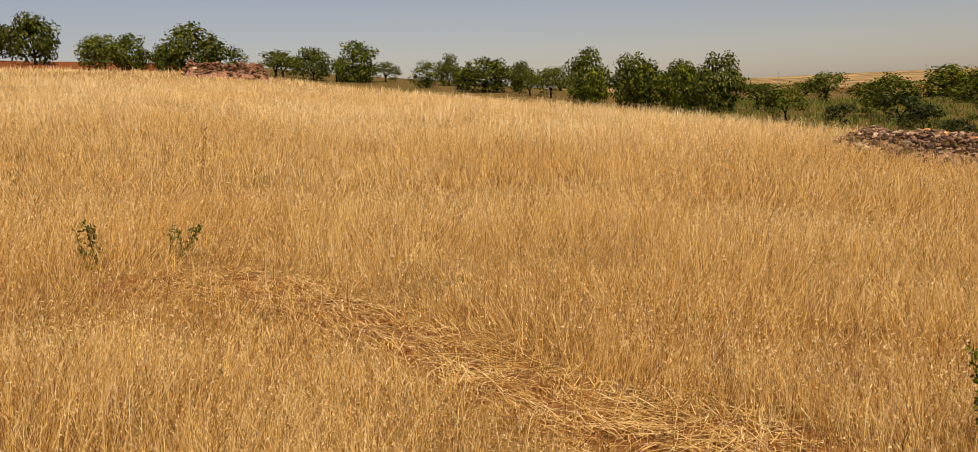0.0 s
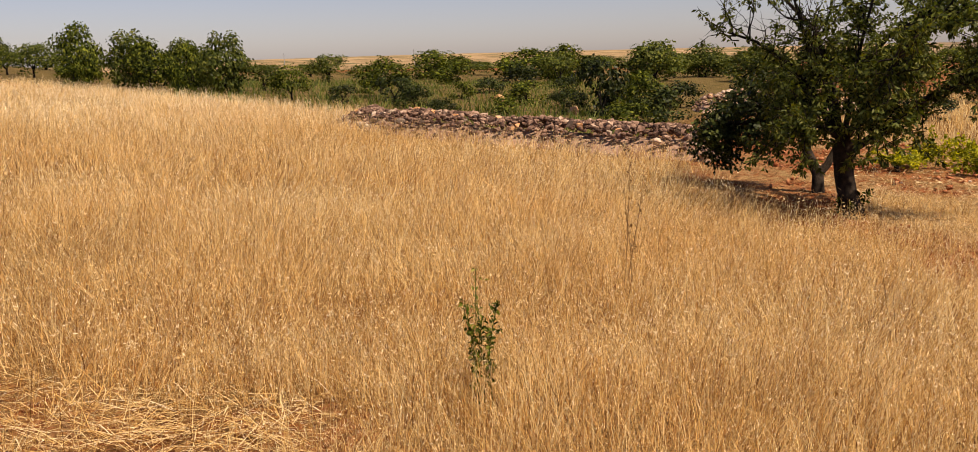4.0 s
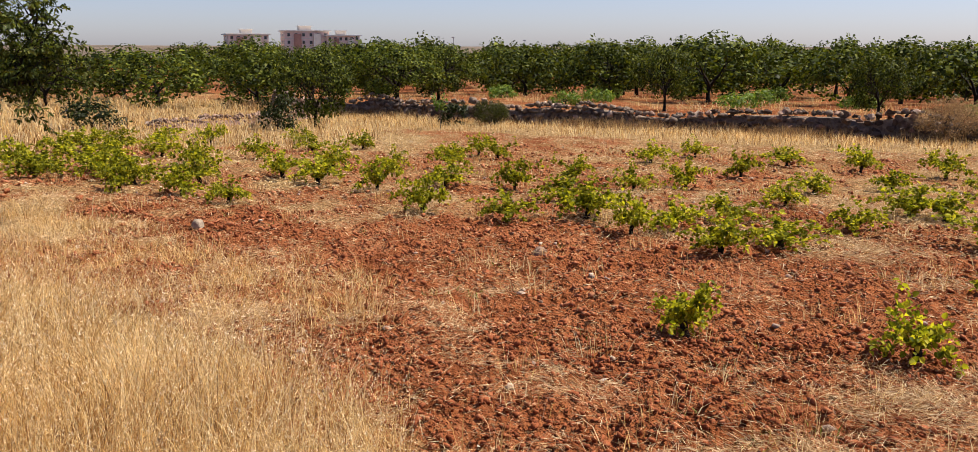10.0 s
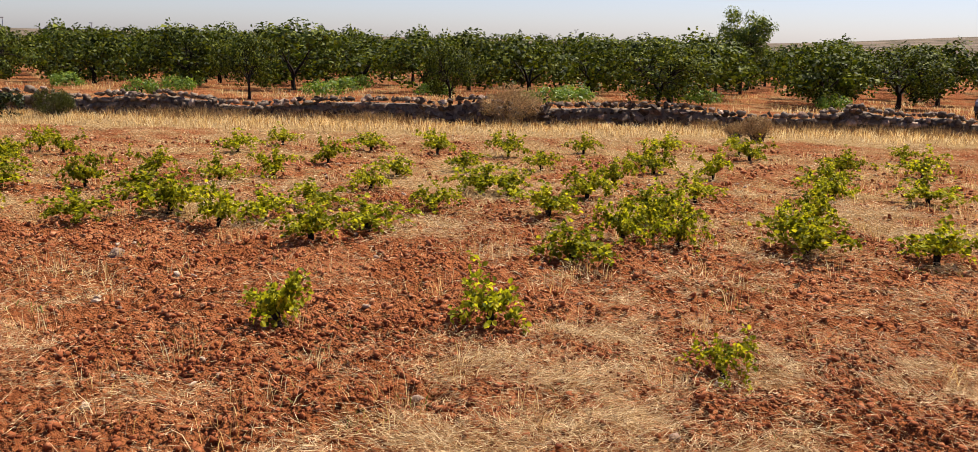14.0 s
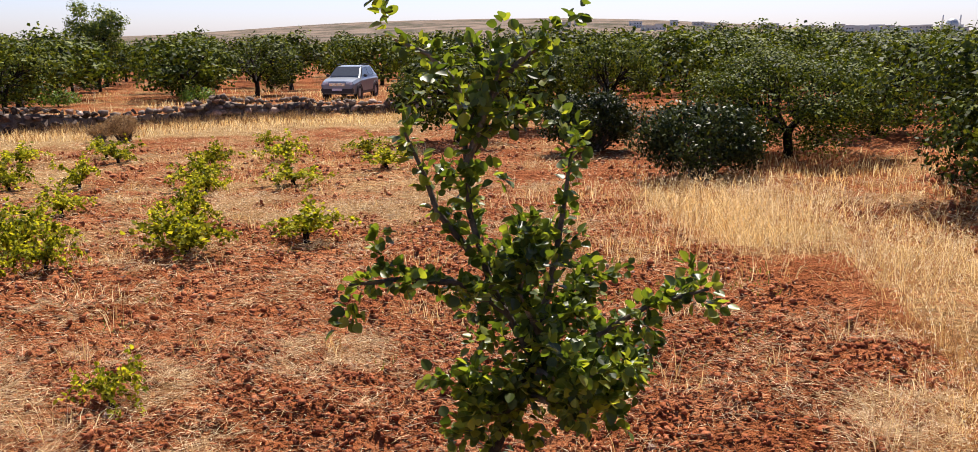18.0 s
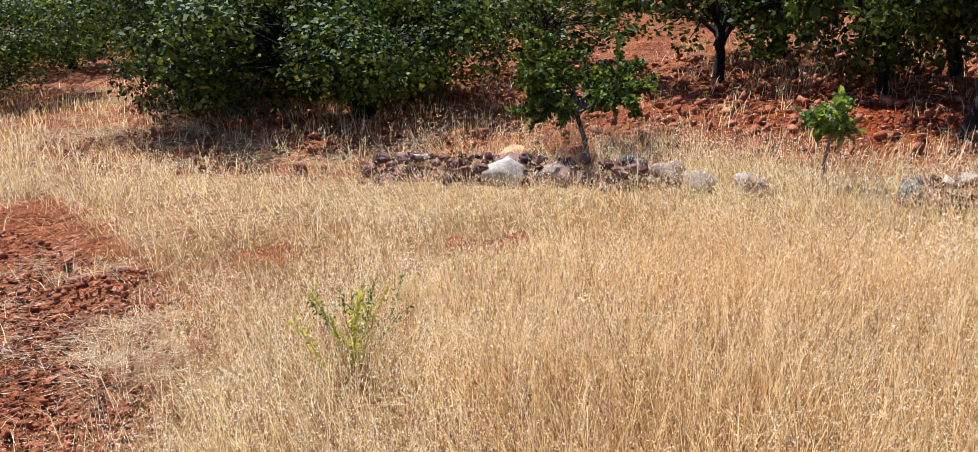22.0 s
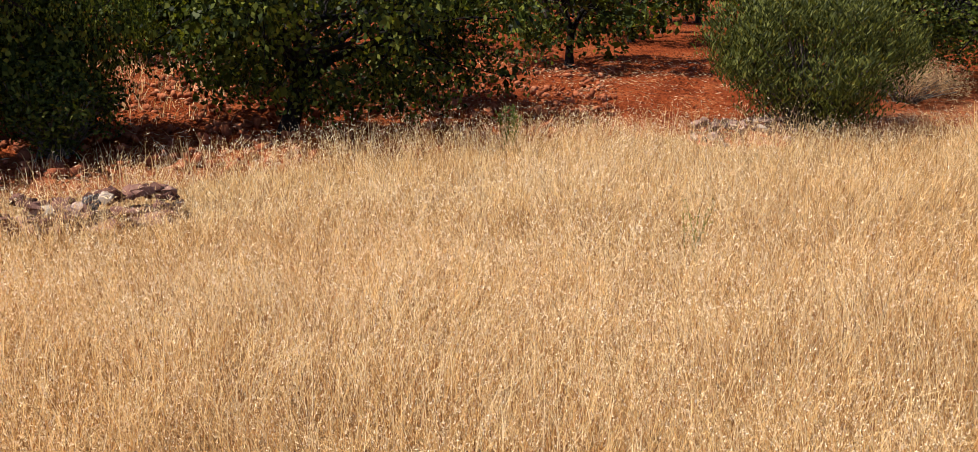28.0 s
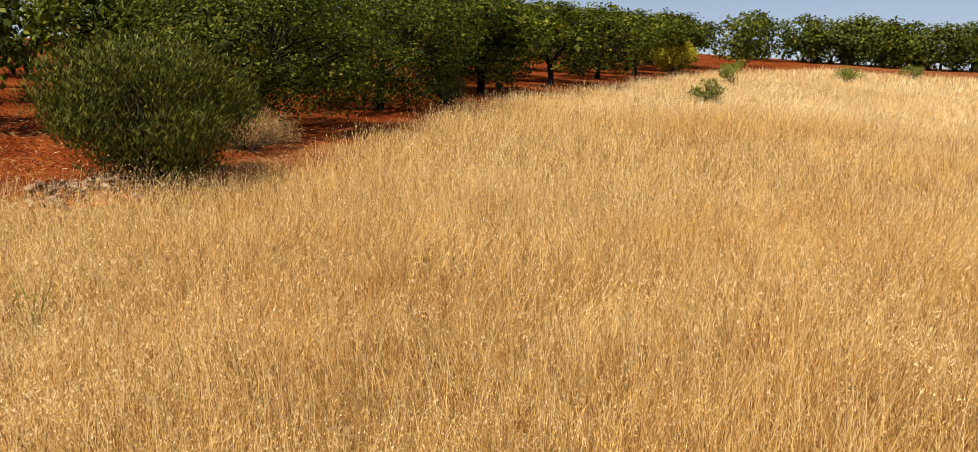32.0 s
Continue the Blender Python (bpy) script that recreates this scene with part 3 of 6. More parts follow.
def undergrowth(name, d0, d1, az0, az1, per_m2, width, seed):
    """Fallen and broken straw that fills the foot of the oats, its brown darkened as shade."""
    rng = np.random.default_rng(seed)
    x, y = scatter(d0, d1, az0, az1, per_m2, rng)
    keep = inside(x, y, FIELD) & (rng.random(len(x)) < 1 - 0.8 * beside(x, y, LODGED, 0.6))
    x, y = x[keep], y[keep]
    n = len(x)
    lean = rng.normal(0, 0.8, (n, 2))
    v, q, t, _, _ = stems(x, y, rng.uniform(0.10, 0.34, n), width * rng.uniform(0.6, 1.4, n), lean, rng, 0.3)
    v = v.reshape(-1, 5, 3)[:, [0, 1, 4]].reshape(-1, 3)
    tagged(part(name, mesh_np(name, v, None, np.arange(n * 3).reshape(-1, 3)), UNDER), "broken brown straw at the foot of the oats, darkened for depth", "dry grass", kind="stuff")


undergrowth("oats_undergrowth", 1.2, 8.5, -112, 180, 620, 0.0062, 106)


# ---- trees and shrubs ----
def tube(points, radii, sides=7, twist=0.0):
    """Corners and faces of a tapering limb along points."""
    pts = np.asarray(points, float)
    n = len(pts)
    along = np.gradient(pts, axis=0)
    along /= np.linalg.norm(along, axis=1)[:, None] + 1e-9
    ref = np.array([0.31, 0.87, 0.2])
    u = np.cross(along, ref)
    u /= np.linalg.norm(u, axis=1)[:, None] + 1e-9
    w = np.cross(along, u)
    a = np.arange(sides) * 2 * np.pi / sides + twist
    rad = np.asarray(radii, float)[:, None, None] * (1 + 0.12 * np.cos(2 * a + 1.0))[None, :, None]
    v = pts[:, None] + rad * (np.cos(a)[None, :, None] * u[:, None] + np.sin(a)[None, :, None] * w[:, None])
    i, j = np.meshgrid(np.arange(n - 1), np.arange(sides), indexing="ij")
    p, q = i * sides + j, i * sides + (j + 1) % sides
    quads = np.stack([p, q, q + sides, p + sides], -1).reshape(-1, 4)
    return v.reshape(-1, 3), quads


def joined(pieces):
    vs, qs, k = [], [], 0
    for v, q in pieces:
        vs.append(v)
        qs.append(q + k)
        k += len(v)
    return np.concatenate(vs), np.concatenate(qs)


def bend(a, b, rng, wobble=0.12, steps=6, sag=0.0):
    """A crooked line from a to b."""
    a, b = np.asarray(a, float), np.asarray(b, float)
    t = np.linspace(0, 1, steps)[:, None]
    size = np.linalg.norm(b - a)
    off = np.cumsum(rng.normal(0, wobble * size / steps, (steps, 3)), axis=0)
    off -= t * off[-1]
    return a + (b - a) * t + off + np.array([0, 0, 1]) * sag * size * (t * (1 - t)) * 4


def crown_points(n, lobes, rng, flat=0.42):
    """Feet, ways and facings of leaves gathered in clumps round the lobes (centre, radius)."""
    lobes = np.asarray(lobes, float)
    weight = lobes[:, 3] ** 2
    pick = rng.choice(len(lobes), n, p=weight / weight.sum())
    d = rng.normal(size=(n, 3))
    d /= np.linalg.norm(d, axis=1)[:, None]
    r = lobes[pick, 3] * rng.uniform(0.2, 1.0, n) ** 0.4
    at = lobes[pick, :3] + d * r[:, None] * np.array([1, 1, 0.85])
    out = at - lobes[:, :3].mean(0)
    out /= np.linalg.norm(out, axis=1)[:, None] + 1e-9
    face = 0.7 * d + 0.5 * out + np.array([0, 0, 0.25]) + rng.normal(0, flat, (n, 3))
    way = np.cross(face, rng.normal(size=(n, 3))) + 0.35 * d + np.array([0, 0, -0.25])
    way /= np.linalg.norm(way, axis=1)[:, None] + 1e-9
    return at, way, face


def lobes_of(height, width, low, count, rng, size=0.17, shell=0.55):
    """Clump centres in a lumpy dome; low: where the crown starts, as a share of the height."""
    out = []
    cz, rz = height * (low + 1) / 2, height * (1 - low) / 2
    while len(out) < count:
        d = rng.normal(size=3)
        d /= np.linalg.norm(d)
        f = rng.uniform(shell, 1.0) ** 0.6
        r = width * size * rng.uniform(0.6, 1.3)
        p = d * f * np.array([width / 2 - r * 0.6, width / 2 - r * 0.6, rz - r * 0.4])
        if p[2] < -0.35 * rz and rng.random() < 0.5:
            continue
        out.append((p[0] * (1 + 0.12 * rng.normal()), p[1] * (1 + 0.12 * rng.normal()), cz + p[2], r))
    return out


def tree(name, label, height, width, seed, leaf_mat, bark, leaves=2500, leaf=0.11, low=0.22, fork=0.28, girth=0.16, lobes=34, limbs=5, lean=(0, 0),
         split_limbs=True, lobe_size=0.17, category="tree", group="", slim=0.62, twigs=0, kind="", shift=(0, 0), skirt=()):
    """A tree at the origin: trunk, limbs and a crown of clumped leaves."""
    rng = np.random.default_rng(seed)
    top = thing(name, (0, 0, 0), label, category, group, kind)
    fz = height * fork
    foot = np.array([0, 0, -0.12])
    head = np.array([lean[0], lean[1], fz])
    trunk_line = bend(foot, head, rng, 0.10, 6)
    flare = np.array([1.45, 1.1, 0.98, 0.92, 0.88, 0.9])
    pieces = [tube(trunk_line, girth * flare, 9 if split_limbs else 6)]
    cl = [(a + shift[0], b + shift[1], c, r) for a, b, c, r in lobes_of(height, width, low, lobes, rng, lobe_size)] + [(a, b, c, 1.45 * r) for a, b, c, r in skirt]
    order = sorted(range(len(cl)), key=lambda k: math.atan2(cl[k][1], cl[k][0]))
    tubes = []
    for b in range(limbs):
        share = order[b::limbs] if limbs == 1 else order[len(order) * b // limbs: len(order) * (b + 1) // limbs]
        if not share:
            continue
        goal = np.mean([cl[k][:3] for k in share], axis=0) * np.array([0.62, 0.62, 0.92])
        line = bend(head, goal, rng, 0.16, 6, 0.05)
        mine = [tube(line, girth * np.linspace(0.62, 0.26, 6), 6 if split_limbs else 4)]
        for k in share if split_limbs else share[::6]:
            s = line[rng.integers(2, 6)]
            mine.append(tube(bend(s, cl[k][:3], rng, 0.2, 4, 0.04), girth * np.array([0.24, 0.17, 0.11, 0.04]), 4 if split_limbs else 3))
            for _ in range(twigs):
                e = np.array(cl[k][:3]) + rng.normal(0, cl[k][3] * 0.75, 3)
                mine.append(tube(bend(cl[k][:3], e, rng, 0.3, 4), girth * np.array([0.07, 0.05, 0.04, 0.02]), 3))
        tubes.append(mine)
    if split_limbs:
        part("trunk", mesh_np("trunk", *joined(pieces)), bark, top, smooth=True)
        for mine in tubes:
            part("limb", mesh_np("limb", *joined(mine)), bark, top, smooth=True)
    else:
        part("trunk", mesh_np("trunk", *joined(pieces + [p for m in tubes for p in m])), bark, top, smooth=True)
    at, way, face = crown_points(leaves, cl, rng)
    keep = at[:, 2] > 0.06
    at, way, face = at[keep], way[keep], face[keep]
    size = leaf * rng.uniform(0.7, 1.3, len(at))
    deep = rng.random(len(at)) < (0.045 if leaf > 0.12 else 0.02)      # overlapping leaves in the heart of the clumps
    near_lobe = np.asarray(cl)[np.argmin(((at[deep][:, None] - np.asarray(cl)[None, :, :3]) ** 2).sum(-1), axis=1)] if deep.any() else None
    if near_lobe is not None:
        at[deep] = near_lobe[:, :3] + (at[deep] - near_lobe[:, :3]) * 0.25
        size[deep] *= np.clip(near_lobe[:, 3] * 0.7 / leaf, 1.3, 2.4)
    at[:, 2] = np.maximum(at[:, 2], 0.08)
    v, q = leaves_at(at, way, size, size * slim * rng.uniform(0.8, 1.2, len(at)), rng, 0.2, face)
    part("crown", mesh_np("crown", v, q), leaf_mat, top)
    return top


def put(ob, x, y, turn=0.0, scale=1.0, sink=0.0, tall=1.0):
    """Stand the first of a kind on the ground."""
    ob.matrix_world = pose(*on_ground(x, y, sink), 0, 0, turn) @ Matrix.Diagonal((scale, scale, scale * tall, 1))
    return ob


def more(ob, x, y, turn=0.0, scale=1.0, tall=1.0, label=""):
    base = Matrix.Diagonal((scale / ob.scale[0], scale / ob.scale[1], scale * tall / ob.scale[2], 1))
    c = copy_thing(ob, pose(*on_ground(x, y), 0, 0, turn) @ base)
    return tagged(c, label)


class Kind:
    """Models of one kind of tree, stood here and there by turns."""

    def __init__(self, models, height, width):
        self.models, self.height, self.width, self.used, self.count = models, height, width, set(), 0

    def stand(self, x, y, height, width=None, label=""):
        k = self.count % len(self.models)
        self.count += 1
        s = (width / self.width) if width else height / self.height
        tall = (height / self.height) / s
        turn = (self.count * 137.5) % 360
        if k not in self.used:
            self.used.add(k)
            return tagged(put(self.models[k], x, y, turn, s, tall=tall), label)
        return more(self.models[k], x, y, turn, s, tall, label)


# far and middle pistachio trees, 4 m high and 5 m wide as built
orchard_far = Kind([tree("pistachio_tree", "round green pistachio tree in the orchard on red soil", 4.0, 5.0, 300 + k, PISTACHIO, BARK, 1700, 0.235, 0.0, 0.22, 0.11,
                         46, 4, split_limbs=False, lobe_size=0.115, group="orchard trees") for k in range(5)], 4.0, 5.0)
orchard_mid = Kind([tree("pistachio_tree", "broad green pistachio tree on red soil behind the stone wall", 4.0, 5.0, 320 + k, PISTACHIO, BARK, 5200, 0.14, 0.06, 0.22, 0.11,
                         74, 5, group="orchard trees", lobe_size=0.095) for k in range(4)], 4.0, 5.0)
orchard_near = Kind([tree("pistachio_tree", "large dense pistachio tree with leaves down to the ground", 4.0, 6.0, 340 + k, PISTACHIO, BARK, 26000, 0.082, 0.0, 0.22, 0.12,
                          95, 6, group="orchard trees", lobe_size=0.1) for k in range(2)], 4.0, 6.0)
almond_far = Kind([tree("almond_tree", "small bushy green tree at the far edge of the field", 3.0, 3.2, 360 + k, ALMOND if k % 2 else PISTACHIO, BARK, 1500, 0.17, 0.05, 0.2, 0.09,
                        22, 4, split_limbs=False, group="field edge trees") for k in range(4)], 3.0, 3.2)
edge_tree = Kind([tree("pistachio_tree", "dense round dark green tree at the field's edge", 3.6, 4.4, 390 + k, PISTACHIO if k % 2 else ALMOND, BARK, 3000, 0.235, -0.16, 0.12, 0.1,
                       70, 4, split_limbs=False, group="field edge trees", lobe_size=0.13) for k in range(4)], 3.6, 4.4)
bush_far = Kind([tree("bush", "low dark green bush", 1.6, 2.2, 380 + k, PISTACHIO if k % 2 else DARK_LEAF, BARK, 1300, 0.13, -0.35, 0.1, 0.04,
                      18, 4, split_limbs=False, group="bushes", category="bush") for k in range(3)], 1.6, 2.2)

def skyline(x, y, rng):
    """A height that brings the crown to about the level of the eye."""
    return 2.72 + rng.normal(0.05, 0.2) - float(rise(x, y))


# behind the wall
for x, y, h, w in [(33.2, -10.8, 3.1, 3.2), (40.6, -17.4, 3.4, 5.0), (44.2, -21.4, 3.6, 4.6), (31.2, -26.2, 2.9, 3.2), (46.0, -34.0, 3.6, 4.6), (44.5, -45.5, 3.4, 4.4), (22.6, -29.4, 2.6, 2.6), (40.0, -57.0, 3.3, 4.6),
                   (16.8, -37.0, 3.9, 5.2), (13.0, -49.5, 4.4, 5.8), (9.6, -51.6, 4.6, 5.8), (51.0, -38.0, 4.0, 5.0)]:
    orchard_mid.stand(x, y, min(h, 2.75 - float(rise(x, y))), w)
rng0 = np.random.default_rng(77)
for row in range(8):
    for col in range(-9, 19):
        x = 6 + col * 6.3 + rng0.normal(0, 0.5) + row * 1.5
        y = -47 - row * 7.0 + rng0.normal(0, 0.6) + max(0, x - 10) * 0.42
        d, az = math.hypot(x, y), math.degrees(math.atan2(-x, y))
        if d < 44 or d > 108 or -95 < az < 100 or (-186 < az < -172 and d < 66) or (174 < az and d < 66):
            continue
        wall_y = float(np.interp(x, WX, WY))
        if x > -4 and y > wall_y - 5:
            continue
        if rng0.random() < 0.06:
            continue
        orchard_far.stand(x, y, skyline(x, y, rng0) * 1.04, rng0.uniform(5.2, 6.6))
for row in range(4):
    for col in range(7):
        x, y = 47 + row * 8 + rng0.normal(0, 0.8), 4 - col * 5.4 - row * 0.5 + rng0.normal(0, 0.7)
        if math.degrees(math.atan2(-x, y)) > -113 and not (x < 52 and y < -13):
            orchard_far.stand(x, y, skyline(x, y, rng0) * 0.84, rng0.uniform(4.2, 5.4))
# south-west orchard
for x, y, h, w in [(-10.5, -14.6, 2.8, 4.4), (-0.8, -25.5, 2.7, 4.0), (-14.5, -27.5, 3.0, 4.0), (-6.4, -32.0, 3.2, 4.0), (-11.5, -22.5, 3.0, 4.6), (-2.8, -29.0, 2.9, 4.2), (-16.5, -19.5, 3.0, 4.8), (-1.0, -36.5, 3.2, 4.4), (-12.5, -34.0, 3.2, 5.0), (-20, -27, 3.2, 5.0)]:
    orchard_mid.stand(x, y, min(h, 2.5 - float(rise(x, y))), w)
for row in range(4):
    for col in range(6):
        x, y = -5 - col * 6.5 - row * 1.8 + rng0.normal(0, 0.5), -38 - row * 6.5 + col * 2.2 + rng0.normal(0, 0.5)
        if math.hypot(x, y) > 36 and x < -3:
            orchard_far.stand(x, y, 2.55 + rng0.normal(0, 0.14) - float(rise(x, y)), rng0.uniform(4.8, 6.0))
# west orchard, close by
tall_pistachio = tree("pistachio_tree", "pistachio tree with a bare dark trunk and high crown", 3.9, 3.8, 349, PISTACHIO, BARK, 14000, 0.095, 0.2, 0.36, 0.1, 90, 5, (-0.05, 0.25), twigs=1, lobe_size=0.085, shift=(-1.3, -0.2),
                      skirt=[(-0.6, 0.7, 1.2, 0.34), (-0.8, 1.1, 0.8, 0.32), (-0.7, 1.4, 1.3, 0.36), (-1.0, 0.9, 1.5, 0.4), (-0.6, 0.3, 1.5, 0.3), (-0.5, -0.8, 1.6, 0.32), (-0.9, -1.2, 1.3, 0.3)], group="orchard trees")
put(tall_pistachio, -11.4, -2.1)
spreading = tree("pistachio_tree", "old spreading pistachio tree with hanging dark green clumps over red soil", 4.3, 7.4, 352, PISTACHIO, BARK, 30000, 0.098, 0.0, 0.16, 0.15, 80, 6, (-0.1, 0.2), twigs=1, lobe_size=0.1, group="orchard trees", shift=(-1.3, 0.9),
                 skirt=[(0.3, -1.4, 1.1, 0.36), (0.2, -0.9, 0.85, 0.3), (0.5, -0.2, 0.7, 0.34), (0.4, 0.5, 0.55, 0.34), (0.2, 1.1, 0.75, 0.36), (0.5, 1.7, 0.6, 0.34), (0.3, 2.3, 0.8, 0.36), (0.1, 3.0, 1.0, 0.34), (0.2, 3.6, 0.95, 0.3), (0.0, -2.0, 1.2, 0.36)])
put(spreading, -12.6, 2.0, 0, 0.9, tall=1.06)
more(tall_pistachio, -16.2, -3.2, 140, 0.95)
big_pistachio = tree("pistachio_tree", "large dense pistachio tree with leaves down to the dry grass", 2.75, 6.4, 355, PISTACHIO, BARK, 38000, 0.085, 0.06, 0.2, 0.13, 76, 6, (-0.05, -0.3), twigs=1, lobe_size=0.105,
                     group="orchard trees", shift=(0.15, -0.95), skirt=[(0.9, -1.2, 0.4, 0.36), (1.1, -1.9, 0.5, 0.4), (0.7, -0.6, 0.75, 0.3), (0.4, 0.7, 0.8, 0.34), (0.2, 1.3, 0.9, 0.3), (0.6, -2.6, 0.6, 0.4)])
put(big_pistachio, -10.15, -10.5, 0, 1.15, tall=0.79)
for x, y, h, w in [(-12.9, 14.3, 3.4, 5.8), (-13.8, 20.0, 3.4, 6.0), (-12.9, -0.9, 3.1, 2.6), (-7.7, -18.9, 2.45, 4.8)]:
    orchard_near.stand(x, y, h, w)
for x, y, h, w in [(-15.6, -11.0, 2.0, 4.4), (-15.3, -6.9, 2.8, 4.8), (-14.6, -3.9, 2.9, 3.6), (-11.6, -14.2, 2.2, 4.4), (-18.5, -7.0, 3.3, 5.4), (-18.0, 2.0, 3.4, 5.0), (-18.5, 9.5, 3.6, 5.0), (-15.0, 25.5, 3.5, 5.8), (-18.5, 29.5, 3.6, 5.6), (-17.5, 34, 3.6, 5.0),
                   (-19.5, 16.5, 3.6, 5.0), (-13.5, -15.0, 2.2, 5.0), (-18.5, 42, 3.6, 5.0), (-21, 24, 3.6, 5), (-14.2, 26.5, 3.3, 5.8), (-14.3, 32.5, 3.3, 5.8), (-14.6, 38.5, 3.4, 5.8), (-14.8, 44.5, 3.3, 5.6), (-15.2, 51, 3.4, 5.6), (-16, 57.5, 3.4, 5.6)]:
    orchard_mid.stand(x, y, h, w)
for row in range(3):
    for col in range(-3, 11):
        x, y = -24.5 - row * 6.6 + rng0.normal(0, 0.5) + col * 0.6, col * 6.6 + rng0.normal(0, 0.5) - 6
        if math.hypot(x, y) < 75:
            orchard_far.stand(x, y, rng0.uniform(3.2, 4.0), rng0.uniform(4.6, 5.6))
for x, y in [(-18, 50), (-17, 58), (-14.5, 67), (-24, 47), (-23, 62), (-21, 72)]:
    orchard_far.stand(x, y, 3.7, 5.0)
# north edge of the field, one by one
for x, y, h, w in [(11.8, 70.5, 2.6, 3.2), (14.2, 72.0, 2.7, 3.0), (17.8, 68.0, 3.6, 4.6), (16.4, 69.5, 2.2, 2.6), (20.6, 67.0, 1.9, 2.2), (22.6, 64.0, 2.1, 3.0), (26.8, 67.3, 2.6, 3.0), (28.6, 67.0, 1.9, 1.8), (30.8, 67.8, 3.4, 3.7),
                   (34.4, 70.0, 1.8, 2.6), (32.7, 59.7, 2.0, 2.6), (36.6, 63.0, 2.6, 2.1), (33.5, 52.8, 2.4, 4.0), (36.0, 52.0, 2.2, 1.8), (32.2, 43.4, 1.9, 2.2), (31.4, 38.9, 3.0, 2.4), (30.9, 34.6, 2.7, 2.6),
                   (30.6, 33.2, 2.4, 2.4), (35.3, 35.7, 2.5, 2.4), (30.4, 30.4, 2.2, 1.8), (30.1, 28.2, 2.7, 2.5), (28.7, 23.4, 1.5, 1.6), (40, 50, 2.0, 3.0), (44, 58, 2.0, 3.0),
                   (12.6, 73, 1.6, 2.4), (19.2, 70, 1.5, 2.4), (24.6, 68, 1.6, 2.6), (32.6, 70, 1.5, 2.2), (34.8, 57, 1.5, 2.2), (33.2, 47, 1.6, 2.2), (32.4, 40.5, 1.3, 1.8), (31.6, 31.5, 1.2, 1.8), (33.6, 29.0, 1.3, 2.0), (-13.0, 88, 3.6, 5.0), (-8.5, 91, 3.8, 5.4), (-4.0, 90, 3.4, 4.6), (1.0, 92, 3.6, 5.0), (5.6, 88, 3.4, 4.8), (8.6, 80, 3.3, 4.0), (-16.5, 84, 3.6, 4.6), (-10.7, 89.5, 3.3, 5.2), (-6.2, 89, 3.2, 4.8), (-1.5, 89, 3.4, 5.2), (3.4, 89, 3.3, 5.2), (3.0, 96, 3.8, 5.4), (-6.0, 97, 3.8, 5.4),
                   (64.0, 18.9, 3.0, 4.4), (56.3, 22.8, 2.6, 3.2), (76.6, 18.3, 2.8, 4.2), (62, 28, 2.4, 5.0), (33, 22, 1.8, 2.4), (50, 20.6, 2.1, 2.6), (66, 12, 2.6, 5.0), (48, 27, 1.8, 3.0), (58, 34, 2.2, 4.0), (44, 33, 1.8, 2.6)]:
    (edge_tree if h > 2.1 else almond_far).stand(x, y, h * (1.25 if y > 79 else 1.0), w * 1.08)
for x, y, h, w in [(31, 20, 1.2, 2.0), (29.8, 37.4, 1.0, 2.0), (28.9, 17.8, 0.9, 1.5), (29.4, 10.6, 2.2, 2.4), (30.4, 9.4, 1.6, 1.8), (27.8, 8.2, 1.2, 2.2), (28.5, 5.6, 0.9, 1.8), (24.6, 8.2, 0.9, 1.8), (32.0, -2.8, 1.05, 2.0), (33.5, 0.4, 0.9, 1.7),
                   (27.5, 13.5, 0.7, 1.4), (26.4, 15.2, 0.6, 1.2), (28.8, 21.0, 0.8, 1.3), (34.0, 18.6, 0.8, 1.4), (38.5, 19.5, 0.9, 1.7), (42, 17, 0.9, 1.8), (35.0, 24.0, 0.8, 1.5), (46, 9, 1.0, 2.2), (32.2, 13.4, 0.6, 1.2), (48, 15, 1.1, 2.4), (52, 24, 1.3, 2.8), (30, 12, 0.9, 1.6), (33, 15, 1.0, 2.0), (35.5, 9.5, 1.1, 2.0), (38, 13, 1.0, 2.2), (40, 6, 1.2, 2.4), (31.4, -8.8, 1.3, 1.5), (32.4, -16.4, 1.0, 1.4)]:
    bush_far.stand(x, y, h, w)


# ---- stones ----
def hull(rng, flat=0.75, points=11):
    """An angular stone about one across, with worn corners."""
    bm = bmesh.new()
    d = rng.normal(size=(points, 3))
    d /= np.linalg.norm(d, axis=1)[:, None]
    d *= rng.uniform(0.82, 1.0, (points, 1)) * np.array([0.55, 0.45, 0.45 * flat])
    for p in d:
        bm.verts.new(p)
    bmesh.ops.convex_hull(bm, input=bm.verts)
    loose = [v for v in bm.verts if not v.link_faces]
    bmesh.ops.delete(bm, geom=loose, context="VERTS")
    me = bpy.data.meshes.new("stone")
    bm.to_mesh(me)
    bm.free()
    return me


_srng = np.random.default_rng(5)
STONE_MESH = {}
for _mat in (STONE, WALL_STONE, WHITE_STONE, ORANGE_STONE, DARK_STONE, RED_STONE, CLOD):
    STONE_MESH[_mat.name] = []
    for _k in range(7):
        _me = hull(_srng, 0.95 if _mat is CLOD else 0.75, 9 if _mat is CLOD else 11)
        _me.materials.append(_mat)
        STONE_MESH[_mat.name].append(_me)


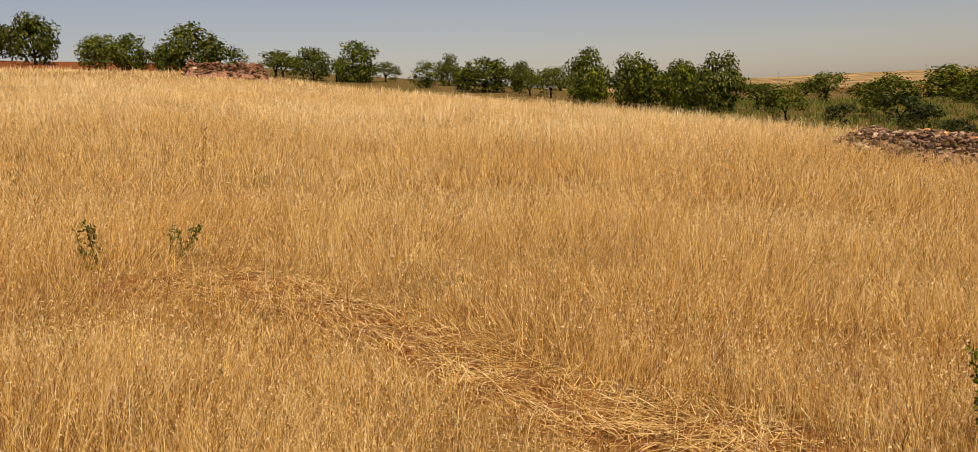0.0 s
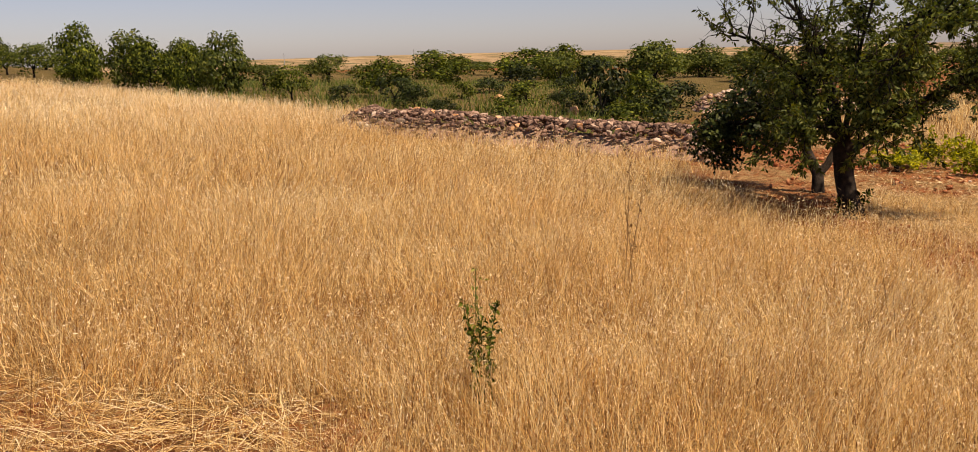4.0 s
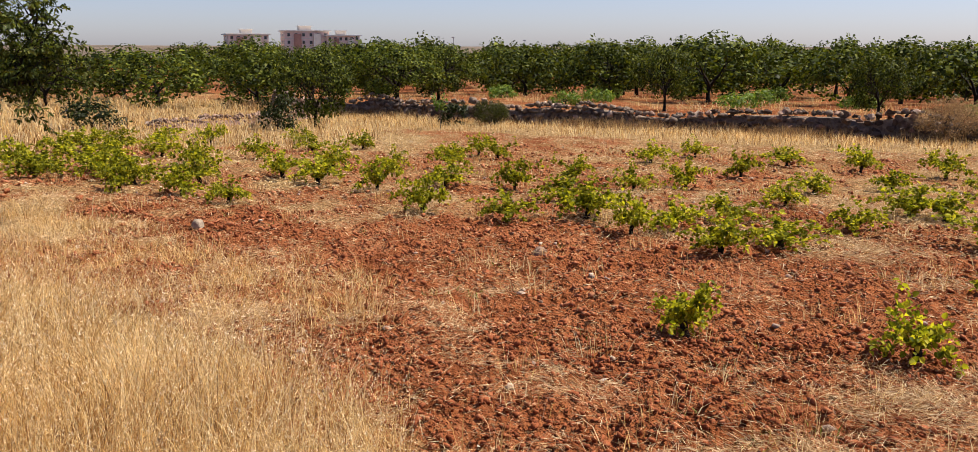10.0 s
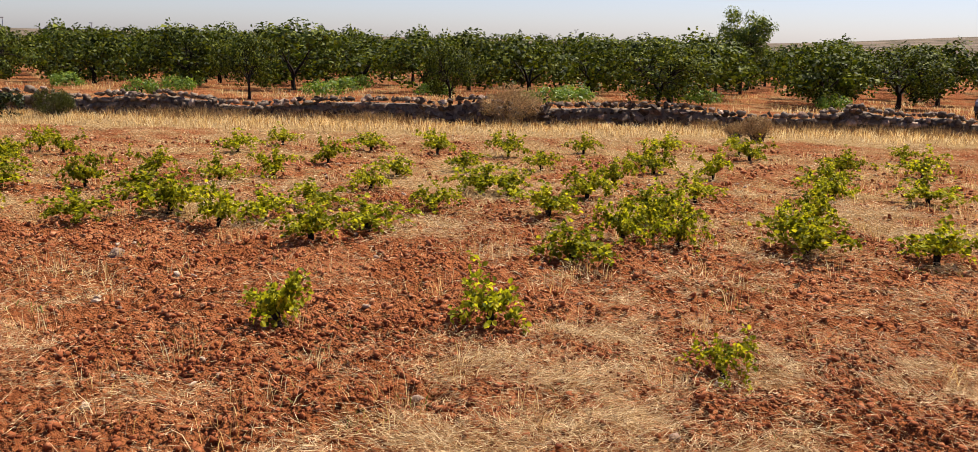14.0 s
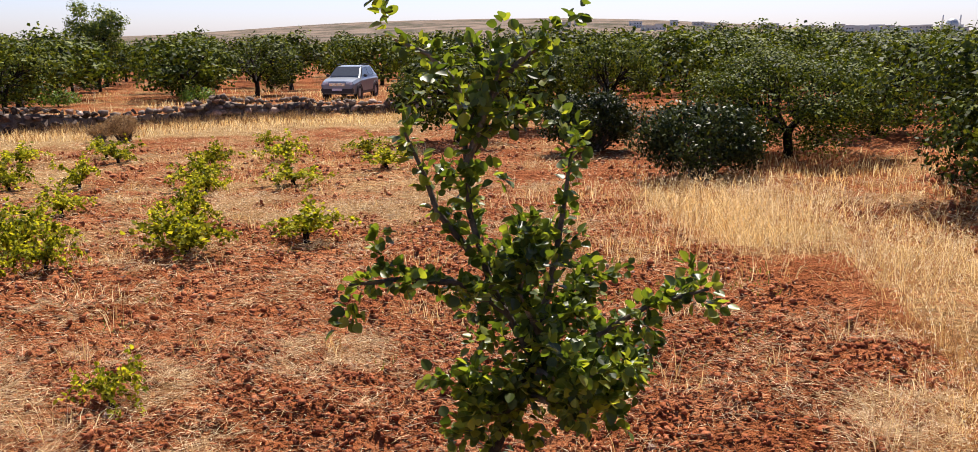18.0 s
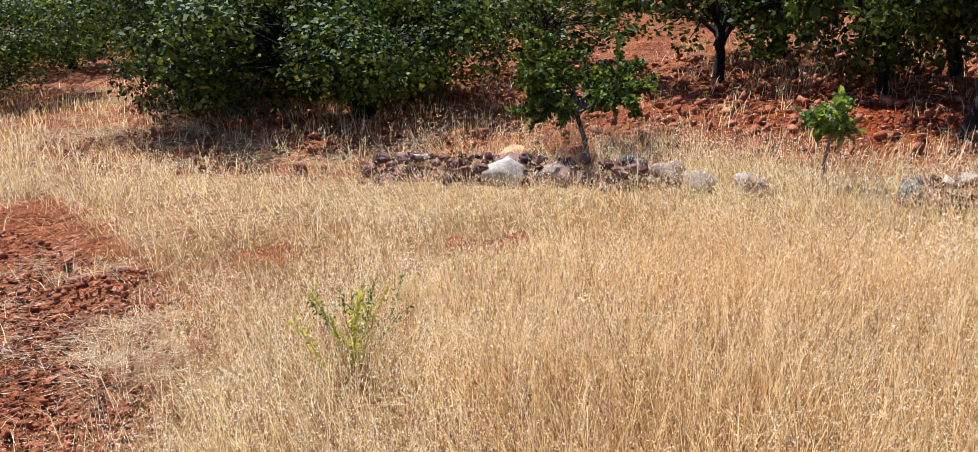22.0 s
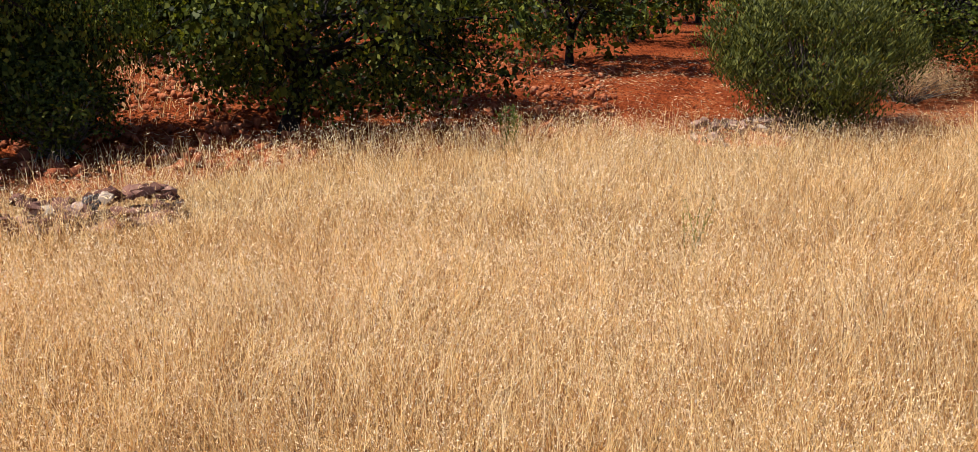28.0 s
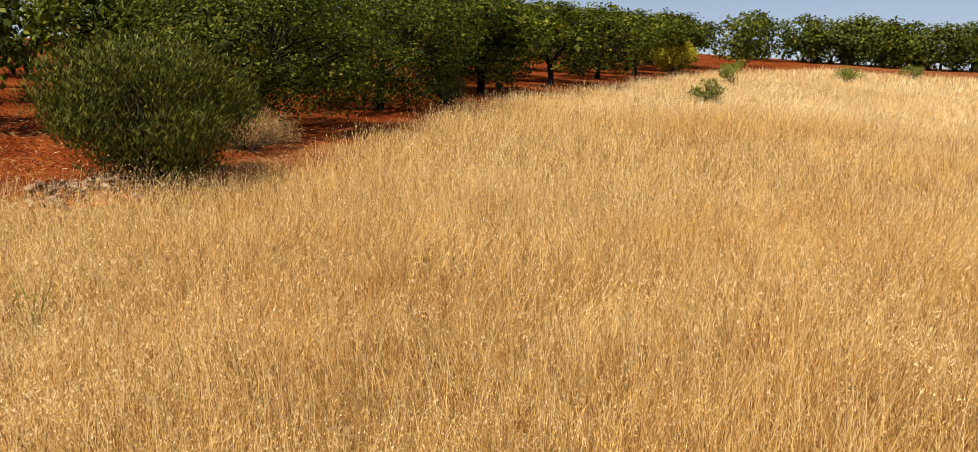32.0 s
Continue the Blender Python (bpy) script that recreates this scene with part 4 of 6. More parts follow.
def stone_part(parent, mat, at, size, rng, name="stone", squash=1.0):
    ob = new(name, STONE_MESH[mat.name][rng.integers(0, 7)])
    turn = Euler((rng.uniform(-0.4, 0.4), rng.uniform(-0.4, 0.4), rng.uniform(0, 6.28)))
    ob.parent = parent
    s = size * rng.uniform(0.85, 1.15)
    ob.matrix_basis = Matrix.Translation(at) @ turn.to_matrix().to_4x4() @ Matrix.Diagonal((s, s * rng.uniform(0.75, 1.0), s * rng.uniform(0.7, 1.0) * squash, 1))
    return ob


def rocks_mesh(name, at, size, mat, rng):
    """Many stones in one mesh."""
    vs, ts, k = [], [], 0
    models = []
    for me in STONE_MESH[mat.name]:
        v = np.empty(len(me.vertices) * 3, np.float32)
        me.vertices.foreach_get("co", v)
        models.append((v.reshape(-1, 3), np.array([tuple(p.vertices) for p in me.polygons])))
    pick = rng.integers(0, 7, len(at))
    for m in range(7):
        idx = np.nonzero(pick == m)[0]
        if not len(idx):
            continue
        v, t = models[m]
        a = rng.uniform(0, 2 * np.pi, len(idx))
        tilt = rng.normal(0, 0.5, len(idx))
        c, s, ct, st = np.cos(a), np.sin(a), np.cos(tilt), np.sin(tilt)
        p = v[None] * (size[idx][:, None, None] * rng.uniform(0.75, 1.2, (len(idx), 1, 3)))
        x, y, z = p[..., 0], p[..., 1], p[..., 2]
        y, z = y * ct[:, None] - z * st[:, None], y * st[:, None] + z * ct[:, None]
        x, y = x * c[:, None] - y * s[:, None], x * s[:, None] + y * c[:, None]
        w = np.stack([x, y, z], -1) + at[idx][:, None]
        vs.append(w.reshape(-1, 3))
        ts.append((t[None] + (np.arange(len(idx)) * len(v))[:, None, None]).reshape(-1, 3) + k)
        k += len(idx) * len(v)
    me = mesh_np(name, np.concatenate(vs), None, np.concatenate(ts))
    me.materials.append(mat)
    return me


def along(line, t):
    """Points at shares t of a plan line, and the ways across it."""
    p = np.asarray(line, float)
    seg = np.linalg.norm(np.diff(p, axis=0), axis=1)
    s = np.concatenate([[0], np.cumsum(seg)]) / seg.sum()
    x, y = np.interp(t, s, p[:, 0]), np.interp(t, s, p[:, 1])
    e = 1e-3
    dx, dy = np.interp(np.clip(t + e, 0, 1), s, p[:, 0]) - np.interp(np.clip(t - e, 0, 1), s, p[:, 0]), np.interp(np.clip(t + e, 0, 1), s, p[:, 1]) - np.interp(np.clip(t - e, 0, 1), s, p[:, 1])
    n = np.hypot(dx, dy) + 1e-9
    return x, y, -dy / n, dx / n


def heap(name, label, line, width, height, size, mat, seed, loose, extra, accents=(), core=None, category="stone pile"):
    """A long heap of rubble: a core of fines, stones of their own and smaller ones between."""
    rng = np.random.default_rng(seed)
    top = thing(name, (0, 0, 0), label, category)
    n, m = 40, 9
    t = np.linspace(0, 1, n)
    x, y, nx, ny = along(line, t)
    end = np.minimum(1, np.minimum(t, 1 - t) / 0.08) ** 0.5
    lump = height * end * (0.75 + 0.5 * vnoise(t * 30, t * 0, 3.0, seed, 2))
    u = np.linspace(-1, 1, m)
    px, py = x[:, None] + nx[:, None] * u * width / 2, y[:, None] + ny[:, None] * u * width / 2
    pz = rise(px, py) - 0.05 + np.maximum(0, (1 - np.abs(u) ** 1.7))[None] * lump[:, None] * 0.6
    i, j = np.meshgrid(np.arange(n - 1), np.arange(m - 1), indexing="ij")
    a = i * m + j
    quads = np.stack([a, a + 1, a + m + 1, a + m], -1).reshape(-1, 4)
    part("rubble_core", mesh_np("rubble_core", np.stack([px, py, pz], -1).reshape(-1, 3), quads), core or mat, top)

    def spots(k):
        tt, uu = rng.uniform(0, 1, k), np.clip(rng.normal(0, 0.45, k), -1, 1)
        x, y, nx, ny = along(line, tt)
        qx, qy = x + nx * uu * width / 2, y + ny * uu * width / 2
        hh = np.interp(tt, t, lump) * np.maximum(0, 1 - np.abs(uu) ** 1.7) * 0.9
        return np.stack([qx, qy, rise(qx, qy) + hh], -1)

    for p in spots(loose):
        s = size * rng.uniform(0.7, 1.5)
        mm = accents[rng.integers(0, len(accents))] if accents and rng.random() < 0.16 else mat
        stone_part(top, mm, (p[0], p[1], p[2] + s * 0.08), s, rng)
    if extra:
        p = spots(extra)
        tagged(part("rubble_fill", rocks_mesh("rubble_fill", p + np.array([0, 0, 0.03]), size * rng.uniform(0.35, 0.95, extra), mat, rng), mat, top), kind="stuff")
    return top


PILE = [(21.9, 15.6), (20.9, 13.6), (20.2, 11.4), (19.9, 8.2), (19.5, 5.8), (19.7, 4.2)]
heap("stone_pile", "long low heap of brown and pale field stones beside the oats", PILE, 2.0, 0.62, 0.24, STONE, 61, 300, 1500, (WHITE_STONE, WALL_STONE, ORANGE_STONE))
heap("red_stone_pile", "heap of reddish rubble under the trees at the field edge", [(14.6, 58.5), (17, 57.5), (19.6, 56.8)], 3.0, 1.0, 0.34, RED_STONE, 62, 120, 300, (STONE,))
heap("rubble_bank", "weathered bank of reddish rubble in dry grass", [(34, 8.5), (36, 5), (38.5, 2.5)], 2.2, 0.8, 0.3, STONE, 63, 70, 200, (ORANGE_STONE,))
heap("rubble_bank", "low dark rubble bank in dry grass below the orchard", [(31.5, -4.5), (34.5, -7.5), (37.5, -10.5), (40, -13.0)], 1.4, 0.32, 0.26, STONE, 64, 70, 160, (WALL_STONE, RED_STONE))
heap("stone_row", "row of mixed pale and orange stones in the oats", [(-7.4, -7.6), (-7.9, -6.3), (-8.15, -5.3), (-8.4, -4.4)], 0.9, 0.2, 0.2, RED_STONE, 65, 54, 60, (WHITE_STONE, STONE, DARK_STONE), RED_STONE)
heap("stone_row", "row of dark and pale stones in the oats", [(-8.7, -2.1), (-8.85, -1.2), (-8.85, -0.4), (-8.95, 0.3)], 0.8, 0.24, 0.19, RED_STONE, 66, 70, 60, (WHITE_STONE, DARK_STONE, STONE, STONE), RED_STONE)
heap("stone_heap", "small heap of pale stones under the grey-green bush", [(-10.0, 6.9), (-9.9, 7.6), (-9.5, 8.2)], 0.9, 0.28, 0.17, STONE, 67, 40, 40, (WHITE_STONE,), CLOD)


def boulder(x, y, size, mat, seed, label, tall=0.8, sink=0.12):
    """One larger stone, knobbly, lying half sunk."""
    rng = np.random.default_rng(seed)
    bm = bmesh.new()
    bmesh.ops.create_icosphere(bm, subdivisions=3, radius=0.5)
    ph = Vector(rng.uniform(0, 50, 3))
    cuts = [(Vector(rng.normal(size=3)).normalized(), rng.uniform(0.24, 0.36)) for _ in range(9)]
    for v in bm.verts:
        d = v.co.normalized()
        f = 1 + 0.34 * noise.noise(d * 1.6 + ph) + 0.2 * noise.noise(d * 4 + ph) + 0.07 * noise.noise(d * 11 + ph)
        p = Vector((d.x * f * 0.55, d.y * f * 0.42, d.z * f * 0.42 * tall))
        for cut_n, cut_d in cuts:
            p -= cut_n * max(0.0, p.dot(cut_n) - cut_d)
        v.co = p * (1 + 0.05 * noise.noise(d * 9 + ph)) * size
    me = bpy.data.meshes.new("field_stone")
    bm.to_mesh(me)
    bm.free()
    me.materials.append(mat)
    smooth_all(me)
    ob = new("field_stone", me)
    ob.matrix_world = pose(x, y, float(rise(x, y)) + size * (0.42 * tall - sink), 0, 0, rng.uniform(0, 360))
    return tagged(ob, label, "stone", "stones in the oats")


for x, y, s, mat, lab in [(-8.35, -6.2, 0.48, ORANGE_STONE, "orange iron-stained stone in the stone row"), (-7.75, -5.85, 0.5, WHITE_STONE, "large pale limestone block in the oats"),
                          (-7.95, -5.35, 0.42, STONE, "pale limestone block beside the leaning small tree"), (-8.5, -4.75, 0.46, DARK_STONE, "dark weathered lump of stone and soil"),
                          (-8.45, -4.25, 0.44, STONE, "grey rounded stone in the oats"), (-8.4, -3.9, 0.36, WHITE_STONE, "smooth pale grey stone in the oats"), (-8.45, -3.4, 0.34, WHITE_STONE, "white broken stone in the oats"),
                          (-8.65, -1.95, 0.44, DARK_STONE, "black-crusted stone with white patches"), (-8.6, -1.6, 0.3, DARK_STONE, "dark stone at the end of the row"), (-9.0, -0.9, 0.3, WHITE_STONE, "white stone in the row of dark stones"),
                          (9.35, -5.75, 0.24, STONE, "grey stone lying on the red vineyard soil"), (12.9, -2.3, 0.26, WHITE_STONE, "pale stone lying on the red soil"), (20.4, 14.3, 0.42, WHITE_STONE, "white stone block at the end of the heap"),
                          (33.5, 16.5, 0.6, ORANGE_STONE, "large orange boulder in green scrub"), (29.3, 11.6, 0.5, ORANGE_STONE, "rust-coloured boulder behind the stone heap"), (-10.05, 7.5, 0.2, WHITE_STONE, "white stone at the foot of the bush")]:
    boulder(x, y, s, mat, int(abs(x * 91 + y * 37)), lab)


def stone_wall():
    """The dry wall that holds the orchard terrace."""
    rng = np.random.default_rng(70)
    top = thing("stone_wall", (0, 0, 0), "low dry-stone retaining wall of dark lichened field stones", "stone wall", kind="structure")
    n = 160
    t = np.linspace(0, 1, n)
    x, y, nx, ny = along(WALL_LINE, t)
    drop = vnoise(t * 60, t * 0, 2.2, 7, 2)
    h = 0.42 + 0.72 * drop
    foot = rise(x + 0.9 * np.abs(nx) * 0, y + 0.7)
    ring = []
    for off, up in ((0.12, 0.0), (0.04, 0.8), (-0.3, 0.85), (-0.42, 0.1)):
        ring.append(np.stack([x + 0 * off, y + off, foot - 0.05 + h * up], -1))
    v = np.stack(ring, 1)
    i, j = np.meshgrid(np.arange(n - 1), np.arange(3), indexing="ij")
    a = i * 4 + j
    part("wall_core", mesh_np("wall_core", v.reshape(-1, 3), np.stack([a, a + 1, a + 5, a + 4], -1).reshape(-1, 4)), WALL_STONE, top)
    total = sum(math.dist(a, b) for a, b in zip(WALL_LINE, WALL_LINE[1:]))
    tt, up, size, out = [], [], [], []
    for course in range(5):
        run = rng.uniform(0, 0.3)
        while run < total:
            w = rng.uniform(0.2, 0.52) * (0.85 if course > 2 else 1.0)
            tt.append((run + w / 2) / total)
            up.append((course + 0.5 + rng.normal(0, 0.12)) * 0.23)
            size.append(w * 1.2)
            out.append(0.2 + rng.normal(0, 0.05) - 0.05 * course)
            run += w * rng.uniform(0.86, 1.0)
    for _ in range(420):
        tt.append(rng.random())
        up.append(9.0)
        size.append(rng.uniform(0.18, 0.42))
        out.append(rng.uniform(-0.35, 0.2))
    tt, up, size, out = (np.array(a) for a in (tt, up, size, out))
    wx, wy, _, _ = along(WALL_LINE, np.clip(tt, 0, 1))
    hh, ff = np.interp(tt, t, h), np.interp(tt, t, foot)
    keep = (up < hh + 0.06) | (up > 5)
    at = np.stack([wx, wy + out, ff + np.where(up > 5, hh * 0.98, up)], -1)[keep]
    size = size[keep]
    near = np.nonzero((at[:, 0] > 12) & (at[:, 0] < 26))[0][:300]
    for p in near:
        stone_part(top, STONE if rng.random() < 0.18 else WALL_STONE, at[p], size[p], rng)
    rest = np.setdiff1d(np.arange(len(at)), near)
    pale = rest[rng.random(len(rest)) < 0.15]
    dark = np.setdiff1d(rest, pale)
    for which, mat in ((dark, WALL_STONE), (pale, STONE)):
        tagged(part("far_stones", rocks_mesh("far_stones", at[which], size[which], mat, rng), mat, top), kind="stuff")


stone_wall()


# ---- soil clods and straw litter ----
def soil_here(x, y):
    return ~inside(x, y, FIELD) & (cover(x, y)[0] < 0.62)


def clods(name, d0, d1, az0, az1, per_m2, lo, hi, seed, label="crumbled red soil clods on the tilled ground"):
    rng = np.random.default_rng(seed)
    x, y = scatter(d0, d1, az0, az1, per_m2, rng)
    keep = soil_here(x, y) & (rng.random(len(x)) < 2.6 * (0.78 - matted(x, y)) + bared(x, y))
    x, y = x[keep], y[keep]
    s = lo + (hi - lo) * rng.random(len(x)) ** 3.0
    me = rocks_mesh(name, np.stack([x, y, rise(x, y) + relief(x, y, cover(x, y)[0]) + s * 0.2], -1), s, CLOD, rng)
    tagged(new(name, me), label, "soil clods", kind="stuff")


clods("soil_clods", 3.6, 8, -216, -85, 640, 0.018, 0.09, 201)
clods("soil_clods_middle", 8, 15, -216, -85, 150, 0.03, 0.11, 202)
clods("soil_clods_back", 15, 27, -200, -80, 18, 0.05, 0.17, 203)
clods("soil_clods_west", 10.5, 20, 60, 150, 40, 0.06, 0.26, 204, "bright red soil clods under the orchard trees")


def litter(name, d0, d1, az0, az1, per_m2, width, seed, lift=0.03):
    rng = np.random.default_rng(seed)
    x, y = scatter(d0, d1, az0, az1, per_m2, rng)
    keep = ~inside(x, y, FIELD) & (rng.random(len(x)) < (0.13 + 5.0 * (matted(x, y) - 0.49).clip(0)) * (1 - 0.8 * bared(x, y)) * (1 - 0.7 * ((x > 4) & (x < 15) & (y > -8)) * (1 - beside(x, y, FRINGE, 1.1))))
    x, y = x[keep], y[keep]
    n = len(x)
    a = 9 * vnoise(x, y, 0.7, 44, 1) + rng.normal(0, 1.0, n)
    way = np.stack([np.cos(a), np.sin(a), rng.normal(0.12, 0.22, n)], -1)
    at = np.stack([x, y, rise(x, y) + relief(x, y, cover(x, y)[0]) + lift + rng.uniform(-0.01, 0.05, n)], -1)
    v, q = leaves_at(at, way, rng.uniform(0.03, 0.15, n), width * rng.uniform(0.6, 1.3, n), rng, 0.5)
    tagged(part(name, mesh_np(name, v, None, q[:, :3]), LITTER), "loose dry straw lying on the red soil", "straw", kind="stuff")


litter("straw_litter", 3.6, 8.5, -214, -84, 5600, 0.0044, 211)
litter("straw_litter_middle", 8.5, 17, -214, -82, 1500, 0.0072, 212)
litter("straw_litter_back", 17, 34, -200, -82, 130, 0.02, 213)
litter("straw_litter_west", 9, 23, 40, 165, 110, 0.012, 214)


def tufts(name, spots, blades, spread, height, width, seed, mat, label, category="dry grass", lean=0.45):
    """Bunches of blades, all in one mesh."""
    rng = np.random.default_rng(seed)
    c = np.repeat(np.asarray(spots), blades, axis=0)
    n = len(c)
    off = rng.normal(0, spread, (n, 2))
    l = off / spread * lean * 0.5 + rng.normal(0, lean * 0.5, (n, 2))
    v, q, t, _, _ = stems(c[:, 0] + off[:, 0], c[:, 1] + off[:, 1], height * rng.uniform(0.5, 1.2, n), width * rng.uniform(0.7, 1.3, n), l, rng)
    tagged(part(name, mesh_np(name, v, q, t), mat), label, category, kind="stuff")


_r = np.random.default_rng(88)


def spots_where(d0, d1, az0, az1, count, test, seed):
    rng = np.random.default_rng(seed)
    out = []
    while len(out) < count:
        d, a = math.sqrt(rng.uniform(d0 ** 2, d1 ** 2)), math.radians(rng.uniform(az0, az1))
        x, y = -d * math.sin(a), d * math.cos(a)
        if test(x, y, rng):
            out.append((x, y))
    return np.array(out)


def free_soil(x, y, rng):
    return not inside(np.array(x), np.array(y), FIELD) and rng.random() < float(vnoise(x, y, 2.5, 71, 2)) * 1.2


def verge(x, y, rng):
    g = y - float(np.interp(x, WX, WY))
    return 0.4 < g < 6.5 and rng.random() < 1 - g / 7.5


def east_dry(x, y, rng):
    return 24 < x < 52 and -13 < y < 6 and y > float(np.interp(x, WX, WY)) + 0.5 and rng.random() < float(vnoise(x, y, 4, 72, 2)) * 1.3


tufts("dry_tufts", spots_where(4, 26, -212, -84, 420, free_soil, 221), 26, 0.13, 0.26, 0.006, 222, OAT, "small dry grass tufts between the vines")
def fringe(x, y, rng):
    return not inside(np.array(x), np.array(y), FIELD) and rng.random() < float(beside(np.array(x), np.array(y), FRINGE, 1.1)) * 1.4 * float(vnoise(x, y, 0.8, 77, 2))


tufts("fringe_grass", spots_where(5, 16, -112, -86, 360, fringe, 240), 24, 0.13, 0.24, 0.006, 241, OAT, "short dry grass thinning out over the red soil", lean=0.9)
tufts("verge_grass", spots_where(22, 46, -182, -108, 900, verge, 223), 16, 0.25, 0.3, 0.016, 224, OAT, "dry grass strip in front of the stone wall")
tufts("wall_foot_grass", spots_where(22, 50, -182, -100, 420, lambda x, y, r: 0.3 < y - float(np.interp(x, WX, WY)) < 1.1 and r.random() < 1.6 * (float(vnoise(x, y, 2.0, 73, 2)) - 0.25), 234), 18, 0.2, 0.5, 0.014, 235, DRY_SHRUB, "tall brown dry weeds along the foot of the wall")
tufts("east_grass", spots_where(24, 56, -112, -80, 900, east_dry, 225), 12, 0.4, 0.45, 0.022, 226, OAT, "dry grass on the rough bank")
tufts("terrace_grass", spots_where(30, 62, -188, -100, 500, lambda x, y, r: y < float(np.interp(x, WX, WY)) - 0.6 and r.random() < 1.5 * (float(vnoise(x, y, 5.0, 74, 2)) - 0.3), 236), 14, 0.45, 0.3, 0.022, 237, OAT, "patches of dry grass between the orchard trees")
tufts("green_weeds", spots_where(4, 16, -205, -90, 230, free_soil, 227), 14, 0.10, 0.09, 0.009, 228, WEED_LEAF, "small green weeds on the red soil", "weeds", 0.8)
tufts("scrub_weeds", spots_where(22, 60, -74, -44, 900, lambda x, y, r: x > 21.5 and not inside(np.array(x), np.array(y), FIELD), 229), 12, 0.35, 0.4, 0.035, 230, WEED_LEAF, "green scrubby weeds behind the stone heap", "weeds", 0.6)
tufts("tree_verge_grass", spots_where(9, 16, 55, 175, 190, lambda x, y, r: not inside(np.array(x), np.array(y), FIELD) and x > -11.6 and (y < 8), 231), 16, 0.2, 0.33, 0.008, 232, OAT, "dry grass at the orchard edge")
tufts("orchard_grass", spots_where(12.5, 26, 84, 160, 420, lambda x, y, r: not inside(np.array(x), np.array(y), FIELD) and r.random() < 1.8 * (float(vnoise(x, y, 3.0, 75, 2)) - 0.35), 238), 18, 0.3, 0.28, 0.012, 239, OAT, "patches of dry grass under the orchard trees")
_px, _py = scatter(4, 20, -212, -86, 1.0, _r)
_ok = soil_here(_px, _py)
tagged(new("pale_pebbles", rocks_mesh("pale_pebbles", np.stack([_px, _py, rise(_px, _py) + 0.025], -1)[_ok], _r.uniform(0.04, 0.11, _ok.sum()), STONE, _r)), "scattered pale pebbles on the red soil", "pebbles", kind="stuff")


def flattened(name, line, count, half, seed, label, mat):
    """Long stalks lying over one another along a trodden strip."""
    rng = np.random.default_rng(seed)
    t = rng.uniform(0, 1, count)
    x, y, nx, ny = along(line, t)
    u = rng.normal(0, half, count)
    x, y = x + nx * u, y + ny * u
    a = np.arctan2(-nx, ny) + 4.0 * (vnoise(x, y, 0.5, seed, 2) - 0.5) + rng.normal(0, 0.5, count) + np.where(rng.random(count) < 0.5, np.pi, 0)
    way = np.stack([np.cos(a), np.sin(a), rng.normal(0.12, 0.12, count)], -1)
    size = rng.uniform(0.12, 0.5, count)
    at = np.stack([x, y, rise(x, y) + rng.uniform(0.0, 0.12, count) * ease(1.8 * vnoise(x, y, 0.5, seed + 1, 2) - 0.3)], -1)
    side = np.stack([-way[:, 1], way[:, 0], 0 * a], -1) * (0.0028 * rng.uniform(0.7, 1.4, count))[:, None]
    mid = at + way * (size * 0.5)[:, None]
    tip = at + way * size[:, None] + np.stack([rng.normal(0, 0.05, count), rng.normal(0, 0.05, count), -0.07 * np.ones(count)], -1)
    v = np.stack([at - side, at + side, mid + side, mid - side, tip], 1).reshape(-1, 3)
    k = np.arange(count)[:, None] * 5
    tagged(part(name, mesh_np(name, v, k + np.array([[0, 1, 2, 3]]), k + np.array([[3, 2, 4]])), mat), label, "straw", kind="stuff")


flattened("lodged_straw", LODGED, 2600, 0.5, 233, "trodden flattened straw in the oats", OAT)
flattened("pale_lodged_straw", LODGED, 1100, 0.42, 234, "paler broken stalks on the trodden straw", SEED)



# ---- shoots with single leaves: vines, young trees, weeds ----
def leaf6(at, way, length, width, rng, fold=0.22, droop=0.15):
    """Six-cornered leaves, two faces folded along the midrib."""
    n = len(at)
    r = rng.normal(size=(n, 3)) * 0.8 + np.array([0, 0, 1.2])
    side = np.cross(way, r)
    side /= np.linalg.norm(side, axis=1)[:, None] + 1e-9
    up = np.cross(side, way)
    L, W = np.broadcast_to(length, n)[:, None], np.broadcast_to(width, n)[:, None]
    p = [at, at + way * L * 0.28 + side * W * 0.46 + up * W * fold, at + way * L * 0.68 + side * W * 0.4 + up * W * (fold - droop * 0.5),
         at + way * L - up * L * droop, at + way * L * 0.68 - side * W * 0.4 + up * W * (fold - droop * 0.5), at + way * L * 0.28 - side * W * 0.46 + up * W * fold]
    k = np.arange(n)[:, None] * 6
    return np.stack(p, 1).reshape(-1, 3), np.concatenate([k + np.array([[0, 1, 2, 3]]), k + np.array([[0, 3, 4, 5]])])


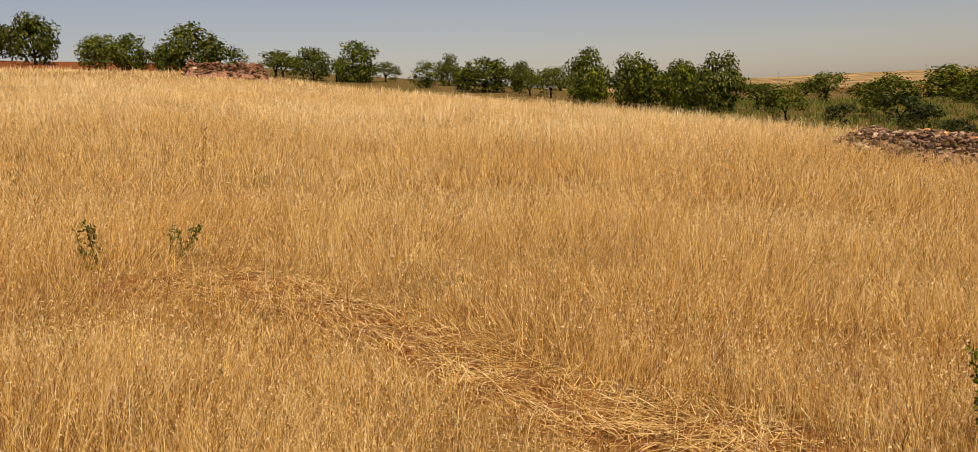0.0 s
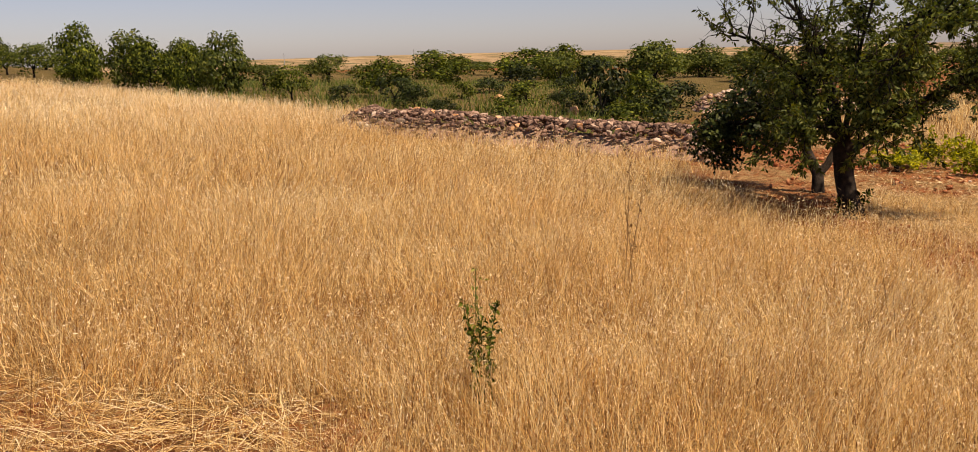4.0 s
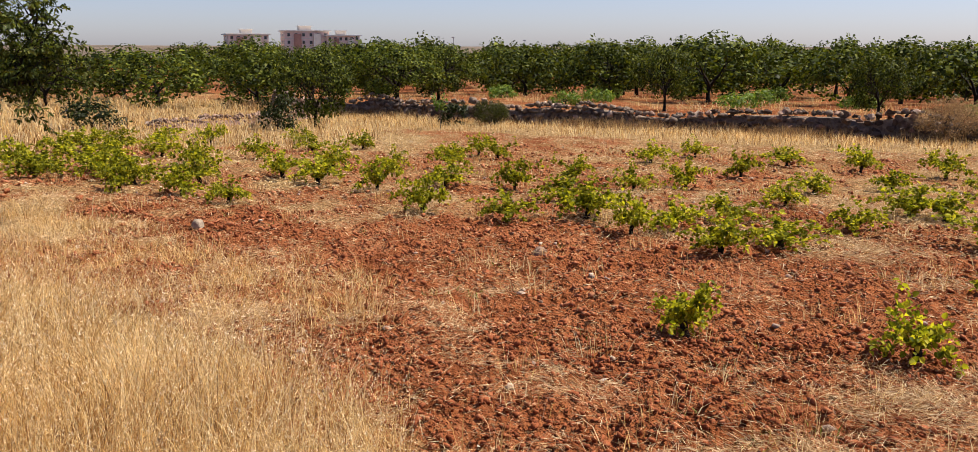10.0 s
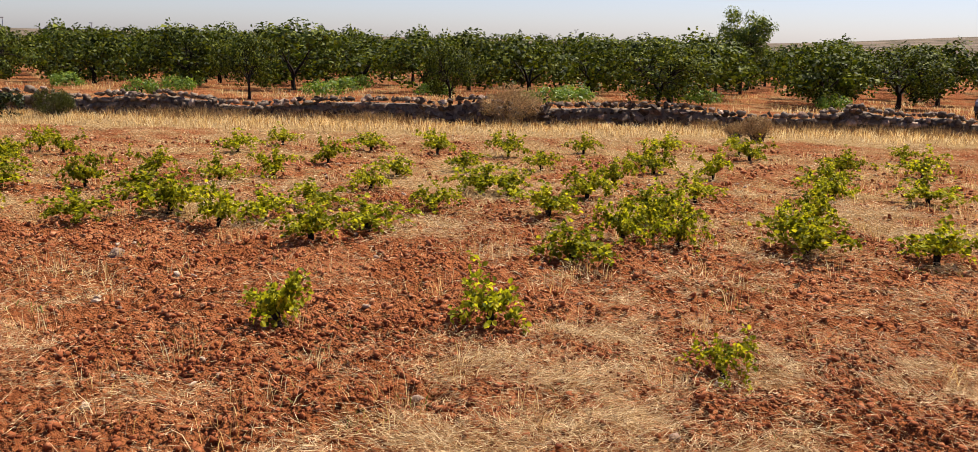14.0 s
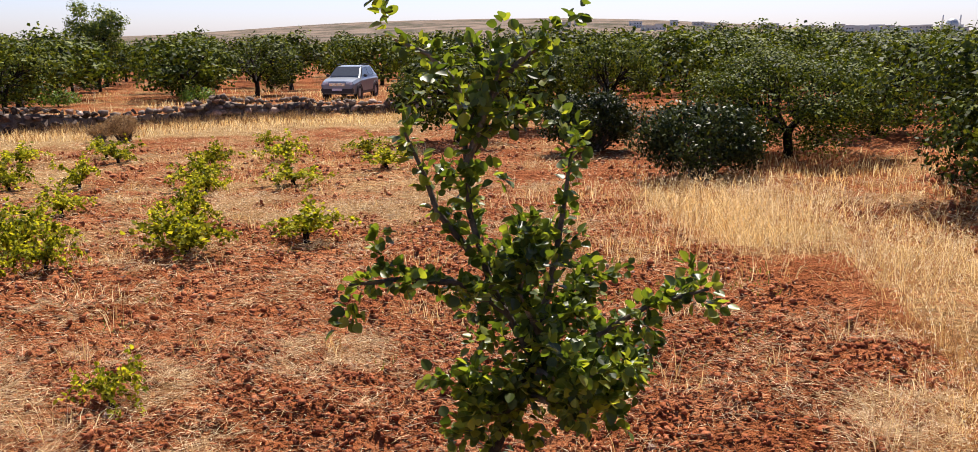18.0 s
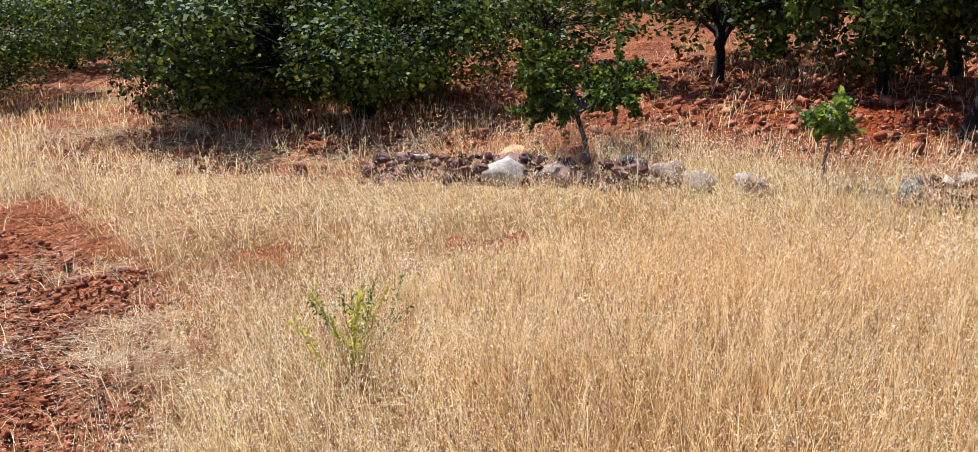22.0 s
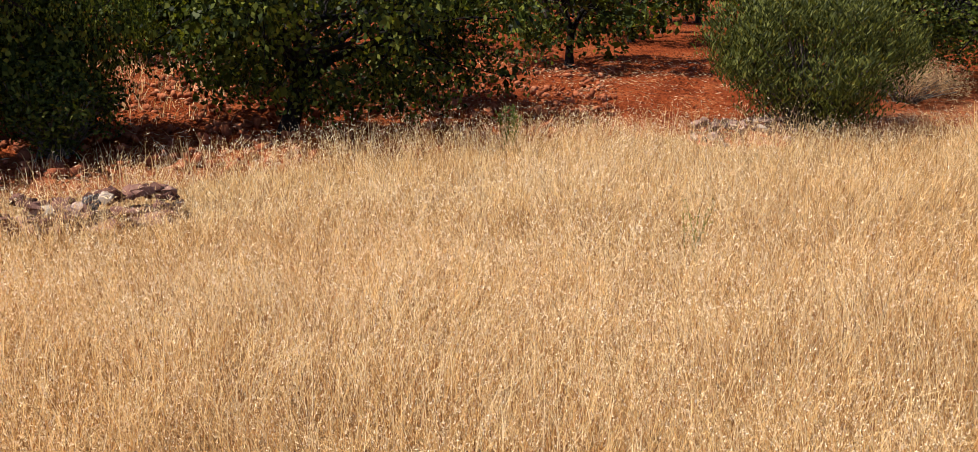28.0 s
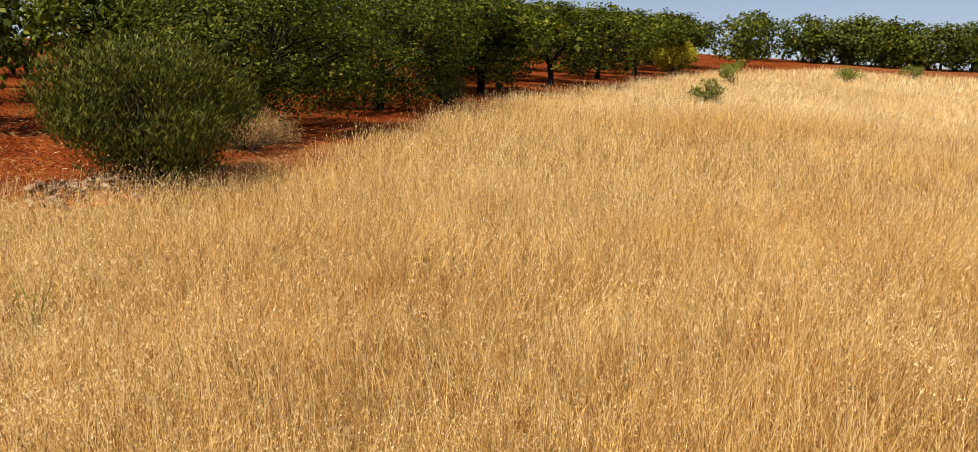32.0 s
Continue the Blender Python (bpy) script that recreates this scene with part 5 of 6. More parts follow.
def round_leaf(at, way, length, width, rng, fold=0.16, droop=0.18):
    """Rounded leaves with ten corners, folded along the midrib."""
    n = len(at)
    r = rng.normal(size=(n, 3)) * 0.8 + np.array([0, 0, 1.2])
    side = np.cross(way, r)
    side /= np.linalg.norm(side, axis=1)[:, None] + 1e-9
    up = np.cross(side, way)
    L, W = np.broadcast_to(length, n)[:, None], np.broadcast_to(width, n)[:, None]
    p = [at]
    for s in (1, -1):
        for t, w in ((0.12, 0.27), (0.36, 0.49), (0.64, 0.46), (0.87, 0.25)):
            p.append(at + way * L * t + side * W * w * s + up * (W * w * 2 * fold - L * droop * t * t))
    p.append(at + way * L - up * L * droop)
    k = np.arange(n)[:, None] * 10
    return np.stack(p, 1).reshape(-1, 3), np.concatenate([k + np.array([[0, 1, 2, 3]]), k + np.array([[0, 3, 4, 9]]), k + np.array([[0, 9, 8, 7]]), k + np.array([[0, 7, 6, 5]])])


def leaves_along(lines, per_m, length, width, rng, shape=leaf6, start=0.1, stem=0.03, hang=0.0):
    """Leaves set round lines, from a share of their length on."""
    ats, ways = [], []
    for line in lines:
        p = np.asarray(line, float)
        seg = np.linalg.norm(np.diff(p, axis=0), axis=1)
        s = np.concatenate([[0], np.cumsum(seg)])
        k = max(2, int(s[-1] * per_m))
        t = rng.uniform(start, 1.0, k) * s[-1]
        at = np.stack([np.interp(t, s, p[:, c]) for c in range(3)], -1)
        fwd = (p[-1] - p[0]) / (np.linalg.norm(p[-1] - p[0]) + 1e-9)
        way = rng.normal(0, 0.75, (k, 3)) + fwd * 0.45 + np.array([0, 0, 0.1 - hang])
        way /= np.linalg.norm(way, axis=1)[:, None]
        ats.append(at + way * stem * rng.uniform(0.3, 1.0, (k, 1)))
        ways.append(way)
    at, way = np.concatenate(ats), np.concatenate(ways)
    size = rng.uniform(0.65, 1.2, len(at))
    return shape(at, way, length * size, width * size, rng)


def branchy(lines, rng, count, reach, steps=4, up=0.3, spread=1.0):
    """Side shoots off lines."""
    out = []
    for line in lines:
        p = np.asarray(line, float)
        for _ in range(count):
            k = rng.uniform(0.3, 1.0) * (len(p) - 1)
            i = min(int(k), len(p) - 2)
            a = p[i] + (p[i + 1] - p[i]) * (k - i)
            d = rng.normal(0, spread, 3) + np.array([0, 0, up]) + (p[-1] - p[0]) * 0.5
            d /= np.linalg.norm(d)
            out.append(bend(a, a + d * reach * rng.uniform(0.5, 1.2), rng, 0.25, steps))
    return out


def vine_model(seed, wide, tall, dense, leaf=0.08):
    """A low unstaked vine: gnarled head and arching leafy shoots."""
    rng = np.random.default_rng(seed)
    top = thing("grape_vine", (0, 0, 0), "low bright green bush vine on red tilled soil", "grape vine", "vines of the vineyard")
    stock = bend((0, 0, -0.05), (rng.normal(0, 0.03), rng.normal(0, 0.03), 0.16), rng, 0.2, 5)
    part("stock", mesh_np("stock", *tube(stock, [0.045, 0.04, 0.035, 0.04, 0.03], 7)), BARK, top, "gnarled dark vine stock", True)
    lines = []
    for k in range(10):
        a = k * 0.63 + rng.normal(0, 0.25)
        r = wide / 2 * rng.uniform(0.55, 1.15)
        h = tall * rng.uniform(0.45, 1.0)
        e = np.array([math.cos(a) * r, math.sin(a) * r, h * rng.uniform(0.15, 0.95)])
        lines.append(bend(stock[-1], e, rng, 0.14, 6, 0.22))
    lines.append(bend(stock[-1], (rng.normal(0, 0.08), rng.normal(0, 0.08), tall * 1.08), rng, 0.2, 6))
    lines.append(bend(stock[-1], (rng.normal(0, 0.15), rng.normal(0, 0.15), tall * 0.9), rng, 0.2, 6))
    for l in lines:
        part("shoot", mesh_np("shoot", *tube(l[::2], np.linspace(0.008, 0.003, 3), 3)), VINE_LEAF, top, smooth=True)
    v, q = leaves_along(lines + branchy(lines, rng, 2, 0.22), dense * 0.8, leaf, leaf * 0.93, rng, leaf6, 0.02)
    part("foliage", mesh_np("foliage", v, q), VINE_LEAF, top)
    return top


vines = Kind([vine_model(400 + k, 1.15, 0.55, 84, 0.062) for k in range(5)], 0.52, 1.15)
sparse_vines = Kind([vine_model(430 + k, 1.0, 0.4, 56, 0.056) for k in range(2)], 0.4, 1.0)
small_vines = Kind([vine_model(420 + k, 0.6, 0.45, 72, 0.055) for k in range(2)], 0.45, 0.6)
small_vines.stand(5.9, -5.1, 0.46, 0.55, "small upright grape vine on bare red soil")
small_vines.stand(6.15, -5.2, 0.3, 0.45)
sparse_vines.stand(4.45, -6.25, 0.42, 0.95, "sparse grape vine with thin spreading shoots")
sparse_vines.stand(2.3, -6.3, 0.3, 0.62, "very low grape vine half hidden in straw")
vr = np.random.default_rng(90)
for row in ([(5.1, -9.0), (8.3, -7.8), (5.2, -10.4), (3.1, -11.3), (4.6, -10.8), (8.3, -8.9), (1.7, -12.1), (3.3, -11.9), (10.0, -7.7), (5.3, -11.5), (9.9, -8.4), (7.0, -11.5), (5.5, -12.3), (11.8, -6.7), (8.7, -10.8), (11.4, -7.9), (10.1, -9.7), (3.7, -13.9)],
            [(13.1, -5.9), (7.4, -13.4), (15.1, -3.2), (12.9, -8.6), (8.7, -12.9), (9.2, -12.8), (6.0, -14.8), (10.9, -11.7), (16.2, -2.7), (15.8, -6.2), (14.7, -8.6), (13.6, -10.6), (4.2, -16.8), (17.2, -1.8), (7.9, -15.4), (15.7, -7.6), (2.7, -17.7), (11.8, -13.5)],
            [(13.5, -11.8), (17.1, -5.5), (17.7, -3.3), (4.5, -17.5), (18.0, -2.2), (15.3, -10.4), (18.2, -5.1), (11.4, -15.3), (19.0, -1.8), (19.2, -0.6), (6.9, -18.0), (19.5, 0.9), (10.3, -16.6), (8.2, -17.9), (4.8, -19.4), (14.2, -14.0), (19.9, -1.6), (1.0, -20.0), (18.6, -7.7), (20.1, 0.6), (19.1, -6.5)],
            [(18.5, -9.1), (20.9, -0.3), (9.0, -19.0), (20.8, -3.8), (5.0, -21.0), (12.3, -18.3), (13.9, -17.5), (3.5, -22.1), (17.6, -14.3), (19.9, -11.2), (15.6, -16.9), (22.9, -3.5), (1.6, -23.3), (11.4, -20.5), (7.6, -22.4), (24.0, -1.3), (24.3, -2.7), (18.3, -16.4), (10.0, -22.5), (8.3, -23.6), (26.1, -5.3), (4.6, -26.0), (21.4, 0.3), (20.4, -0.7), (22.9, -2.4), (24.3, -1.9), (18.6, -2.1), (23.6, -7.5), (24.0, -9.1), (20.2, -10.1), (20.9, -11.2), (25.6, -4.0), (26.3, -8.0), (22.0, -5.6)]):
    for x, y in row:
        vines.stand(x, y, vr.uniform(0.38, 0.58), vr.uniform(0.9, 1.4))
# vines and low bushes on the orchard terrace
terrace_vines = Kind([tree("grape_vine", "low spreading green vine on the orchard terrace", 0.8, 2.2, 440 + k, PALE_LEAF, BARK, 800, 0.13, -0.2, 0.2, 0.04, 26, 4, split_limbs=False, lobe_size=0.12,
                           category="grape vine", group="vines on the terrace") for k in range(3)], 0.8, 2.2)
for x, y in [(36.5, -24.5), (40, -29), (31.5, -31.0), (29.0, -36.5), (22.0, -38.5), (21.5, -35.0), (34.5, -35.5), (25, -43), (17.5, -44), (47, -27), (11, -44), (45, -33.5), (38.5, -41)]:
    terrace_vines.stand(x, y, vr.uniform(0.6, 0.85), vr.uniform(1.7, 2.5))


# ---- the old tree at the field corner ----
def old_tree():
    rng = np.random.default_rng(500)
    top = thing("almond_tree", (13.8, 1.33, float(rise(13.8, 1.33))), "old dark-trunked almond tree with bare twigs and thinning leaves", "tree", turn=-90)
    # local axes: x to the south, y to the east, z up
    part("trunk", mesh_np("trunk", *tube([(0.14, 0, -0.15), (0.09, 0, 0.05), (0.02, 0, 0.3), (-0.04, 0, 0.6), (-0.06, 0, 0.85), (-0.07, 0, 1.08)], [0.23, 0.175, 0.145, 0.14, 0.145, 0.15], 12)), BARK, top, "dark furrowed trunk", True)
    limbs = [[(0.02, 0, 0.92), (0.28, 0.05, 1.1), (0.6, -0.05, 1.38), (0.95, -0.15, 1.66), (1.4, -0.15, 1.86), (1.85, -0.1, 1.95), (2.2, -0.05, 2.1)],
             [(-0.07, 0, 1.0), (-0.02, 0.1, 1.5), (0.04, 0.0, 2.1), (0.16, 0.1, 2.7), (0.3, 0, 3.35)],
             [(-0.08, 0, 1.0), (-0.4, 0.15, 1.6), (-0.85, 0.2, 2.15), (-1.35, 0.2, 2.5), (-1.75, 0.1, 2.65)],
             [(-0.08, 0, 1.05), (-0.3, -0.35, 1.8), (-0.55, -0.6, 2.5), (-0.75, -0.7, 3.2)],
             [(-0.07, 0, 1.05), (0.25, 0.4, 1.7), (0.6, 0.6, 2.25), (1.05, 0.7, 2.75)],
             [(-0.07, 0, 1.0), (0.2, -0.5, 1.5), (0.5, -0.9, 2.0), (0.75, -1.2, 2.4)],
             [(-0.07, 0, 1.0), (-0.3, 0.7, 1.6), (-0.5, 1.2, 2.2), (-0.7, 1.5, 2.6)],
             [(1.3, -0.15, 1.82), (1.65, -0.1, 2.2), (1.9, 0.0, 2.6), (1.8, 0.1, 2.95)],
             [(-0.07, 0, 1.0), (-0.35, -0.1, 1.45), (-0.7, -0.2, 1.6), (-1.0, -0.2, 1.5)],
             [(-0.07, 0, 1.0), (-0.25, 0.0, 1.9), (-0.5, 0.1, 2.6), (-0.95, 0.0, 3.1), (-1.3, 0.0, 3.35)],
             [(-0.05, 0, 1.05), (0.1, -0.45, 1.35), (0.3, -0.75, 1.4), (0.5, -0.9, 1.25)],
             [(-0.06, 0, 1.05), (-0.3, -0.4, 1.3), (-0.55, -0.7, 1.35), (-0.7, -0.8, 1.2)],
             [(0.04, 0.0, 2.0), (0.45, -0.2, 2.5), (0.9, -0.2, 2.75), (1.3, -0.1, 2.7)]]
    for line in limbs:
        fine = np.array(line, float)
        sec = branchy([fine], rng, 20, 0.62, 5, 0.05, 0.8)
        twig = branchy(sec, rng, 4, 0.38, 4, 0.2, 0.9)
        tubes = [tube(fine, np.linspace(0.06 if fine[0][2] < 0.98 else 0.045, 0.014, len(fine)), 8)] + [tube(s, np.linspace(0.013, 0.004, 5), 4) for s in sec] + [tube(s, np.linspace(0.006, 0.002, 4), 3) for s in twig]
        limb = part("limb", mesh_np("limb", *joined(tubes)), BARK, top, smooth=True)
        leafy = [s for s in sec + twig if rng.random() < (0.3 if s[-1][2] > 2.3 and s[-1][0] < -0.3 else 0.9)]
        v, q = leaves_along(leafy, 70, 0.085, 0.034, rng, leaves_at, 0.15, 0.03, 0.75)
        part("leaves", mesh_np("leaves", v, q), ALMOND, limb)
    low = branchy([np.array([(0.06, 0, 0.0), (0.05, 0.05, 0.15)])], rng, 12, 0.35, 4, 0.5, 0.8)
    v, q = leaves_along(low, 60, 0.08, 0.04, rng, leaves_at)
    part("root_suckers", mesh_np("root_suckers", v, q), PISTACHIO, top, "bright green shoots at the trunk's foot")


old_tree()


def leaning_tree():
    """The dark-leaved neighbour, with two thin stems and a low crown to the north."""
    rng = np.random.default_rng(510)
    top = thing("fig_tree", (15.5, 1.9, float(rise(15.5, 1.9))), "small two-stemmed tree with a low dark leaning crown", "tree")
    part("trunk", mesh_np("trunk", *joined([tube([(0, 0, -0.1), (0, 0.02, 0.35), (0, 0.22, 0.75), (0, 0.2, 1.15), (0, 0.05, 1.5)], [0.11, 0.085, 0.075, 0.07, 0.05], 9),
                                           tube([(0, 0.05, 0.3), (0.05, -0.12, 0.5), (0.05, -0.25, 0.8), (0.1, -0.4, 1.3)], [0.07, 0.06, 0.05, 0.035], 8),
                                           tube([(0, 0.2, 1.0), (0, 0.8, 1.2), (0.1, 1.5, 1.15), (0.1, 2.1, 0.95)], [0.05, 0.045, 0.035, 0.02], 7)])), BARK, top, "dark twin stems", True)
    lob = [(rng.normal(0, 0.35), yy + rng.normal(0, 0.18), zz + rng.normal(0, 0.14), rng.uniform(0.2, 0.34)) for yy, zz in
           [(0.5, 1.45), (0.8, 1.3), (1.1, 1.35), (1.2, 1.1), (1.45, 1.15), (1.6, 1.0), (1.75, 0.95), (1.4, 0.9), (1.1, 0.95), (1.9, 0.85), (1.6, 0.85), (0.3, 1.5), (0.9, 1.65), (1.3, 1.5), (0.1, 1.4), (1.5, 1.35), (1.8, 1.1), (0.7, 1.7)] * 2]
    at, way, face = crown_points(5600, lob, rng)
    v, q = leaves_at(at, way, 0.085 * rng.uniform(0.7, 1.3, len(at)), 0.055, rng, 0.2, face)
    part("crown", mesh_np("crown", v, q), DARK_LEAF, top)


leaning_tree()


# ---- young pistachio close to the camera ----
def young_tree():
    rng = np.random.default_rng(520)
    base = np.array([-0.10, -2.70, float(rise(-0.1, -2.7))])
    top = thing("young_pistachio_tree", tuple(base), "young pistachio tree with glossy round leaves and thin stem", "tree")
    rel = lambda line: np.array(line) - base
    trunk = np.concatenate([[(0, 0, -0.08), (0.02, 0, 0.4), (0.0, 0.01, 0.85)], rel([(-0.15, -2.7, 1.16), (-0.21, -2.7, 1.32), (-0.27, -2.69, 1.46), (-0.29, -2.69, 1.6)])])
    part("trunk", mesh_np("trunk", *tube(trunk, [0.03, 0.025, 0.021, 0.018, 0.016, 0.014, 0.01], 10)), BARK, top, "thin dark stem", True)
    shoots = [[(-0.27, -2.69, 1.48), (-0.15, -2.7, 1.7), (-0.09, -2.71, 1.92), (-0.08, -2.71, 2.12), (-0.14, -2.7, 2.31), (-0.1, -2.71, 2.4)],
              [(-0.12, -2.7, 2.2), (-0.2, -2.66, 2.32), (-0.26, -2.68, 2.37), (-0.32, -2.69, 2.4)],
              [(-0.08, -2.71, 2.15), (-0.06, -2.72, 2.29), (0.02, -2.72, 2.37), (0.11, -2.71, 2.41)],
              [(-0.1, -2.7, 2.1), (-0.19, -2.72, 2.2), (-0.28, -2.72, 2.21)],
              [(-0.08, -2.71, 2.05), (-0.14, -2.66, 2.22), (-0.18, -2.64, 2.35)],
              [(-0.12, -2.74, 1.76), (0.0, -2.76, 1.91), (0.04, -2.76, 2.03), (0.09, -2.73, 2.15)],
              [(-0.19, -2.64, 1.64), (-0.05, -2.6, 1.74), (0.12, -2.58, 1.76), (0.25, -2.57, 1.75)],
              [(-0.29, -2.69, 1.56), (-0.34, -2.73, 1.75), (-0.37, -2.74, 1.93), (-0.39, -2.72, 2.11)],
              [(-0.31, -2.69, 1.48), (-0.46, -2.62, 1.57), (-0.6, -2.6, 1.66), (-0.76, -2.57, 1.71)],
              [(-0.31, -2.72, 1.44), (-0.47, -2.78, 1.45), (-0.66, -2.8, 1.43)],
              [(-0.29, -2.66, 1.56), (-0.22, -2.58, 1.71), (-0.25, -2.55, 1.86)],
              [(-0.23, -2.7, 1.32), (-0.14, -2.62, 1.33), (-0.07, -2.6, 1.42)],
              [(-0.25, -2.7, 1.36), (-0.4, -2.62, 1.33), (-0.55, -2.58, 1.47)],
              [(-0.29, -2.74, 1.55), (-0.2, -2.86, 1.62), (-0.18, -2.95, 1.72)],
              [(-0.3, -2.74, 1.5), (-0.42, -2.88, 1.58), (-0.5, -2.98, 1.68)],
              [(-0.28, -2.66, 1.45), (-0.36, -2.5, 1.46), (-0.4, -2.42, 1.52)]]
    lines = [rel(s) for s in shoots]
    for k, line in enumerate(lines):
        limb = part("branch", mesh_np("branch", *tube(line, np.linspace(0.012, 0.004, len(line)), 6)), GREY_BARK, top, smooth=True)
        side = branchy([line], rng, 4 if k < 6 else 6 if k < 9 else 10, 0.12, 4, 0.2, 0.8)
        v, q = leaves_along([line] + side, 165 if k < 6 else 200 if k < 9 else 250, 0.035, 0.03, rng, round_leaf, 0.12, 0.03)
        part("leaves", mesh_np("leaves", v, q), YOUNG_LEAF, limb)
    v, q = leaves_along([trunk[2:]] + branchy([trunk[2:]], rng, 18, 0.16, 4, 0.2, 0.9), 220, 0.035, 0.03, rng, round_leaf, 0.0, 0.05)
    part("leaves", mesh_np("leaves", v, q), YOUNG_LEAF, top)


young_tree()


def sapling(name, label, x, y, height, width, seed, leaf_mat, lean, per_m, leaf, stem, bare=0.35, count=7):
    rng = np.random.default_rng(seed)
    top = thing(name, on_ground(x, y), label, "tree")
    head = np.array([lean[0], lean[1], height * 0.55])
    trunk = bend((0, 0, -0.08), head, rng, 0.14, 6)
    part("trunk", mesh_np("trunk", *tube(trunk, np.linspace(stem, stem * 0.6, 6), 8)), GREY_BARK, top, smooth=True)
    ends = []
    for k in range(count):
        a = k * 2 * math.pi / count + rng.normal(0, 0.3)
        ends.append(head + np.array([math.cos(a) * width / 2 * rng.uniform(0.5, 1), math.sin(a) * width / 2 * rng.uniform(0.5, 1), height * rng.uniform(0.0, 0.45)]))
    lines = [bend(trunk[4], e, rng, 0.15, 5, 0.08) for e in ends]
    for l in lines:
        part("branch", mesh_np("branch", *tube(l, np.linspace(stem * 0.45, stem * 0.15, 5), 5)), GREY_BARK, top, smooth=True)
    side = branchy(lines, rng, 5, width * 0.22, 4, 0.1, 0.8)
    v, q = leaves_along(lines + side, per_m, leaf, leaf * 0.75, rng, leaf6, 0.25)
    part("leaves", mesh_np("leaves", v, q), leaf_mat, top)
    return top


sapling("young_pistachio_tree", "small leaning pistachio tree growing out of the stone row", -8.92, -5.5, 1.22, 2.0, 530, PISTACHIO, (-0.15, -0.35), 120, 0.072, 0.035, count=14)
sapling("pistachio_sapling", "bright green pistachio sapling in dry grass", -8.95, -2.88, 1.1, 0.6, 531, YOUNG_LEAF, (0.0, 0.05), 70, 0.075, 0.018)
sapling("young_pistachio_tree", "thin-stemmed young pistachio tree on red soil", -25.2, 16.4, 1.9, 1.4, 532, PISTACHIO, (0.0, 0.1), 34, 0.11, 0.04)
sapling("young_tree", "thin bare-stemmed young tree at the vineyard's edge", 30.5, -14.8, 1.5, 0.7, 533, PALE_LEAF, (0.05, 0.05), 20, 0.1, 0.02)


# ---- shrubs with a form of their own ----
def shrub(name, label, x, y, height, width, seed, mat, leaves, leaf, slim=0.4, upright=0.5, lobes=70, core=0.6):
    """A dense bush of fine shoots from the ground."""
    rng = np.random.default_rng(seed)
    top = thing(name, on_ground(x, y), label, "bush")
    cl = lobes_of(height * 1.02, width, 0.02, lobes, rng, 0.13, core)
    lines = [bend((rng.normal(0, 0.1), rng.normal(0, 0.1), -0.05), c[:3], rng, 0.12, 5, 0.05) for c in cl]
    part("stem", mesh_np("stem", *joined([tube(l, np.linspace(0.02, 0.006, 5), 4) for l in lines])), GREY_BARK, top, smooth=True)
    at, way, face = crown_points(leaves, cl, rng)
    way = way + np.array([0, 0, upright])
    way /= np.linalg.norm(way, axis=1)[:, None]
    keep = at[:, 2] > 0.03
    at, way, face = at[keep], way[keep], face[keep]
    v, q = leaves_at(at, way, leaf * rng.uniform(0.6, 1.4, len(at)), leaf * slim, rng, 0.2, face)
    part("foliage", mesh_np("foliage", v, q), mat, top)
    return top


shrub("grey_green_bush", "rounded grey-green broom-like bush at the orchard's edge", -10.1, 8.95, 2.0, 3.2, 540, GREY_LEAF, 28000, 0.09, 0.26, 1.3, 110)
shrub("dark_bush", "dense dark glossy bush beside the orchard", -3.9, -21.6, 1.45, 2.4, 541, DARK_LEAF, 9500, 0.1, 0.5)
shrub("dark_bush", "dense dark glossy bush at the edge of the dry grass", -5.1, -16.6, 1.45, 2.5, 542, DARK_LEAF, 11000, 0.09, 0.5)
shrub("dry_bush", "round dry brown bush in front of the stone wall", 9.5, -28.6, 0.8, 1.1, 543, DRY_SHRUB, 4500, 0.10, 0.12, 0.9, 40)
shrub("dry_bush", "small dry brown bush by the stone wall", 10.3, -29.0, 0.5, 0.9, 544, DRY_SHRUB, 2500, 0.10, 0.12, 0.9, 30)
shrub("grey_bush", "grey-brown twiggy bush growing on the stone wall", 18.6, -27.8, 1.45, 2.5, 545, DRY_SHRUB, 9000, 0.11, 0.12, 0.8, 50)
shrub("grey_bush", "grey-green twiggy bush by the stone wall", 31.6, -17.6, 1.0, 1.5, 546, GREY_LEAF, 5000, 0.09, 0.2, 0.8, 40)
shrub("dry_bush", "dry brown thorn bush at the orchard's edge", -11.3, 12.2, 0.75, 1.9, 547, DRY_SHRUB, 7000, 0.07, 0.12, 0.6, 50)
shrub("dry_bush", "dry brown thorn bush under the orchard trees", -9.3, -12.6, 0.6, 1.4, 548, DRY_SHRUB, 3500, 0.07, 0.12, 0.6, 40)
shrub("small_green_bush", "small green bush on the edge of the oats", -13.2, 22.6, 0.85, 1.2, 549, GREY_LEAF, 3000, 0.07, 0.35)
shrub("yellow_bush", "yellowing bushy tree at the edge of the oats", -13.2, 46.0, 2.0, 2.4, 550, YELLOW_LEAF, 3000, 0.13, 0.5)
shrub("green_bush", "low green bush under the orchard tree", -12.0, -0.9, 1.15, 1.7, 551, PISTACHIO, 4500, 0.075, 0.5)
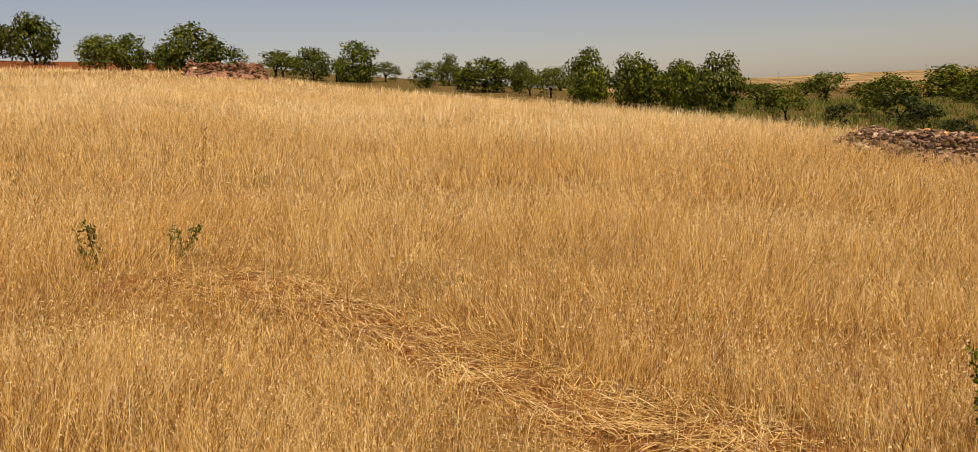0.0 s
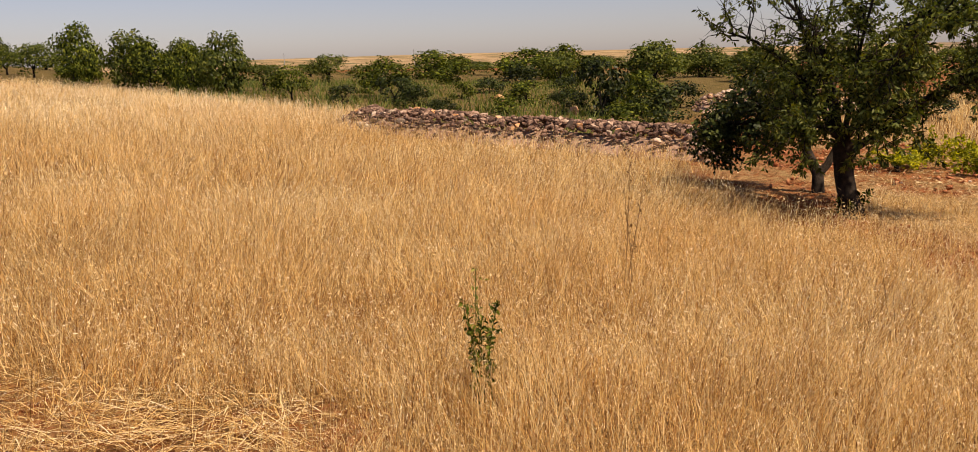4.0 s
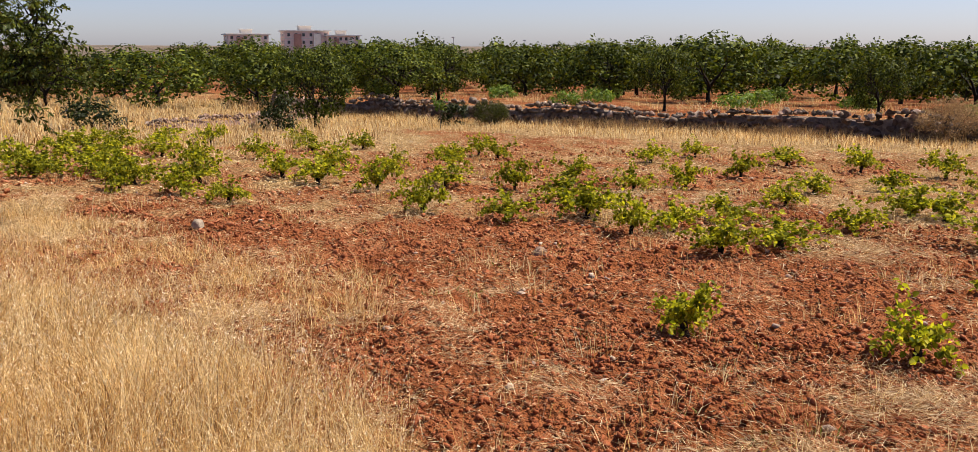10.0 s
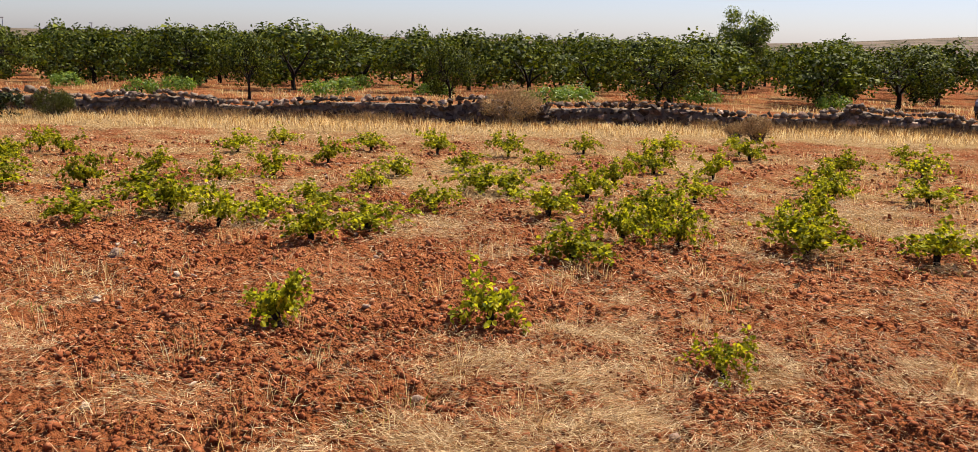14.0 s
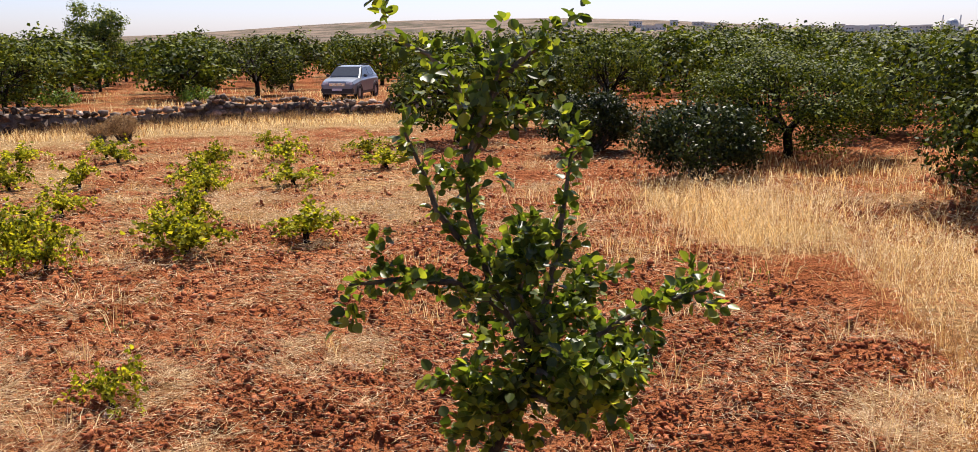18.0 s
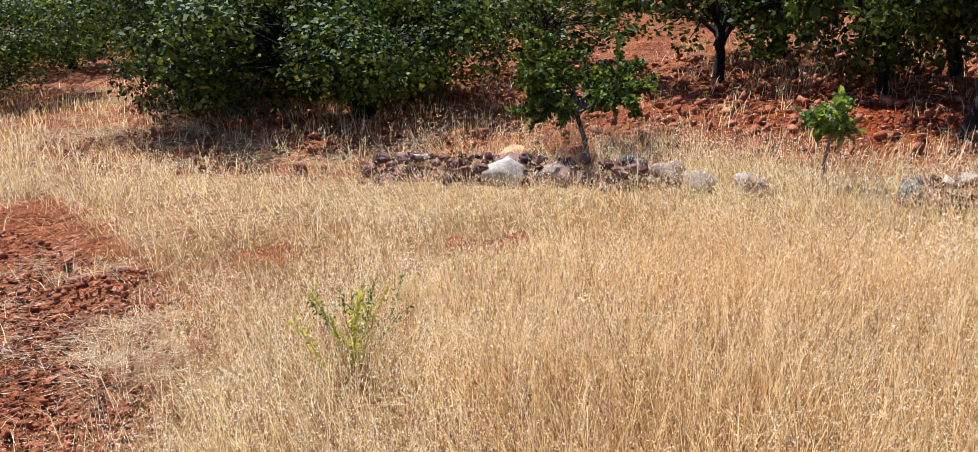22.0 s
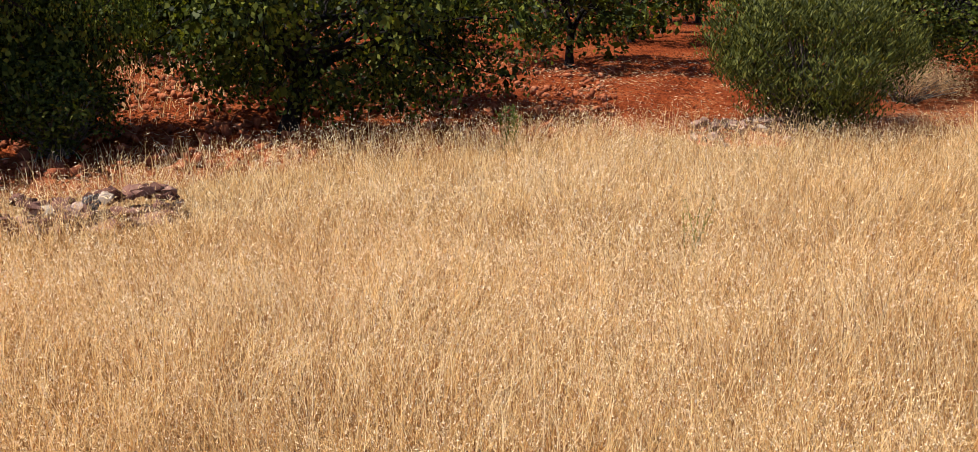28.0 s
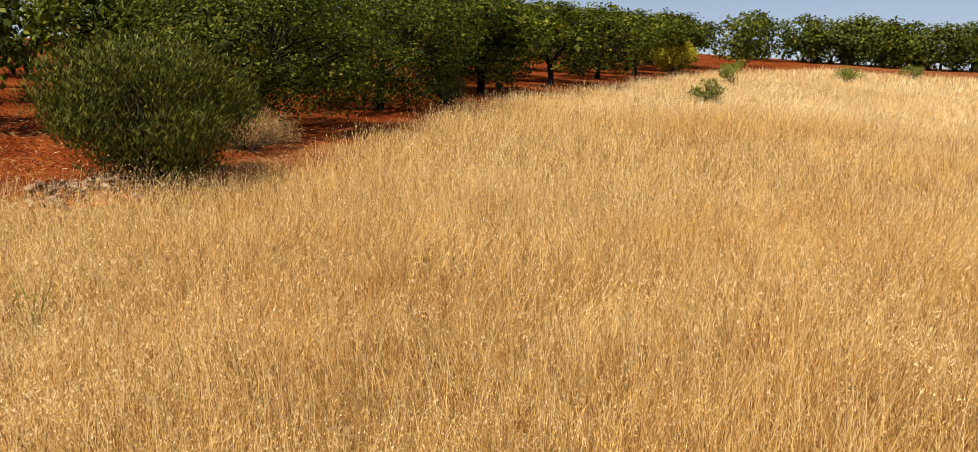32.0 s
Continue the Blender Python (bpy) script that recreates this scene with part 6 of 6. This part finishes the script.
shrub("small_grey_bush", "small grey-green bush at the orchard edge", -17.3, 43.0, 1.1, 2.2, 552, GREY_LEAF, 2500, 0.1, 0.35)
for x, y, h, w in [(-7.6, 30.5, 0.7, 1.4), (-9.0, 40.5, 1.3, 1.3), (-5.5, 53.0, 0.85, 1.9), (-2.7, 66.0, 0.95, 2.1)]:
    shrub("feathery_weed", "pale yellow-green feathery weed standing above the oats", x, y, h, w, int(x * -71 + y), WEED_LEAF, 900, 0.16, 0.2, 0.8, 16, 0.3)


def tall_weed(x, y, height, seed, mat, label, per_m=26, stems_n=2, leaf=0.035, wide=0.12):
    """A thin stalk with few small leaves, taller than the oats."""
    rng = np.random.default_rng(seed)
    top = thing("tall_weed", on_ground(x, y), label, "weed")
    lines = [bend((rng.normal(0, 0.05), rng.normal(0, 0.05), -0.05), (rng.normal(0, wide), rng.normal(0, wide), height * rng.uniform(0.7, 1.0)), rng, 0.08, 6) for _ in range(stems_n)]
    for l in lines:
        part("stalk", mesh_np("stalk", *tube(l, np.linspace(0.006, 0.002, 6), 5)), mat, top, smooth=True)
    side = branchy(lines, rng, 5, height * 0.12, 3, 0.5, 0.7)
    v, q = leaves_along(lines + side, per_m, leaf, leaf * 0.5, rng, leaf6, 0.25, 0.01)
    part("leaves", mesh_np("leaves", v, q), mat, top)


tall_weed(8.2, 2.75, 1.38, 560, DRY_SHRUB, "tall thin weed stalk standing above the oats", 22, 3)
tall_weed(5.1, 2.75, 0.72, 561, PISTACHIO, "dark green leafy weed in the oats", 70, 5, 0.04, 0.1)
tall_weed(6.0, 3.3, 0.75, 562, WEED_LEAF, "small dark green weed in the oats", 24, 2, 0.04)
tall_weed(1.4, 9.9, 0.55, 563, PISTACHIO, "branching green weed in the oats", 60, 4, 0.05)
tall_weed(2.3, 10.1, 0.45, 564, WEED_LEAF, "grey-green weed in the oats", 60, 4, 0.05)
tall_weed(3.4, 13.5, 1.5, 565, DRY_SHRUB, "tall dry brown weed stalk in the oats", 20, 2)
tall_weed(-3.5, -3.75, 0.66, 566, YELLOW_LEAF, "bushy yellow-green weed among the oats", 70, 9, 0.03, 0.2)
tall_weed(-3.72, -3.98, 0.58, 567, WEED_LEAF, "bushy green weed among the oats", 60, 9, 0.03, 0.2)
tall_weed(-5.9, 4.05, 0.56, 568, WEED_LEAF, "faded green weed among the oats", 20, 5, 0.025)
tall_weed(-10.5, 4.4, 0.6, 569, WEED_LEAF, "faded green weeds at the orchard edge", 90, 9, 0.04)

# the tall pale tree of the orchard
pale_tree = tree("poplar_like_tree", "tall pale green airy tree rising above the orchard", 6.4, 4.2, 570, YOUNG_LEAF, BARK, 9000, 0.13, 0.22, 0.3, 0.1, 60, 5, twigs=1, lobe_size=0.12)
put(pale_tree, 22.6, -64.0)


# ---- the parked car ----
def loft(sections, closed=True):
    """A skin over cross sections with the same count of corners."""
    n, m = len(sections), len(sections[0])
    v = np.array(sections, float).reshape(-1, 3)
    i, j = np.meshgrid(np.arange(n - 1), np.arange(m if closed else m - 1), indexing="ij")
    a, b = i * m + j, i * m + (j + 1) % m
    quads = [tuple(q) for q in np.stack([a, b, b + m, a + m], -1).reshape(-1, 4)]
    bm = bmesh.new()
    vs = [bm.verts.new(p) for p in v]
    for q in quads:
        bm.faces.new([vs[k] for k in q])
    if closed:
        bm.faces.new(vs[:m][::-1])
        bm.faces.new(vs[-m:])
    bmesh.ops.recalc_face_normals(bm, faces=bm.faces)
    return bm


def box(sx, sy, sz, at=(0, 0, 0), bevel=0.0):
    bm = bmesh.new()
    bmesh.ops.create_cube(bm, size=1.0)
    bmesh.ops.scale(bm, vec=(sx, sy, sz), verts=bm.verts)
    if bevel:
        bmesh.ops.bevel(bm, geom=bm.edges[:], offset=bevel, segments=2, affect="EDGES")
    bmesh.ops.translate(bm, vec=at, verts=bm.verts)
    return bm


def wheel_ring(r0, r1, half, at, seg=22):
    """A ring with thickness, its axis across the car."""
    prof = [(r0, -half), (r1 - 0.03, -half), (r1, -half * 0.6), (r1, half * 0.6), (r1 - 0.03, half), (r0, half)]
    bm = bmesh.new()
    rows = []
    for k in range(seg):
        a = 2 * math.pi * k / seg
        rows.append([bm.verts.new((at[0] + r * math.cos(a), at[1] + w, at[2] + r * math.sin(a))) for r, w in prof])
    for k in range(seg):
        p, q = rows[k], rows[(k + 1) % seg]
        for c in range(len(prof)):
            d = (c + 1) % len(prof)
            bm.faces.new((p[c], p[d], q[d], q[c]))
    bmesh.ops.recalc_face_normals(bm, faces=bm.faces)
    return bm


def car(x, y, turn):
    paint = plain("grey_car_paint", (0.25, 0.27, 0.29), 0.28, 0.4, 0.06, 3.0)
    black = plain("black_plastic", (0.02, 0.02, 0.022), 0.5)
    rubber = plain("tyre_rubber", (0.018, 0.018, 0.018), 0.85)
    alloy = plain("wheel_alloy", (0.45, 0.45, 0.46), 0.35, 0.8)
    glass = plain("dark_car_glass", (0.05, 0.055, 0.06), 0.06)
    lamp = plain("headlamp_glass", (0.75, 0.76, 0.78), 0.12)
    red = plain("tail_lamp", (0.35, 0.02, 0.02), 0.2)
    chrome = plain("chrome", (0.7, 0.7, 0.7), 0.2, 0.9)
    top = thing("car", on_ground(x, y), "dusty grey compact SUV parked on red soil behind the wall", "car", turn=turn)

    def sec(px, zl, zh, half, tuck=0.06):
        return [(px, -half + tuck, zl), (px, -half, zl + 0.15), (px, -half, zh - 0.16), (px, -half + 0.09, zh - 0.02), (px, -half * 0.45, zh), (px, half * 0.45, zh),
                (px, half - 0.09, zh - 0.02), (px, half, zh - 0.16), (px, half, zl + 0.15), (px, half - tuck, zl)]
    body = part("body", loft([sec(2.12, 0.34, 0.78, 0.72), sec(2.02, 0.28, 0.92, 0.84), (sec(1.5, 0.26, 1.02, 0.9)), sec(0.95, 0.26, 1.08, 0.905), sec(0.0, 0.26, 1.10, 0.905), sec(-1.3, 0.27, 1.12, 0.9), sec(-1.95, 0.34, 1.08, 0.86), sec(-2.12, 0.42, 0.98, 0.78)]), paint, top, smooth=False)

    def cab(px, zb, zt, wb, wt):
        return [(px, -wb, zb), (px, -wt, zt - 0.05), (px, -wt + 0.1, zt), (px, wt - 0.1, zt), (px, wt, zt - 0.05), (px, wb, zb)]
    cabin = part("cabin", loft([cab(1.0, 1.06, 1.09, 0.82, 0.80), cab(0.25, 1.08, 1.58, 0.84, 0.66), cab(-0.4, 1.08, 1.63, 0.84, 0.66), cab(-1.3, 1.08, 1.60, 0.84, 0.66), cab(-1.9, 1.06, 1.18, 0.8, 0.76)]), paint, top)

    def pane(name, pts, off):
        bm = bmesh.new()
        a = [bm.verts.new(Vector(p)) for p in pts]
        f = bm.faces.new(a)
        r = bmesh.ops.extrude_face_region(bm, geom=[f])
        bmesh.ops.translate(bm, vec=off, verts=[g for g in r["geom"] if isinstance(g, bmesh.types.BMVert)])
        bmesh.ops.recalc_face_normals(bm, faces=bm.faces)
        return part(name, bm, glass, cabin)
    pane("windscreen", [(0.95, -0.74, 1.115), (0.95, 0.74, 1.115), (0.30, 0.60, 1.545), (0.30, -0.60, 1.545)], (0.02, 0, 0.03))
    pane("rear_window", [(-1.86, -0.66, 1.22), (-1.86, 0.66, 1.22), (-1.38, 0.58, 1.55), (-1.38, -0.58, 1.55)], (-0.02, 0, 0.03))
    for s in (-1, 1):
        pane("side_window", [(0.72, s * 0.845, 1.12), (-0.28, s * 0.85, 1.13), (-0.28, s * 0.685, 1.55), (0.28, s * 0.69, 1.52)], (0, s * 0.012, 0))
        pane("side_window", [(-0.34, s * 0.85, 1.13), (-1.2, s * 0.845, 1.15), (-1.15, s * 0.69, 1.54), (-0.34, s * 0.685, 1.55)], (0, s * 0.012, 0))
        part("roof_rail", box(1.5, 0.045, 0.05, (-0.45, s * 0.6, 1.68), 0.015), black, cabin)
        part("wing_mirror", box(0.14, 0.2, 0.15, (0.62, s * 0.99, 1.14), 0.04), black, body)
        part("headlight", box(0.16, 0.38, 0.19, (2.03, s * 0.6, 0.80), 0.05), lamp, body)
        part("tail_light", box(0.1, 0.16, 0.3, (-2.0, s * 0.76, 0.92), 0.03), red, body)
        part("sill", box(2.3, 0.06, 0.14, (0.0, s * 0.895, 0.34), 0.02), black, body)
        part("door_handle", box(0.2, 0.03, 0.035, (-0.2, s * 0.915, 0.98), 0.01), black, body)
        for wx in (1.32, -1.33):
            part("wheel_arch", wheel_ring(0.35, 0.43, 0.03, (wx, s * 0.9, 0.38)), black, body)
            tyre = part("wheel", wheel_ring(0.21, 0.345, 0.11, (wx, s * 0.80, 0.345)), rubber, top)
            part("rim", wheel_ring(0.03, 0.215, 0.07, (wx, s * 0.83, 0.345), 10), alloy, tyre)
    part("bumper", box(0.14, 1.66, 0.3, (2.08, 0, 0.46), 0.05), black, body, "dark front bumper")
    part("grille", box(0.06, 0.86, 0.16, (2.10, 0, 0.76), 0.02), chrome, body)
    part("number_plate", box(0.02, 0.5, 0.11, (2.16, 0, 0.52)), lamp, body)
    part("rear_bumper", box(0.14, 1.6, 0.28, (-2.08, 0, 0.5), 0.05), black, body)
    return top


car(3.95, -46.9, 76)


# ---- the distance: apartment blocks, lamp posts, town and mosque ----
PLASTER = plain("pink_beige_plaster", (0.72, 0.54, 0.47), 0.85, 0, 0.1, 0.8)
CREAM = plain("cream_plaster", (0.62, 0.55, 0.48), 0.85, 0, 0.1, 0.8)
ROOF = plain("pale_roof", (0.66, 0.62, 0.58), 0.8, 0, 0.1, 0.5)
BRICK_RED = plain("dull_red_plaster", (0.30, 0.15, 0.12), 0.85, 0, 0.15, 0.8)
PANE = plain("window_glass", (0.04, 0.045, 0.05), 0.15)
STEEL = plain("galvanised_steel", (0.35, 0.36, 0.37), 0.5, 0.6)


def polar(az, d):
    return -d * math.sin(radians(az)), d * math.cos(radians(az))


def apartment_block(az, d, width, roof_z, deep=15.0):
    x, y = polar(az, d)
    gz = float(rise(x, y))
    h = roof_z - gz
    top = thing("apartment_block", (x, y, gz), "four-storey pink and cream apartment block with flat roof", "apartment building", "distant apartment blocks", turn=az + 180 + 8)
    wall = part("wall", box(width, deep, h, (0, 0, h / 2 - 0.3)), PLASTER, top)
    part("roof", box(width + 1.6, deep + 1.6, 0.5, (0, 0, h), 0.1), ROOF, top)
    part("penthouse", box(width * 0.28, 5, 1.7, (0, 0, h + 1.0)), CREAM, top)
    part("penthouse_roof", box(width * 0.34, 6, 0.3, (0, 0, h + 1.95)), ROOF, top)
    for s in (-1, 1):
        part("stair_tower", box(width * 0.16, 1.0, h - 1.2, (s * width * 0.22, deep / 2 + 0.3, h / 2 - 0.6)), BRICK_RED if s > 0 else CREAM, top)
    floors = 4
    for f in range(floors):
        zf = h - (f + 0.55) * h / floors
        part("storey_band", box(width + 0.3, deep + 0.3, 0.35, (0, 0, zf + h / floors * 0.5)), CREAM, wall)
        for k in range(6):
            px = (k + 0.5) / 6 * width - width / 2
            win = part("window", box(1.25, 0.22, 1.45, (px, deep / 2 + 0.06, zf)), CREAM, wall)
            part("pane", box(1.0, 0.1, 1.2, (px, deep / 2 + 0.15, zf)), PANE, win)
        for k in range(3):
            py = (k + 0.5) / 3 * deep - deep / 2
            for s in (-1, 1):
                win = part("window", box(0.22, 1.3, 1.45, (s * (width / 2 + 0.06), py, zf)), CREAM, wall)
                part("pane", box(0.1, 1.0, 1.2, (s * (width / 2 + 0.15), py, zf)), PANE, win)


for az, w, zt in ((-104.3, 15.5, 7.4), (-107.8, 17.5, 8.8), (-110.0, 13.0, 7.0)):
    apartment_block(az, 378, w, zt)


def lamp_post(az, d, top_z):
    x, y = polar(az, d)
    gz = float(rise(x, y))
    h = top_z - gz
    t = thing("street_lamp", (x, y, gz), "tall grey steel street lamp beyond the orchard", "street lamp", "distant street lamps")
    part("pole", mesh_np("pole", *tube([(0, 0, -0.3), (0, 0, h * 0.5), (0, 0, h)], [0.2, 0.16, 0.12], 8)), STEEL, t, smooth=True)
    part("lamp_head", box(1.6, 0.3, 0.25, (0.3, 0, h), 0.05), STEEL, t)


for az, zt in ((-112.4, 5.4), (-116.1, 5.6), (-117.0, 5.5), (-114.8, 4.0), (-121.5, 4.6)):
    lamp_post(az, 290, zt)


def house(az, d, w, h, mat):
    x, y = polar(az, d)
    gz = float(rise(x, y))
    t = thing("town_house", (x, y, gz), "small pale flat-roofed house in the far town", "house", "far town", turn=az + 180)
    wall = part("wall", box(w, w * 0.7, h, (0, 0, h / 2 - 0.5)), mat, t)
    part("roof", box(w + 0.8, w * 0.7 + 0.8, 0.5, (0, 0, h - 0.3)), ROOF, t)
    for f in range(max(1, int(h // 4))):
        for k in (-0.3, 0.0, 0.3):
            part("window", box(1.6, 0.4, 1.6, (k * w, w * 0.35 + 0.1, 2 + f * 3.6)), PANE, wall)


hr = np.random.default_rng(95)
for k in range(34):
    house(hr.uniform(143, 172), hr.uniform(1150, 1450), hr.uniform(9, 22), hr.uniform(5, 10), CREAM if hr.random() < 0.5 else ROOF)


def mosque():
    x, y = polar(149.2, 1300)
    gz = float(rise(x, y))
    t = thing("mosque", (x, y, gz), "white domed mosque with two thin minarets in the far town", "mosque", turn=149.2 + 180)
    part("hall", box(26, 24, 9, (0, 0, 4)), ROOF, t)
    bm = bmesh.new()
    bmesh.ops.create_uvsphere(bm, u_segments=20, v_segments=12, radius=7.5)
    bmesh.ops.translate(bm, vec=(0, 0, 9), verts=bm.verts)
    part("dome", bm, STEEL, t, smooth=True)
    for px in (-9, 11):
        m = part("minaret", mesh_np("minaret", *tube([(px, 0, 0), (px, 0, 12), (px, 0, 20), (px, 0, 21)], [1.0, 0.9, 0.8, 0.1], 10)), ROOF, t, smooth=True)
        part("balcony", mesh_np("balcony", *tube([(px, 0, 14.0), (px, 0, 14.5), (px, 0, 15.2)], [0.9, 1.5, 1.5], 10)), ROOF, m)


mosque()
for az, d, h in ((-58.5, 700, 14), (-50.5, 650, 13)):
    x, y = polar(az, d)
    p = thing("power_pole", (x, y, float(rise(x, y))), "distant steel mast on the pale hill", "mast", "distant masts")
    part("pole", mesh_np("pole", *tube([(0, 0, -0.5), (0, 0, h)], [0.3, 0.2], 6)), STEEL, p)
    part("crossarm", box(3.0, 0.2, 0.2, (0, 0, h - 1.5)), STEEL, p)
# far green rows below the pale hills
fr = np.random.default_rng(96)
for k in range(60):
    d, az = fr.uniform(75, 150), fr.uniform(-92, -44)
    x, y = polar(az, d)
    almond_far.stand(x, y, 2.3 + fr.uniform(-0.5, 0.15) - float(rise(x, y)), fr.uniform(3.2, 5.5), "green orchard tree in the far rows below pale hills")
